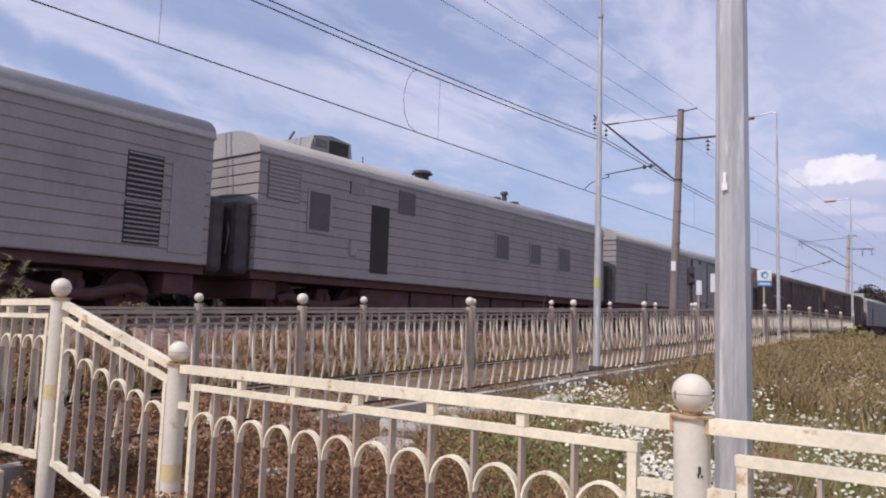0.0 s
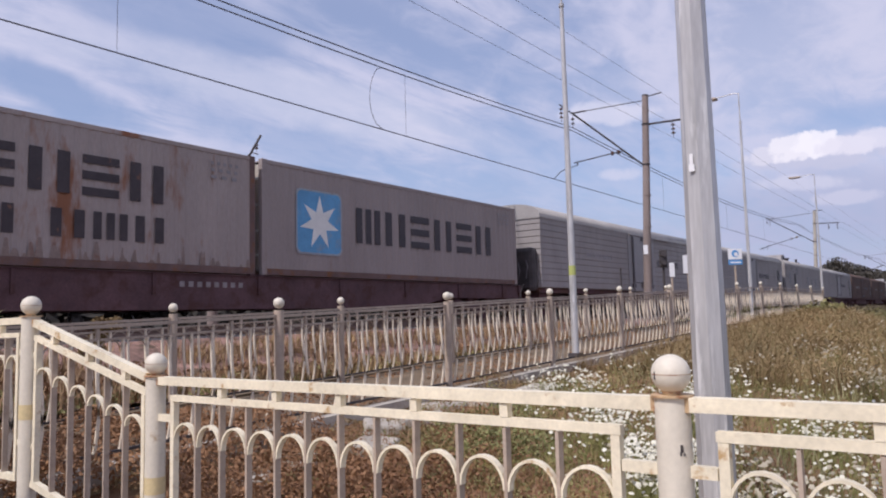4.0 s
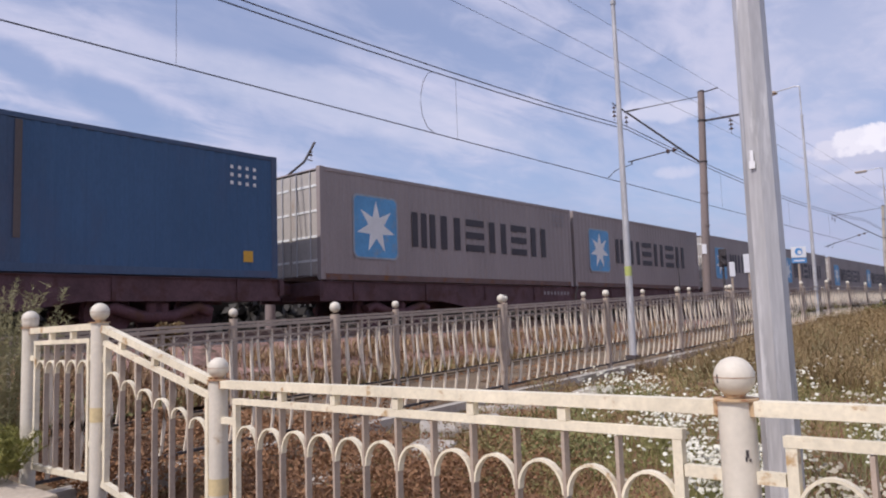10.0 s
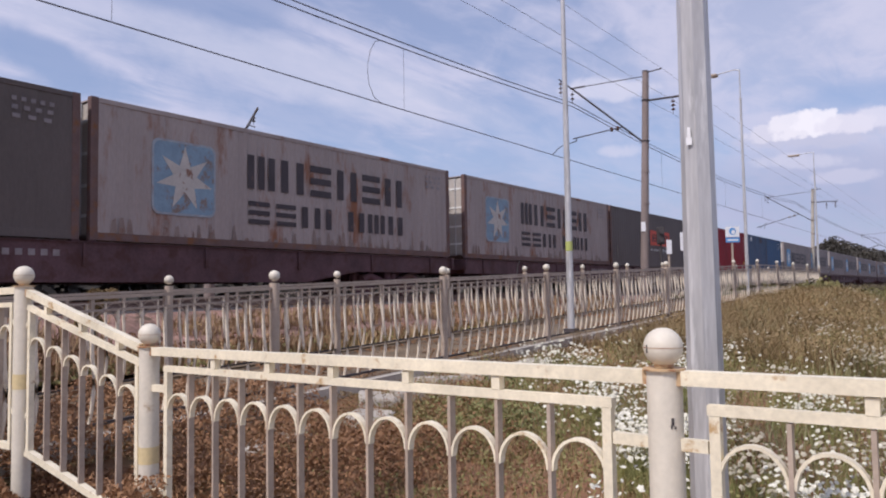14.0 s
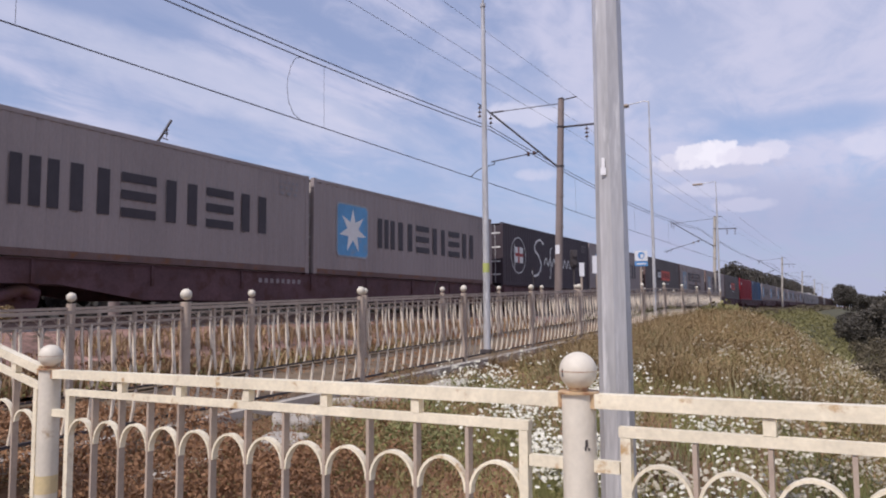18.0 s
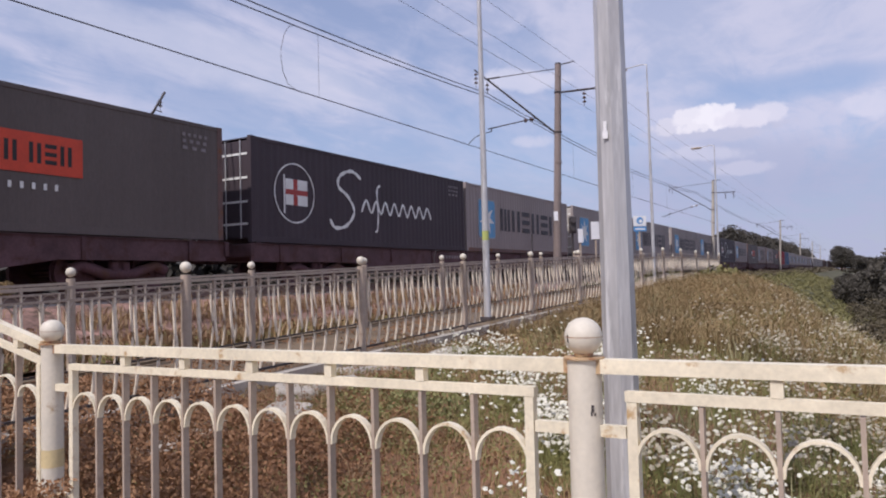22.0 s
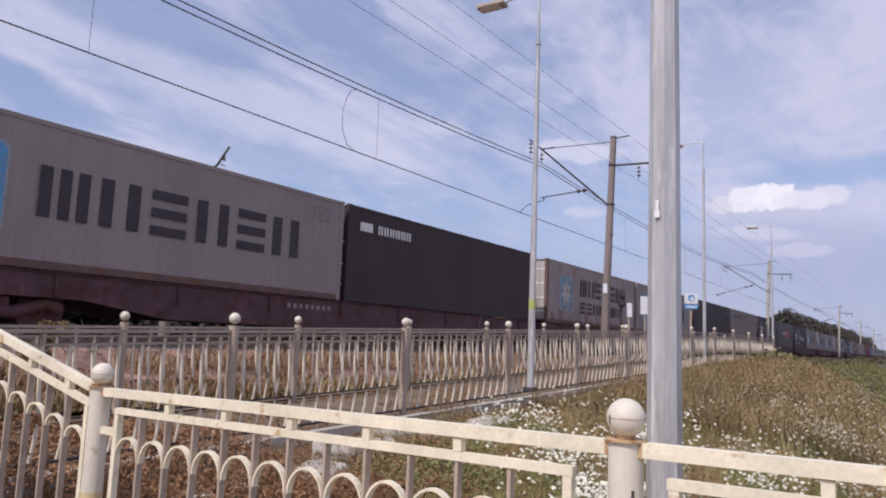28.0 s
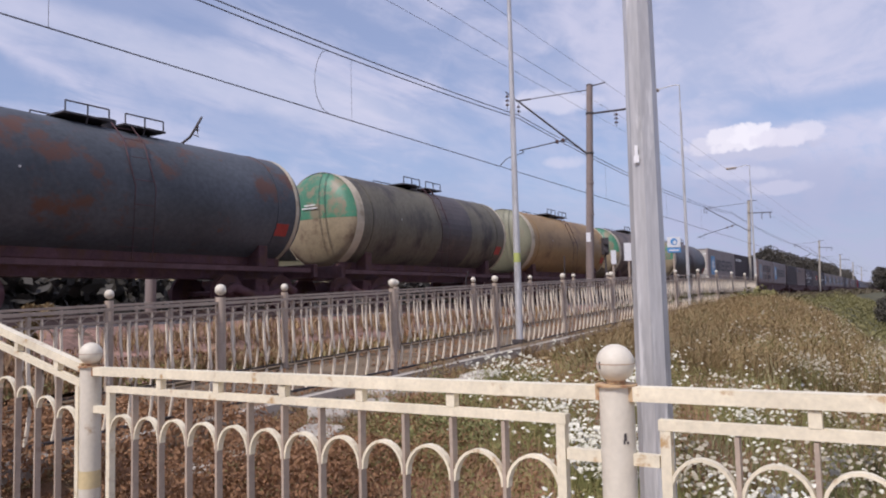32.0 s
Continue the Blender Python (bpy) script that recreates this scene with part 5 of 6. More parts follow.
        part("mark", box(x, x + 0.004, L0 + 11.25, L0 + 11.5, 0.35, 0.6), M["yellow"], ob)
        for k in range(3):
            bars(ob, L0 + 10.9, L0 + 11.7, 2.45 - 0.18 * k, 2.53 - 0.18 * k, 4, M["logowhite"], x, 0.4, False)
    if kind == "red":
        bars(ob, L0 + 0.85, L0 + 1.75, 1.95, 2.4, 3, M["logowhite"], x, 0.3)
        for k in range(6):
            bars(ob, L0 + 11.3, L0 + 11.6, 2.45 - 0.25 * k, 2.55 - 0.25 * k, 1, M["fadedred"], x, 0.5, False)
        part("mark", box(x, x + 0.004, L0 + 11.3, L0 + 11.55, 0.5, 0.75), M["yellow"], ob)
    if kind == "black":
        part("mark", box(x, x + 0.004, L0 + 1.05, L0 + 1.5, 2.48, 2.6, 0.001), M["redmark"], ob, "small red mark")
        part("mark", box(x, x + 0.004, L0 + 1.05, L0 + 1.45, 2.36, 2.42, 0.001), M["doorgrey"], ob)
    if kind == "marked_black":
        bars(ob, L0 + 1.4, L0 + 3.2, 2.15, 2.42, 6, M["logowhite"], x, 0.3)
        part("mark", box(x, x + 0.004, L0 + 0.55, L0 + 1.15, 2.15, 2.42, 0.001), M["logowhite"], ob)
    if kind in ("black", "navy", "green", "grey", "line", "rusted_grey"):
        dk = M["slatpale"] if kind in ("black", "navy", "green") else M["fadedink"]
        for k in range(3):
            bars(ob, L0 + 10.9, L0 + 11.75, 2.5 - 0.16 * k, 2.58 - 0.16 * k, 5 - k, dk, x, 0.5, False)
    return ob


def bogie_parts(ob, y, base=1.85, wheel_r=0.475):
    frame_m = shared(("bogie", base), lambda: mesh_of("bogie_frame", tube([(0, -base / 2 - 0.3, 0.5), (0, -base / 2, 0.62), (0, -0.35, 0.42), (0, 0.35, 0.42), (0, base / 2, 0.62), (0, base / 2 + 0.3, 0.5)], 0.13, 8), M["under"]))
    spring = shared(("spring",), lambda: mesh_of("spring", cyl(0.11, 0.11, 0.40, 0.68, 12), M["under"]))
    for s in (-1.02, 1.02):
        part("bogie_frame", frame_m, None, ob, m=pose(s, y, 0))
        for dy in (-0.14, 0.14):
            part("spring", spring, None, ob, m=pose(s, y + dy, 0))
    part("bolster", shared(("bolster",), lambda: mesh_of("bolster", box(-1.05, 1.05, -0.2, 0.2, 0.45, 0.85, 0.03), M["under"])), None, ob, m=pose(0, y, 0))
    rot = pose(0, 0, 0, 0, 90, 0)

    def wheels():
        bm = bmesh.new()
        cyl(0.08, 0.08, -0.95, 0.95, 10, bm, rot)
        for s in (-0.795, 0.795):
            cyl(wheel_r, wheel_r, s - 0.065, s + 0.065, 24, bm, rot)
            cyl(wheel_r + 0.028, wheel_r + 0.028, s - math.copysign(0.075, s) - 0.012, s - math.copysign(0.075, s) + 0.012, 24, bm, rot)
        return mesh_of("wheelset", bm, M["under"])

    ws = shared(("wheelset",), wheels)
    for dy in (-base / 2, base / 2):
        part("wheelset", ws, None, ob, m=pose(0, y + dy, wheel_r))


def coupler(ob, y, s):
    part("coupler", shared(("cpl",), lambda: mesh_of("coupler", box(-0.16, 0.16, -0.35, 0.35, 0.92, 1.2, 0.05), M["under"])), None, ob, m=pose(0, y + s * 0.3, 0))


def flat_wagon():
    ob = thing("flat_wagon", "dark brown container flat wagon with a deep side sill", "railway wagon", "wagons of the train")
    half = 12.35
    for s in (-1, 1):
        bm = bmesh.new()
        prof = [(-half, 0.72), (-half + 4.5, 0.72), (-half + 6.5, 0.42), (half - 6.5, 0.42), (half - 4.5, 0.72), (half, 0.72)]
        top = 1.2
        rows = [[bm.verts.new((s * 1.2 + dx, y, z)) for dx in (-0.02, 0.02) for z in (zb, top)] for y, zb in prof]
        for p, q in zip(rows, rows[1:]):
            bm.faces.new((p[2], q[2], q[3], p[3])); bm.faces.new((p[0], p[1], q[1], q[0])); bm.faces.new((p[1], p[3], q[3], q[1])); bm.faces.new((p[0], q[0], q[2], p[2]))
        bm.faces.new((rows[0][0], rows[0][2], rows[0][3], rows[0][1])); bm.faces.new((rows[-1][0], rows[-1][1], rows[-1][3], rows[-1][2]))
        part("side_sill", bm, M["flatsill"], ob)
        part("sill_flange", box(s * 1.2 - 0.07, s * 1.2 + 0.07, -half, half, 1.2, 1.215), M["flatsill"], ob)
        for k in range(9):
            part("rib", box(s * 1.24 - 0.02, s * 1.24 + 0.02, -0.04, 0.04, 0.74, 1.19), M["flatsill"], ob, m=pose(0, -11.2 + 2.8 * k, 0))
    part("centre_sill", box(-0.3, 0.3, -half, half, 0.75, 1.15), M["under"], ob)
    for y in (-half + 0.1, -6.3, 0.0, 6.3, half - 0.1):
        part("cross_member", box(-1.17, 1.17, y - 0.12, y + 0.12, 0.9, 1.2), M["under"], ob)
    for s in (-1, 1):
        part("end_sill", box(-1.3, 1.3, -0.06, 0.06, 0.85, 1.2, 0.01), M["flatsill"], ob, m=pose(0, s * half, 0))
        coupler(ob, s * (half + 0.1), s)
        bogie_parts(ob, s * 9.4)
        for k in (0.16, 12.03):
            for sx in (-1, 1):
                part("twist_lock", box(-0.08, 0.08, -0.08, 0.08, 1.2, 1.25), M["under"], ob, m=pose(sx * 1.12, s * k, 0))
    bars(ob, -2.2, -0.4, 0.92, 1.04, 8, M["slatpale"], 1.222, 0.55, False)
    part("brake_tank", cyl(0.2, 0.2, -0.6, 0.6, 14, m=pose(0.5, 2, 0.7, 90, 0, 0)), M["under"], ob)
    return ob


def reefer_shell(half):
    """Ribbed side, rounded roof. Side planks are lapped boards."""
    bm = bmesh.new()
    w, zb, ze = 1.52, 1.15, 3.92
    rows = 11
    for s in (-1, 1):
        h = (ze - zb) / rows
        for k in range(rows):
            z0, z1 = zb + k * h, zb + (k + 1) * h
            vs = [bm.verts.new((s * (w - 0.0), y, z)) for y, z in ((-half, z0 + 0.03), (half, z0 + 0.03), (half, z1), (-half, z1))]
            bm.faces.new(vs if s > 0 else vs[::-1])
            gs = [bm.verts.new((s * (w - 0.025), y, z)) for y, z in ((-half, z0), (half, z0))]
            ms = [vs[0], vs[1], gs[1], gs[0]]
            bm.faces.new(ms[::-1] if s > 0 else ms)
            if k:
                us = [bm.verts.new((s * (w - 0.0), y, z0)) for y in (-half, half)]
                ms = [gs[0], gs[1], us[1], us[0]]
                bm.faces.new(ms[::-1] if s > 0 else ms)
    for s in (-1, 1):
        h = (ze - zb) / rows
        for k in range(rows):
            z0, z1 = zb + k * h, zb + (k + 1) * h
            vs = [bm.verts.new((x, s * half, z)) for x, z in ((-w, z0 + 0.03), (w, z0 + 0.03), (w, z1), (-w, z1))]
            bm.faces.new(vs[::-1] if s > 0 else vs)
            gs = [bm.verts.new((x, s * (half - 0.03), z0)) for x in (-w, w)]
            ms = [vs[0], vs[1], gs[1], gs[0]]
            bm.faces.new(ms if s > 0 else ms[::-1])
    return mesh_of("ribbed_body", bm, M["reefer"])


def reefer_roof(half):
    bm = bmesh.new()
    arc = [(math.copysign(1.53 * abs(math.cos(a)) ** 0.8, math.cos(a)), 3.95 + 0.58 * math.sin(a) ** 0.8) for a in (math.pi * k / 22 for k in range(1, 22))]
    prof = [(1.545, 3.9), (1.545, 3.95)] + arc + [(-1.545, 3.95), (-1.545, 3.9)]
    rows = [[bm.verts.new((x, y, z)) for x, z in prof] for y in (-half - 0.04, half + 0.04)]
    for k in range(len(prof) - 1):
        f = bm.faces.new((rows[0][k], rows[1][k], rows[1][k + 1], rows[0][k + 1]))
        f.smooth = 2 <= k <= len(prof) - 4
    bm.faces.new(rows[0]); bm.faces.new(rows[1][::-1])
    return mesh_of("roof", bm, M["reeferroof"])


def louvre(ob, y0, y1, z0, z1):
    fr = part("louvre", box(1.515, 1.535, y0, y1, z0, z1), M["dark"], ob, "dark louvred vent")
    n = 9
    for k in range(n):
        z = z0 + (z1 - z0) * (k + 0.6) / n
        part("slat", box(1.535, 1.548, y0 + 0.02, y1 - 0.02, z - 0.018, z + 0.014), M["doorgrey"], fr)


def refrigerated_car(service=False):
    half = 9.0 if service else 10.55
    ob = thing("service_car" if service else "refrigerated_wagon", "grey ribbed service car with windows, a door and roof vents" if service else "pale grey ribbed refrigerated wagon with a sliding door and louvres", "railway wagon", "wagons of the train")
    part("body", shared(("rb", half), lambda: reefer_shell(half)), None, ob)
    part("roof", shared(("rr", half), lambda: reefer_roof(half)), None, ob, "pale rounded roof")
    part("sill", box(-1.4, 1.4, -half, half, 0.95, 1.14), M["under"], ob)
    for s in (-1, 1):
        bogie_parts(ob, s * (half - 2.6), 2.4)
        coupler(ob, s * (half + 0.15), s)
        part("end_platform", box(-1.42, 1.42, -0.24, 0.24, 1.0, 2.72, 0.16), M["iron"], ob, "dark housing over the coupling", m=pose(0, s * (half + 0.26), 0))
        for x, bow in ((1.1, 0.34), (0.75, 0.5)):
            part("hose", tube([(x, s * (half + 0.46), 2.3), (x + 0.1, s * (half + 0.52), 2.3 - bow), (x, s * (half + 0.5), 1.5)], 0.03, 6), M["slat"], ob)
    # added dark boxes, nearly continuous, that stand in for the shade under the body
    for y in (-4.2, -2.1, 0.0, 2.1, 4.2):
        part("equipment_box", box(-1.25, 1.25, y - 1.0, y + 1.0, 0.36, 0.94, 0.04), M["under"], ob)
    for s in (-1, 1):
        part("step_board", box(-1.3, 1.3, s * (half - 0.5) - 0.35, s * (half - 0.5) + 0.35, 0.5, 0.94, 0.03), M["under"], ob)
    if not service:
        part("door_surround", box(1.53, 1.55, -1.75, 1.75, 1.10, 3.90, 0.006), M["doorgrey"], ob, "flat grey door surround")
        part("sliding_door", box(1.55, 1.59, -1.15, 1.15, 1.12, 3.84, 0.008), M["doorgrey"], ob, "plain grey sliding door")
        part("door_rail", box(1.55, 1.62, -1.6, 4.6, 3.86, 3.93), M["doorgrey"], ob)
        for y in (-1.2, 1.2):
            bar = part("door_bar", box(1.59, 1.62, y - 0.055, y + 0.055, 1.5, 3.8), M["slatdark"], ob, "dark upright door bar")
            part("bar_foot", box(1.56, 1.615, y - 0.2, y + 0.2, 1.28, 1.48, 0.01), M["slatdark"], bar)
        part("latch", box(1.59, 1.63, -1.1, 1.1, 1.52, 1.56), M["slatdark"], ob)
        part("latch_box", box(1.59, 1.65, -0.25, 0.05, 1.3, 1.6, 0.01), M["slatdark"], ob)
        part("roller", box(1.59, 1.64, -0.12, 0.12, 3.66, 3.84, 0.01), M["slatdark"], ob)
        bars(ob, -6.4, -3.6, 2.55, 2.75, 9, M["fadedink"], 1.521, 0.3)
        louvre(ob, 8.62, 9.4, 2.36, 3.3)
        louvre(ob, 8.62, 9.4, 1.45, 2.3)
        part("end_door", box(1.525, 1.54, 9.6, 10.4, 1.35, 3.25, 0.004), M["doorgrey"], ob)
        bars(ob, 2.2, 5.55, 2.46, 2.80, 12, M["ink"], 1.521, 0.3)
    else:
        for y0, y1, z0, z1 in ((-7.5, -6.68, 2.2, 3.3), (0.8, 1.7, 2.2, 3.15), (3.0, 3.85, 2.2, 3.05), (5.1, 6.1, 2.1, 3.1)):
            wnd = part("window", box(1.525, 1.545, y0, y1, z0, z1), M["doorgrey"], ob)
            part("pane", box(1.545, 1.55, y0 + 0.07, y1 - 0.07, z0 + 0.07, z1 - 0.07), M["pane"], wnd, "dull dark window pane")
        part("doorway", box(1.525, 1.54, -5.2, -4.5, 1.35, 3.2), M["dark"], ob, "open dark doorway")
        louvre(ob, -6.05, -5.55, 3.38, 3.72)
        part("panel", box(1.525, 1.54, -4.12, -3.4, 3.12, 3.78, 0.004), M["pane"], ob)
        grid = part("panel", box(1.525, 1.54, -8.75, -7.75, 2.85, 3.78, 0.004), M["slat"], ob, "grey slatted ventilation panel")
        for k in range(9):
            part("slat", box(1.54, 1.552, -8.72, -7.78, 2.88 + 0.1 * k, 2.95 + 0.1 * k), M["reefer"], grid)
        part("meter_box", box(1.525, 1.58, -6.0, -5.75, 1.75, 2.15, 0.006), M["doorgrey"], ob)
        bm = bmesh.new()
        prof = [(-6.95, 4.4), (-6.8, 4.88), (-6.2, 4.98), (-5.45, 4.9), (-5.38, 4.4)]
        ends = [[bm.verts.new((x, y, z)) for y, z in prof] for x in (-0.85, 0.85)]
        for k in range(4):
            bm.faces.new((ends[0][k], ends[1][k], ends[1][k + 1], ends[0][k + 1]))
        bm.faces.new(ends[0]); bm.faces.new(ends[1][::-1])
        unit = part("roof_unit", bm, M["doorgrey"], ob, "grey humped roof cooling unit")
        part("grille", box(0.85, 0.87, -6.25, -5.55, 4.5, 4.86), M["dark"], unit)
        part("grille_flap", box(0.85, 0.9, -6.8, -6.35, 4.62, 4.8, 0.01), M["slat"], unit)
        for y, r, h, cap in ((-5.0, 0.17, 0.28, 0), (-1.55, 0.24, 0.32, 1), (2.75, 0.2, 0.22, 0), (3.3, 0.1, 0.42, 1), (3.95, 0.22, 0.22, 0)):
            vent = part("roof_vent", cyl(r, r * 0.9, 4.4, 4.5 + h, 14, m=pose(0.2, y, 0)), M["iron"], ob, "dark roof vent")
            if cap:
                part("vent_cap", cyl(r * 1.5, r * 1.15, 4.5 + h, 4.6 + h, 14, m=pose(0.2, y, 0)), M["iron"], vent)
        part("aerial", tube([(0.2, -4.3, 4.45), (0.2, -4.3, 4.85)], 0.015, 5), M["iron"], ob)
        part("roof_hatch", box(-0.6, 0.6, 0.3, 2.2, 4.5, 4.58, 0.02), M["slat"], ob)
    return ob


def tank_wagon(shell, end, ring, label, mark=True):
    ob = thing("tank_wagon", label, "railway wagon", "wagons of the train")
    r, zc, half = 1.5, 2.74, 4.85

    def barrel():
        bm = bmesh.new()
        seg = 48
        ys = [-half, -3.2, -0.9, 0.9, 3.2, half]
        rows = [[bm.verts.new((r * math.cos(2 * math.pi * k / seg), y, zc + r * math.sin(2 * math.pi * k / seg))) for k in range(seg)] for y in ys]
        for p, q in zip(rows, rows[1:]):
            for k in range(seg):
                f = bm.faces.new((p[k], p[(k + 1) % seg], q[(k + 1) % seg], q[k])[::-1]); f.smooth = True
        return mesh_of("barrel", bm, M[shell])

    def dome(material):
        bm = bmesh.new()
        seg, rows = 48, []
        for j in range(7):
            a = math.pi / 2 * j / 6
            rows.append([bm.verts.new((r * math.cos(a) * math.cos(2 * math.pi * k / seg), -0.5 * math.sin(a), r * math.cos(a) * math.sin(2 * math.pi * k / seg))) for k in range(seg)] if j < 6 else [bm.verts.new((0, -0.5, 0))])
        for p, q in zip(rows, rows[1:]):
            for k in range(seg):
                if len(q) == 1:
                    f = bm.faces.new((p[k], p[(k + 1) % seg], q[0]))
                else:
                    f = bm.faces.new((p[k], p[(k + 1) % seg], q[(k + 1) % seg], q[k]))
                f.smooth = True
        return mesh_of("end_dome", bm, material)

    part("barrel", shared(("barrel", shell), barrel), None, ob)
    plain = end != "tankgreen"
    rear = part("end_dome", shared(("dome", end if plain else "tankendtan"), lambda: dome(M[end if plain else "tankendtan"])), None, ob, "domed end" if plain else "worn tan domed end", m=pose(0, -half, zc))

    def upper_half():
        bm = bmesh.new()
        seg, rows = 24, []
        for j in range(7):
            a = math.pi / 2 * min(j, 5.98) / 6
            rows.append([bm.verts.new((1.004 * r * math.cos(a) * math.cos(math.pi * k / seg), -0.506 * math.sin(a), 1.004 * r * math.cos(a) * math.sin(math.pi * k / seg))) for k in range(seg + 1)])
        for p, q in zip(rows, rows[1:]):
            for k in range(seg):
                f = bm.faces.new((p[k], p[k + 1], q[k + 1], q[k])); f.smooth = True
        return mesh_of("green_upper_half", bm, M["tankgreen"])

    if not plain:
        part("green_upper_half", shared(("uph",), upper_half), None, rear, "green painted upper half")
        for dz, w in ((0.42, 0.22), (0.33, 0.3)):
            part("stencil_bar", box(-w, w, -0.53, -0.515, dz - 0.02, dz + 0.02), M["logowhite"], rear)
    part("end_dome", shared(("dome", shell), lambda: dome(M[shell])), None, ob, "domed end", m=pose(0, half, zc, 0, 0, 180))

    def hoop_band(rr, w, material):
        bm = bmesh.new()
        seg = 48
        prof = ((r, -w / 2), (r + rr, -w / 2), (r + rr, w / 2), (r, w / 2))
        rows = [[bm.verts.new((p * math.cos(2 * math.pi * k / seg), y, zc + p * math.sin(2 * math.pi * k / seg))) for p, y in prof] for k in range(seg)]
        for k in range(seg):
            a, b = rows[k], rows[(k + 1) % seg]
            for i in range(3):
                bm.faces.new((a[i], a[i + 1], b[i + 1], b[i]))
        return mesh_of("hoop_band", bm, material)

    part("painted_ring", shared(("ring", ring), lambda: hoop_band(0.006, 0.36, M[ring])), None, ob, "pale painted ring", m=pose(0, -half + 0.1, 0))
    part("painted_ring", shared(("ringf", ring), lambda: hoop_band(0.006, 0.12, M[ring])), None, ob, "pale painted ring", m=pose(0, half - 0.05, 0))
    if shell in ("tankbrown", "tankolive", "tankblue"):
        part("spill_stain", shared(("stain",), lambda: hoop_band(0.003, 2.1, M["spill"])), None, ob, "dark oily spill down the middle", m=pose(0, 1.0, 0))
    for y in (-4.1, 4.1):
        part("strap", shared(("strap", shell), lambda: hoop_band(0.014, 0.05, M[shell])), None, ob, m=pose(0, y, 0))
    part("hatch", cyl(0.32, 0.32, zc + r - 0.05, zc + r + 0.2, 16), M["iron"], ob)
    for y in (-0.75, 0.65):
        plat = part("platform", box(-0.7, 0.7, -0.55, 0.55, zc + r + 0.02, zc + r + 0.06), M["iron"], ob, "grating platform with rails", m=pose(0, y, 0))
        for px in (-0.67, 0.67):
            for py in (-0.5, 0.0, 0.5):
                part("rail_post", tube([(px, py, zc + r + 0.05), (px, py, zc + r + 0.29)], 0.018, 6), M["iron"], plat)
            part("rail_bar", tube([(px, -0.5, zc + r + 0.29), (px, 0.5, zc + r + 0.29)], 0.018, 6), M["iron"], plat)
            part("leg", tube([(px, 0.0, zc + r + 0.04), (px * 0.8, 0.0, zc + r - 0.35)], 0.02, 6), M["iron"], plat)
    for y in (-3.9, 3.9):
        part("saddle", box(-1.12, 1.12, y - 0.16, y + 0.16, 1.15, 1.72, 0.03), M["under"], ob)
    part("centre_sill", box(-0.3, 0.3, -5.6, 5.6, 0.85, 1.25), M["under"], ob)
    part("belly_cradle", box(-0.7, 0.7, -4.9, 4.9, 1.2, 1.6, 0.02), M["under"], ob)
    for s in (-1, 1):
        part("side_beam", box(-0.05, 0.05, -5.4, 5.4, 1.02, 1.14), M["flatsill"], ob, m=pose(s * 1.35, 0, 0))
        part("end_sill", box(-1.45, 1.45, -0.08, 0.08, 0.9, 1.25, 0.01), M["flatsill"], ob, m=pose(0, s * 5.55, 0))
        coupler(ob, s * 5.65, s)
        bogie_parts(ob, s * 3.9)
        part("ladder", tube([(1.5, s * 0.25, 1.2), (1.62, s * 0.25, zc), (1.2, s * 0.25, zc + 1.05), (0.75, s * 0.25, zc + 1.5)], 0.014, 6), M["flatsill"], ob)
    for k in range(7):
        a = -0.9 + 0.33 * k
        part("rung", tube([(1.6 * math.cos(a), -0.25, zc + 1.6 * math.sin(a)), (1.6 * math.cos(a), 0.25, zc + 1.6 * math.sin(a))], 0.008, 6), M["flatsill"], ob)
    if mark:
        a = -0.42
        part("red_mark", box(-0.003, 0.003, -0.22, 0.22, -0.17, 0.17), M["redmark"], ob, "red patch", m=pose(1.51 * math.cos(a), half - 0.55, zc + 1.51 * math.sin(a), 0, 24, 0))
        part("number_panel", box(-0.002, 0.002, -0.02, 0.02, -0.02, 0.02), M["logowhite"], ob, m=pose(1.506, -2.6, zc + 0.1))
        for k in range(8):
            part("lettering_bar", box(0.0, 0.004, k * 0.17, k * 0.17 + 0.09, 0.15, 0.38), M["logowhite"], ob, m=pose(1.475, -2.6, zc + 0.1, 0, -10, 0))
    return ob


WAGONS = []      # (thing, its middle along the track at the start, height over the rail)
for k, (name, mid) in enumerate((("service", 19.5), ("car", -1.3), ("car", -23.55))):
    WAGONS.append((refrigerated_car(name == "service"), mid, 0.0))
_repaint = {}
for o in WAGONS[1][0].children:
    if o.data.materials[0] in (M["reefer"], M["reeferroof"], M["doorgrey"]) and o.data not in _repaint:
        _repaint[o.data] = o.data.copy()
        _repaint[o.data].materials[0] = M["darkwagon"]
for k in range(13):
    first = WAGONS[0 if k == 3 else 1][0]
    car = copy_thing(first, pose(0, 0, 0))
    if k > 0 and k != 3:   # head of the train: colour darkened to keep the far end dark
        car["label"] = "dark brown ribbed covered wagon with a sliding door"
        for o in car.children:
            if o.data in _repaint:
                o.data = _repaint[o.data]
    WAGONS.append((car, 40.3 + 22.2 * k, 0.0))
LOADS = (("grey", "rusted_grey", -47.75), ("grey", "grey", -73.3), ("grey", "grey", -99.25), ("grey", "grey", -125.1), ("blue", "red", -151.0),
         ("green", "rusted_grey", -176.7), ("rusted_grey", "green", -202.2), ("grey", "navy", -227.8), ("grey", "grey", -253.57), ("grey", "grey", -279.25),
         ("grey", "navy", -304.85), ("green", "navy", -330.45), ("line", "black", -356.15), ("grey", "rusted_grey", -381.8), ("marked_black", "grey", -408.0))
made = {}


def another(key, make):
    if key not in made:
        made[key] = make()
        return made[key]
    return copy_thing(made[key], pose(0, 0, 0))


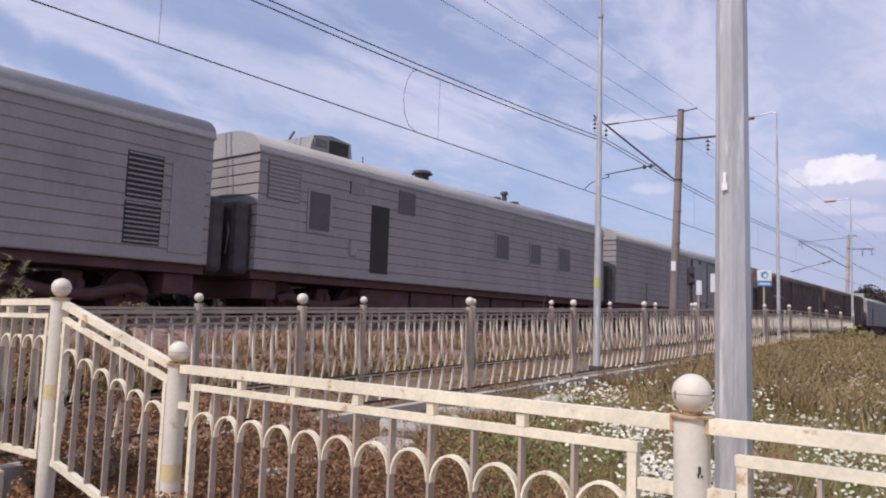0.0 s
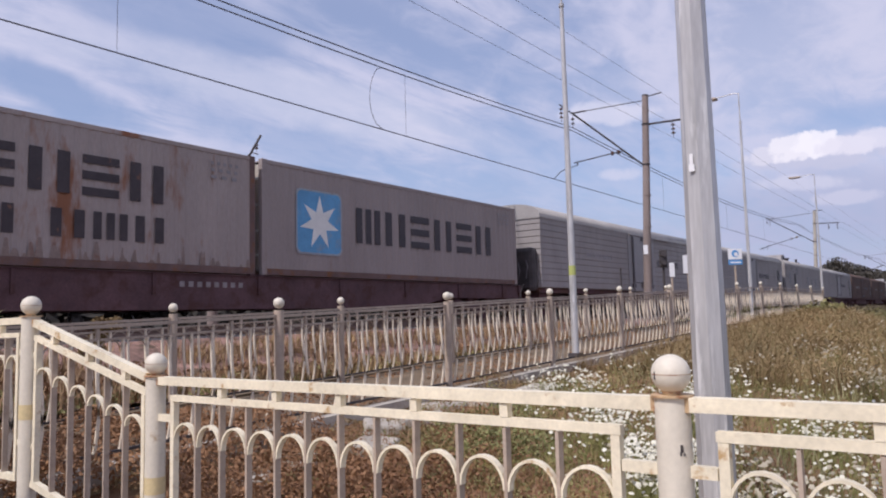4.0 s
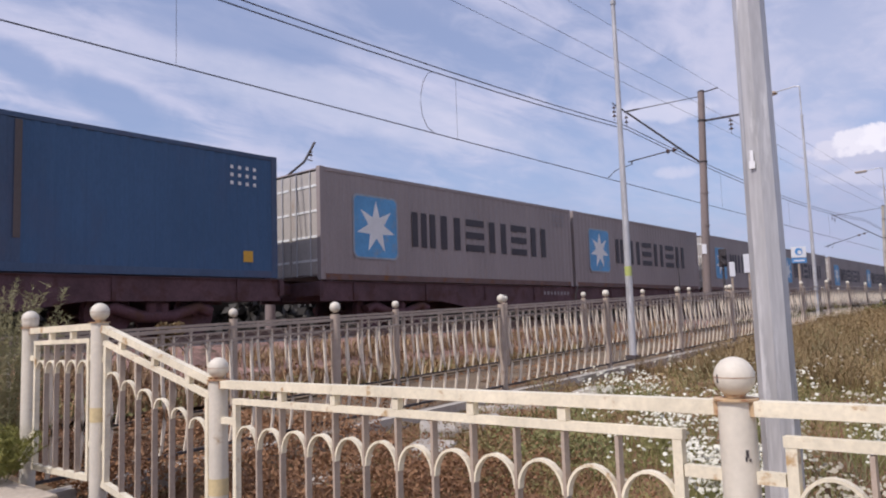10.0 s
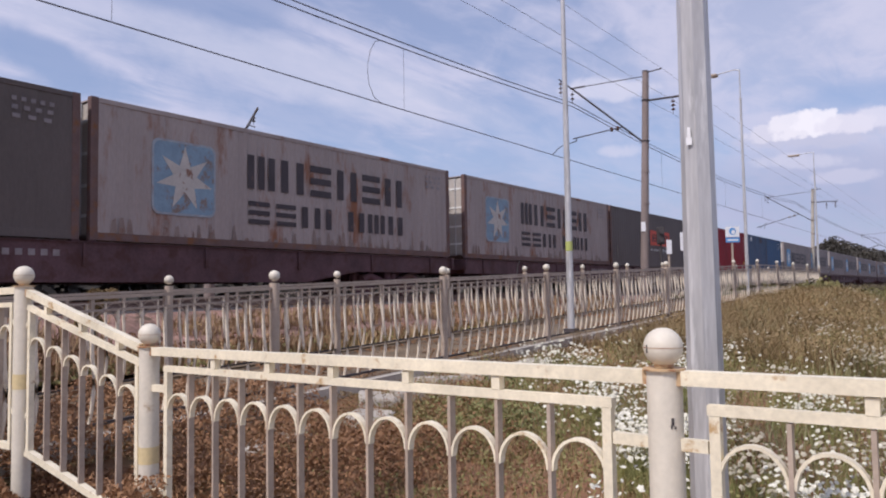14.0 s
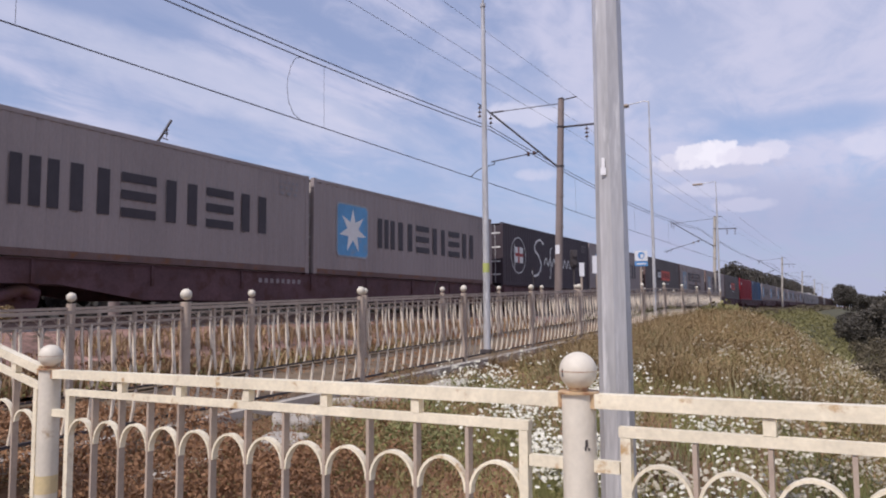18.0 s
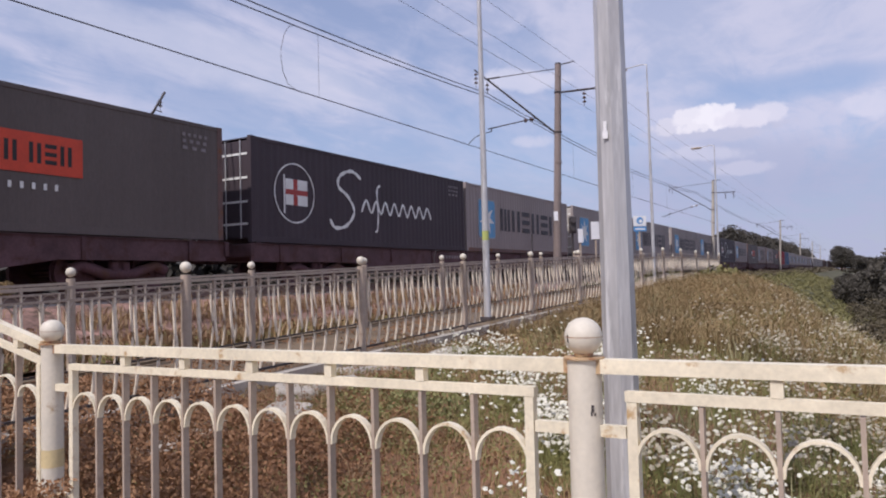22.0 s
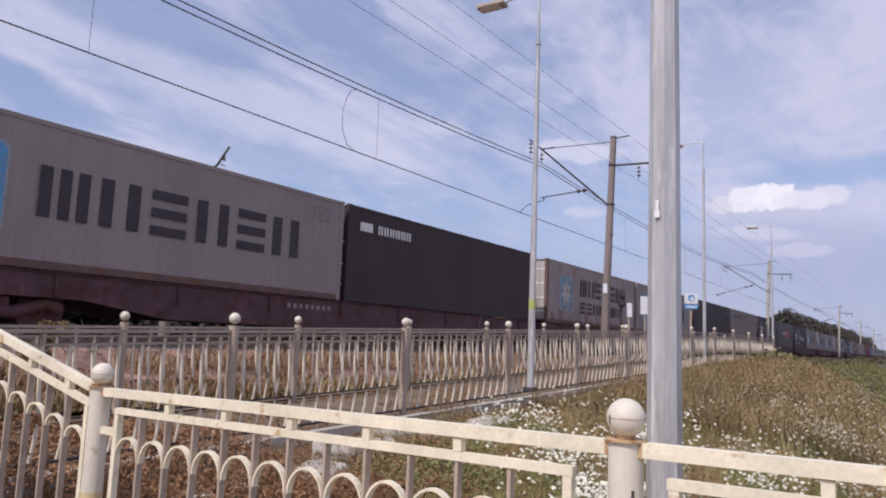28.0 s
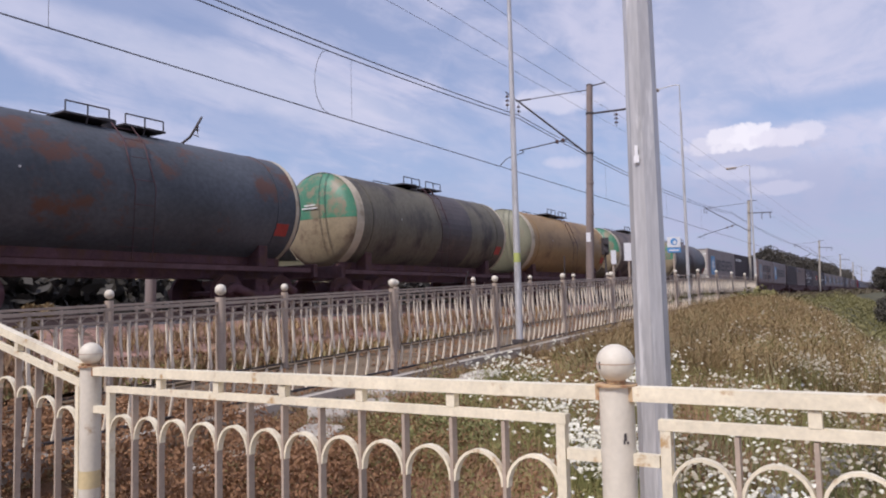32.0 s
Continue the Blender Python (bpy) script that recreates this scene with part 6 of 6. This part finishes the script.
for ahead, behind, mid in LOADS:
    WAGONS.append((another("flat", flat_wagon), mid, 0.0))
    WAGONS.append((another(ahead, lambda: container(ahead)), mid + 6.2, FLOOR))
    WAGONS.append((another(behind, lambda: container(behind)), mid - 6.2, FLOOR))
TANKS = (("tankblue", "tankgreen", "blue-grey tank wagon with a green end, grimy"), ("tankbrown", "tankgreen", "dirty brown tank wagon with a green end and pale ring"),
         ("tanktan", "tankendolive", "tan tank wagon with an olive end and rust runs"), ("tankolive", "tankgreen", "dark olive tank wagon with a green end and pale ring"),
         ("tankrust", "tankendolive", "faded blue tank wagon with broad rust patches"), ("tankbrown", "tankgreen", "dirty brown tank wagon with a green end and pale ring"), ("tanktan", "tankendolive", "tan tank wagon with an olive end and rust runs"))
for k, (shell, end, label) in enumerate(TANKS):
    WAGONS.append((tank_wagon(shell, end, "ring", label), (-427.5, -439.9, -451.9, -464.2, -476.5, -488.8, -501.1)[k], 0.0))


# ---- trees and shrubs ----
def leaf_cloud(centres, n, size, seed):
    rnd = np.random.RandomState(seed)
    verts, faces = [], []
    for (cx, cy, cz, cr) in centres:
        for _ in range(n):
            v = rnd.normal(size=3); v /= np.linalg.norm(v) + 1e-9
            rad = cr * (0.55 + 0.5 * rnd.rand())
            p = np.array([cx, cy, cz]) + v * rad * np.array([1, 1, 0.8])
            a, b = rnd.normal(size=3), rnd.normal(size=3)
            a /= np.linalg.norm(a); b -= a * b.dot(a); b /= np.linalg.norm(b)
            s = size * (0.6 + 0.8 * rnd.rand())
            i = len(verts)
            verts += [tuple(p + a * s), tuple(p + b * s * 0.6), tuple(p - a * s), tuple(p - b * s * 0.6)]
            faces.append((i, i + 1, i + 2, i + 3))
    return verts, faces


def tree(x, y, foot, height, width, seed, leaves=420, size=0.35):
    rnd = random.Random(seed)
    ob = thing("tree", "broad dark green tree beyond the meadow", "tree", "far trees", m=pose(x, y, foot))
    part("trunk", tube([(0, 0, 0), (0.1, 0, height * 0.3), (0.0, 0.1, height * 0.7)], [width * 0.05, width * 0.035, width * 0.012], 8), M["bark"], ob)
    cs = []
    for k in range(16):
        a, r = rnd.random() * 6.28, width * 0.36 * rnd.random() ** 0.5
        z = height * (0.3 + 0.6 * rnd.random())
        r *= 1.25 - 0.7 * abs(z / height - 0.5)
        cs.append((r * math.cos(a), r * math.sin(a), z, width * (0.17 + 0.13 * rnd.random())))
    for c in cs[:5]:
        part("limb", tube([(0, 0, height * 0.28), (c[0] * 0.6, c[1] * 0.6, c[2] * 0.8), c[:3]], [width * 0.02, width * 0.012, 0.02], 6), M["bark"], ob)
    v, f = leaf_cloud(cs, leaves // 16 * 3, size, seed)
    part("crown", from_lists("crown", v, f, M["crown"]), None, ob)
    return ob


TREES = []
rt = random.Random(5)
for k in range(28):   # wood beyond the tracks, far ahead
    TREES.append((-27 - 6 * rt.random(), 200 + 11.5 * k + 6 * rt.random()))
for k in range(40):   # wood on the meadow side
    TREES.append((9.0 + 0.9 * k + 2.0 * rt.random(), 105 + 50 * rt.random() + 0.4 * k))
for k in range(14):   # where the line vanishes
    TREES.append((-8 + 5 * k * rt.random(), 400 + 160 * rt.random()))
kinds = [tree(0, 0, 0, 13.5, 11, 11, 2600, 0.3), tree(0, 0, 0, 15.5, 11, 12, 2600, 0.3), tree(0, 0, 0, 12, 12, 13, 2600, 0.3), tree(0, 0, 0, 13, 12, 14, 2600, 0.34)]
used = set()
for k, (x, y) in enumerate(TREES):
    src = kinds[3] if k < 28 else kinds[k % 3]
    m = pose(x, y, ground_z(x, y) - 0.3, 0, 0, 77 * k)
    if src not in used:
        used.add(src)
        src.matrix_basis = m
    else:
        copy_thing(src, m)


for k in range(24):   # edge of the wood on the meadow side, lower towards the line
    x = -1.4 + 0.8 * k + 0.6 * rt.random()
    y = 100 + 14 * rt.random()
    copy_thing(kinds[k % 3], pose(x, y, ground_z(x, y) - 0.3, 0, 0, 53 * k) @ Matrix.Scale(min(1.0, 0.32 + 0.045 * k), 4))


def shrub(x, y, foot, h, w, seed, label, n=700, size=0.05, leaf="shrub"):
    ob = thing("shrub", label, "shrub", m=pose(x, y, foot))
    rnd = random.Random(seed)
    cs = []
    for k in range(9):
        a, r = rnd.random() * 6.28, w * 0.4 * rnd.random()
        cs.append((r * math.cos(a), r * math.sin(a), h * (0.2 + 0.7 * rnd.random()), w * 0.2))
    for c in cs[:6]:
        part("stem", tube([(c[0] * 0.2, c[1] * 0.2, 0), (c[0] * 0.6, c[1] * 0.6, c[2] * 0.6), c[:3]], 0.008, 5), M["bark"], ob)
    v, f = leaf_cloud(cs, n // 9, size, seed)
    part("leaves", from_lists("leaves", v, f, M[leaf]), None, ob)
    return ob


def feathery(x, y, foot, h, w, stems, seed, label, leaf="feather"):
    """Upright sprays: arching stems set with fine needles, thicker towards the tips."""
    rnd = random.Random(seed)
    ob = thing("feathery_plant", label, "plant", "plants beside the landing", m=pose(x, y, foot))
    verts, faces = [], []
    for k in range(stems):
        a, out, top = rnd.random() * 6.283, w * rnd.random() ** 0.7, h * (0.55 + 0.45 * rnd.random())
        base = Vector((0.25 * out * math.cos(a), 0.25 * out * math.sin(a), 0))
        tip = Vector((out * math.cos(a), out * math.sin(a), top))
        mid = base.lerp(tip, 0.5) + Vector((-0.15 * out * math.cos(a), -0.15 * out * math.sin(a), 0.1 * top))
        curve = [base.lerp(mid, t).lerp(mid.lerp(tip, t), t) for t in (i / 6 for i in range(7))]
        if k < 12:
            part("stem", tube(curve, 0.005, 4), M["bush"], ob)
        for i in range(70):
            t = 1 - 0.75 * rnd.random() ** 1.3
            p = base.lerp(mid, t).lerp(mid.lerp(tip, t), t)
            d = Vector((rnd.gauss(0, 1), rnd.gauss(0, 1), rnd.gauss(0.9, 0.6))).normalized() * (0.03 + 0.045 * rnd.random())
            n = d.cross(Vector((rnd.gauss(0, 1), rnd.gauss(0, 1), 0.1))).normalized() * 0.004
            b = len(verts)
            verts += [tuple(p - n), tuple(p + n), tuple(p + d)]
            faces.append((b, b + 1, b + 2))
    part("needles", from_lists("needles", verts, faces, M[leaf]), None, ob)


feathery(-6.75, 2.25, EYE - 1.15, 1.62, 0.55, 150, 3, "tall feathery olive plant beside the landing")
feathery(-5.75, 1.9, EYE - 1.06, 0.42, 0.42, 70, 4, "low yellow-green weeds at the foot of the fence", "freshleaf")
shrub(-10.6, 5.85, EYE - 0.95, 1.25, 0.6, 6, "dry brown bush beside the tracks", 1600, 0.03, "brownleaf")
for x, y, h, w, seed in ((-4.9, 45.0, 1.5, 2.2, 61), (-4.0, 47.5, 1.2, 2.0, 62), (-6.2, 50.0, 1.3, 2.4, 63)):
    shrub(x, y, EYE - 2.2, h, w, seed, "dark reddish brown bush below the crest of the embankment", 1500, 0.06, "darkbush")["group"] = "dark bushes below the crest"
rs = random.Random(21)
for k in range(40):   # bushes in the hollow below the embankment
    y = 40 + 70 * rs.random()
    x = -math.tan(radians(-0.2 + 0.9 * smooth(60, 90, y) - 8.0 * rs.random())) * y
    big = 0.6 + 0.011 * y
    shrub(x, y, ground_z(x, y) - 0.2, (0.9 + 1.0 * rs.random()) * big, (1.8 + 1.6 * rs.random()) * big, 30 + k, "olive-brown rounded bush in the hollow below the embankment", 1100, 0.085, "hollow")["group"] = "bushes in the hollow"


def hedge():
    """A dense belt of bushes beyond the second track; its near-black leaves put the shade under the wagons into colour.
    """
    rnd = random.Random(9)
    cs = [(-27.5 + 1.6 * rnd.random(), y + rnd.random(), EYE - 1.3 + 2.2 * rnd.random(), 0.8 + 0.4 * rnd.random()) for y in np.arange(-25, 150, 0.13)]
    # low inner row, added only to close bright gaps under the wagons
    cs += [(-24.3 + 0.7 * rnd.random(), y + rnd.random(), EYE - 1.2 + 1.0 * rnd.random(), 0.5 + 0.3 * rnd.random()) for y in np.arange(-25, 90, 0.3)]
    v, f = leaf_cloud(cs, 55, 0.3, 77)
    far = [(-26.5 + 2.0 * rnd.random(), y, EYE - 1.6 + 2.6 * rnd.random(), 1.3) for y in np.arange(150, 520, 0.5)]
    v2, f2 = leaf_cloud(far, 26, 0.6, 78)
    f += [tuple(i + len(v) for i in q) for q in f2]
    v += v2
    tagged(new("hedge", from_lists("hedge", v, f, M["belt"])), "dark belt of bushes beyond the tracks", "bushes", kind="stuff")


hedge()


# ---- a low building beyond the tracks ----
def depot():
    ob = thing("depot_building", "long low cream-plastered building beyond the tracks", "building", m=pose(-48, 46, EYE - 1.8, 0, 0, -38))
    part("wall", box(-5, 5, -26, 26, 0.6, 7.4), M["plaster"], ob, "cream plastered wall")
    part("plinth", box(-5.05, 5.05, -26.05, 26.05, -0.4, 0.6), M["concrete"], ob)
    part("roof", tube([(0, -26.6, 7.0), (0, 26.6, 7.0)], 6.2, 6, flat=0.5), M["iron"], ob, "low dark roof")
    for k in range(13):
        y = -24 + 4 * k
        w = part("window", box(5.0, 5.06, y - 0.35, y + 0.35, 3.2, 5.0, 0.01), M["pane"], ob, "narrow dark window")
        part("sill", box(5.0, 5.14, y - 0.45, y + 0.45, 3.1, 3.2), M["concrete"], w)


depot()


# ---- grass and flowers ----
def grass(name, count, region, height, width, material, seed, label, keep=None, bend=0.5, zf=None):
    """Blades and stalks: three-cornered leaves, each bent once."""
    rnd = np.random.RandomState(seed)
    verts, faces = [], []
    x0, x1, y0, y1 = region
    made_n = 0
    while made_n < count:
        x = x0 + (x1 - x0) * rnd.rand()
        y = y0 + (y1 - y0) * rnd.rand() ** 1.6
        if keep and not keep(x, y, rnd):
            continue
        made_n += 1
        z = (zf or ground_z)(x, y) - 0.02
        h = height * (0.4 + 0.9 * rnd.rand())
        a = rnd.rand() * 6.283
        lean = bend * h * rnd.rand()
        dx, dy = math.cos(a) * lean, math.sin(a) * lean
        wx, wy = -math.sin(a) * width / 2, math.cos(a) * width / 2
        i = len(verts)
        verts += [(x - wx, y - wy, z), (x + wx, y + wy, z), (x + dx * 0.35 + wx * 0.7, y + dy * 0.35 + wy * 0.7, z + h * 0.6), (x + dx * 0.35 - wx * 0.7, y + dy * 0.35 - wy * 0.7, z + h * 0.6), (x + dx, y + dy, z + h)]
        faces += [(i, i + 1, i + 2, i + 3), (i + 3, i + 2, i + 4)]
    tagged(new(name, from_lists(name, verts, faces, material)), label, "grass", kind="stuff")


def leafy(x, y):
    return noise.noise((x * 0.35, y * 0.35, 2.0))


def on_slope(x, y, rnd):
    return x > NEAR_ROW + 0.5 and y > 2.4


def trackside_z(x, y):
    """Top of the trackside ground, ballast shoulder included."""
    bed = RAIL + 0.16 + (-0.5 - 0.48 * (-10.4 + 12.2 - (-10.4 - x)) / 1.8 if x < -10.4 else -1.0)
    return max(ground_z(x, y), bed)


grass("dry_grass", 90000, (-5.6, 4.5, 2.4, 36), 0.15, 0.007, M["drygrass"], 1, "dry brown grass on the embankment", lambda x, y, r: on_slope(x, y, r) and leafy(x, y) < 0.3 + 0.5 * r.rand() and (y > 6.5 or x > -2 or r.rand() < 0.3), 1.3)
grass("green_grass", 40000, (-4.6, 5.5, 2.6, 22), 0.15, 0.007, M["greengrass"], 2, "green grass and weeds on the embankment", lambda x, y, r: on_slope(x, y, r) and leafy(x, y) > -0.05 - 0.4 * r.rand() and x > -3.0 + 0.6 * r.randn() and (y > 6 or x > -2 or r.rand() < 0.4), 1.3)
grass("tall_weeds", 6000, (-4.4, 4.5, 3.2, 30), 0.34, 0.012, M["tallweed"], 6, "tall grey-green weeds in clumps on the embankment", lambda x, y, r: on_slope(x, y, r) and noise.noise((x * 1.1, y * 1.1, 4.0)) > 0.2 and (y > 7.5 or x > -1.5), 1.0)
grass("dead_weeds", 3000, (-5.8, -0.9, 2.4, 6.5), 0.2, 0.008, M["drygrass"], 3, "withered brown weeds behind the fence", on_slope, 1.5)
grass("trackside_weeds", 16000, (-12.3, -8.6, 2.4, 42), 0.30, 0.022, M["drygrass"], 4, "dry weeds beside the tracks", lambda x, y, r: noise.noise((x * 0.8, y * 0.5, 6.0)) > -0.05, 1.2, trackside_z)


def litter(name, count, region, top, size, seed, label, leaf="litter", zf=None, keep=None, grain=1.6):
    """Withered leaves, lying and on low stalks."""
    rnd = np.random.RandomState(seed)
    x0, x1, y0, y1 = region
    verts, faces = [], []
    for _ in range(count):
        x, y = x0 + (x1 - x0) * rnd.rand(), y0 + (y1 - y0) * rnd.rand() ** 1.4
        if keep and not keep(x, y, rnd):
            continue
        heap = max(0.0, 0.3 + noise.noise((x * grain, y * grain, 5 + seed)))
        c = np.array([x, y, (zf or ground_z)(x, y) + top * heap * rnd.rand() ** 0.7])
        a, b = rnd.normal(size=3), rnd.normal(size=3)
        a /= np.linalg.norm(a); b -= a * b.dot(a); b /= np.linalg.norm(b)
        s = size * (0.5 + rnd.rand())
        i = len(verts)
        verts += [tuple(c + a * s), tuple(c + b * s * 0.55), tuple(c - a * s), tuple(c - b * s * 0.55)]
        faces.append((i, i + 1, i + 2, i + 3))
    tagged(new(name, from_lists(name, verts, faces, M[leaf])), label, "weeds", kind="stuff")


litter("withered_leaves", 46000, (-5.6, -1.2, 2.45, 8.5), 0.36, 0.0135, 14, "reddish brown withered leaves behind the fence", keep=lambda x, y, r: noise.noise((x * 0.8, y * 0.8, 7.0)) + 0.06 * (-3.2 - x) > -0.15 + 0.5 * smooth(5.0, 7.0, y) and math.hypot(x + 4.1, y - 5.0) > 0.5 + 0.2 * r.rand())
grass("yellow_grass", 9000, (-5.5, -3.0, 5.0, 10.0), 0.09, 0.007, M["yellowgrass"], 35, "yellow-green grass between the withered leaves and the kerb", on_slope, 1.2)
litter("green_patch", 5000, (-4.6, -2.8, 4.8, 6.8), 0.12, 0.011, 36, "low fresh green leaves in a bare patch behind the fence", "freshleaf", keep=lambda x, y, r: math.hypot((x + 3.7) / 0.45, (y - 5.75) / 0.6) < 0.6 + 0.5 * r.rand(), grain=3.0)
litter("kerb_weeds", 14000, (-5.85, -5.2, 2.4, 12.0), 0.34, 0.014, 37, "brown and olive weeds grown over the foot of the kerb", "brownleaf", grain=1.2)
litter("withered_heap", 34000, (-5.6, -3.4, 2.42, 5.2), 0.8, 0.015, 19, "tall heap of withered brown weeds behind the fence", grain=1.1, zf=lambda x, y: max(ground_z(x, y), EYE - 1.42))
litter("withered_drift", 18000, (-8.0, -5.4, 2.42, 5.2), 0.40, 0.018, 25, "withered brown leaves drifted over the start of the path", zf=lambda x, y: path_z(y) - 0.02)
litter("fence_foot_weeds", 20000, (-5.6, -3.5, 1.98, 2.36), 0.85, 0.015, 27, "withered weeds growing up through the foot of the fence", zf=lambda x, y: EYE - 1.5)
litter("withered_weeds", 16000, (-10.7, -9.3, 2.4, 30), 0.45, 0.03, 15, "withered brown weeds beside the tracks", zf=trackside_z)
litter("trackside_greens", 12000, (-9.7, -8.5, 2.4, 30), 0.35, 0.025, 20, "low olive weeds beside the footpath", "olive", zf=trackside_z)
litter("path_weeds", 18000, (-8.1, -5.9, 2.4, 30), 0.16, 0.02, 21, "low withered weeds on the broken footpath", "litter", zf=lambda x, y: path_z(y), keep=lambda x, y, r: noise.noise((x * 0.9, y * 0.9, 1.0)) > -0.05)
litter("olive_weeds", 110000, (-5.2, 5.0, 2.5, 24), 0.46, 0.014, 16, "leafy olive-green weeds on the embankment", "olive", keep=lambda x, y, r: on_slope(x, y, r) and leafy(x, y) + 0.10 * x > -0.42 - 0.3 * r.rand())
litter("mid_greens", 46000, (-5.3, 0.5, 5.5, 15.0), 0.46, 0.017, 38, "leafy green weeds among the daisies", "midgreen", keep=lambda x, y, r: on_slope(x, y, r) and noise.noise((x * 0.6, y * 0.45, 2.5)) + 0.9 * math.exp(-((x + 0.62 * y) / 1.3) ** 2) > 0.25 + 0.3 * r.rand(), grain=1.3)
litter("brown_weeds", 34000, (-5.2, 5.0, 9.0, 34), 0.5, 0.026, 17, "leafy brown withered weeds on the embankment", "brownleaf", keep=lambda x, y, r: on_slope(x, y, r) and leafy(x, y) < 0.25 + 0.3 * r.rand(), grain=0.9)
grass("crest_grass", 46000, (-5.4, 3.0, 11.0, 36), 0.36, 0.010, M["brownleaf"], 31, "tall ochre grass along the crest of the embankment", lambda x, y, r: on_slope(x, y, r) and noise.noise((x * 0.5, y * 0.4, 8.0)) > -0.25, 1.1)
litter("crest_weeds", 12000, (-5.4, -1.0, 14.0, 34), 0.75, 0.025, 22, "tall brown weeds along the crest of the embankment", "brownleaf", keep=on_slope, grain=0.7)
litter("verge_growth", 24000, (-12.6, -8.6, 42, 190), 0.75, 0.11, 33, "dark dry growth along the edge of the far ballast", "hollow", zf=trackside_z, grain=0.5)
litter("far_verge", 9000, (-12.6, -8.6, 170, 460), 1.3, 0.36, 34, "dark dry growth along the distant line", "hollow", zf=trackside_z, grain=0.3)
litter("bank_weeds", 80000, (-10.5, 14.0, 30, 175), 0.9, 0.11, 23, "rough green growth on the far bank", "bank", grain=0.5)
rub = random.Random(3)
chunk = mesh_of("rubble", box(-0.28, 0.28, -0.2, 0.2, -0.1, 0.09, 0.03), M["concrete"])
for k in range(9):
    x, y = -5.35 + 0.5 * rub.random(), 4.2 + 0.55 * k + 0.3 * rub.random()
    ob = new("rubble", chunk)
    ob.matrix_basis = pose(x, y, ground_z(x, y), 14 * rub.random() - 7, 16 * rub.random() - 8, 180 * rub.random())
    tagged(ob, "broken pale concrete lump beside the kerb", "rubble", "rubble by the kerb")


def flowers(name, count, region, chance, size, height, material, seed, label):
    rnd = np.random.RandomState(seed)
    x0, x1, y0, y1 = region
    verts, faces, sv, sf = [], [], [], []
    n = 0
    while n < count:
        x, y = x0 + (x1 - x0) * rnd.rand(), y0 + (y1 - y0) * rnd.rand() ** 1.5
        if rnd.rand() > chance(x, y):
            continue
        n += 1
        g = ground_z(x, y)
        h = height * (0.5 + 0.7 * rnd.rand())
        lx, ly = 0.06 * rnd.normal(), 0.06 * rnd.normal()
        c = np.array([x + lx, y + ly, g + h])
        nrm = np.array([0.5 * rnd.normal(), 0.5 * rnd.normal() - 0.35, 0.9]); nrm /= np.linalg.norm(nrm)
        u = np.cross(nrm, [1, 0, 0.1]); u /= np.linalg.norm(u); v = np.cross(nrm, u)
        r = size * (0.6 + 0.7 * rnd.rand())
        i = len(verts)
        verts.append(tuple(c + nrm * 0.004))
        for k in range(10):
            a = 2 * math.pi * k / 10
            rr = r * (1.0 if k % 2 else 0.7)
            verts.append(tuple(c + (u * math.cos(a) + v * math.sin(a)) * rr))
        faces += [(i, i + 1 + k, i + 1 + (k + 1) % 10) for k in range(10)]
        j = len(sv)
        sv += [(x - 0.003, y, g), (x + 0.003, y, g), tuple(c)]
        sf.append((j, j + 1, j + 2))
    tagged(new(name, from_lists(name, verts, faces, M[material])), label, "flowers", kind="stuff")
    tagged(new("flower_stalks", from_lists("flower_stalks", sv, sf, M["greengrass"])), "thin green flower stalks", "flowers", kind="stuff")


def clump(x, y, z, lift=0.1, gain=1.8):
    return max(0.0, lift + gain * noise.noise((x * 1.3, y * 1.3, z)))


flowers("daisies", 4800, (-4.6, 3.5, 2.6, 11), lambda x, y: math.exp(-((x + 0.6 + 0.48 * (y - 3)) / (0.9 + 0.08 * y)) ** 2 - ((y - 2.5) / 6.0) ** 2) * clump(x, y, 9, -0.1, 3.0) * (x > -y * (0.50 + 0.03 * (y - 4))), 0.0195, 0.40, "petal", 8, "white daisies in the grass of the embankment")
flowers("daisies", 2800, (-0.8, 4.0, 2.6, 8), lambda x, y: math.exp(-((y - 3) / 3.0) ** 2) * clump(x, y, 12, -0.05, 3.0), 0.0215, 0.38, "petal", 9, "white daisies in dense clumps behind the fence")
flowers("umbels", 13000, (-3.5, 5.0, 5, 26), lambda x, y: smooth(-3.5, 0.5, x) * (1 - 0.75 * smooth(11, 18, y)) * clump(x, y, 3, 0.0, 2.2), 0.020, 0.42, "umbel", 10, "dull cream flower heads among the weeds")


# ---- what moves ----
def motions():
    times = [0.0, 2.0, 4.0, 6.0, 8.0, 10.0, 12.0, 14.0, 16.0, 18.0, 20.0, 22.0, 24.0, 26.0, 28.0, 30.0, 32.0]
    for ob, mid, lift in WAGONS:
        walk(ob, [(t, pose(AXIS, mid + run(t), RAIL + lift)) for t in times])


motions()
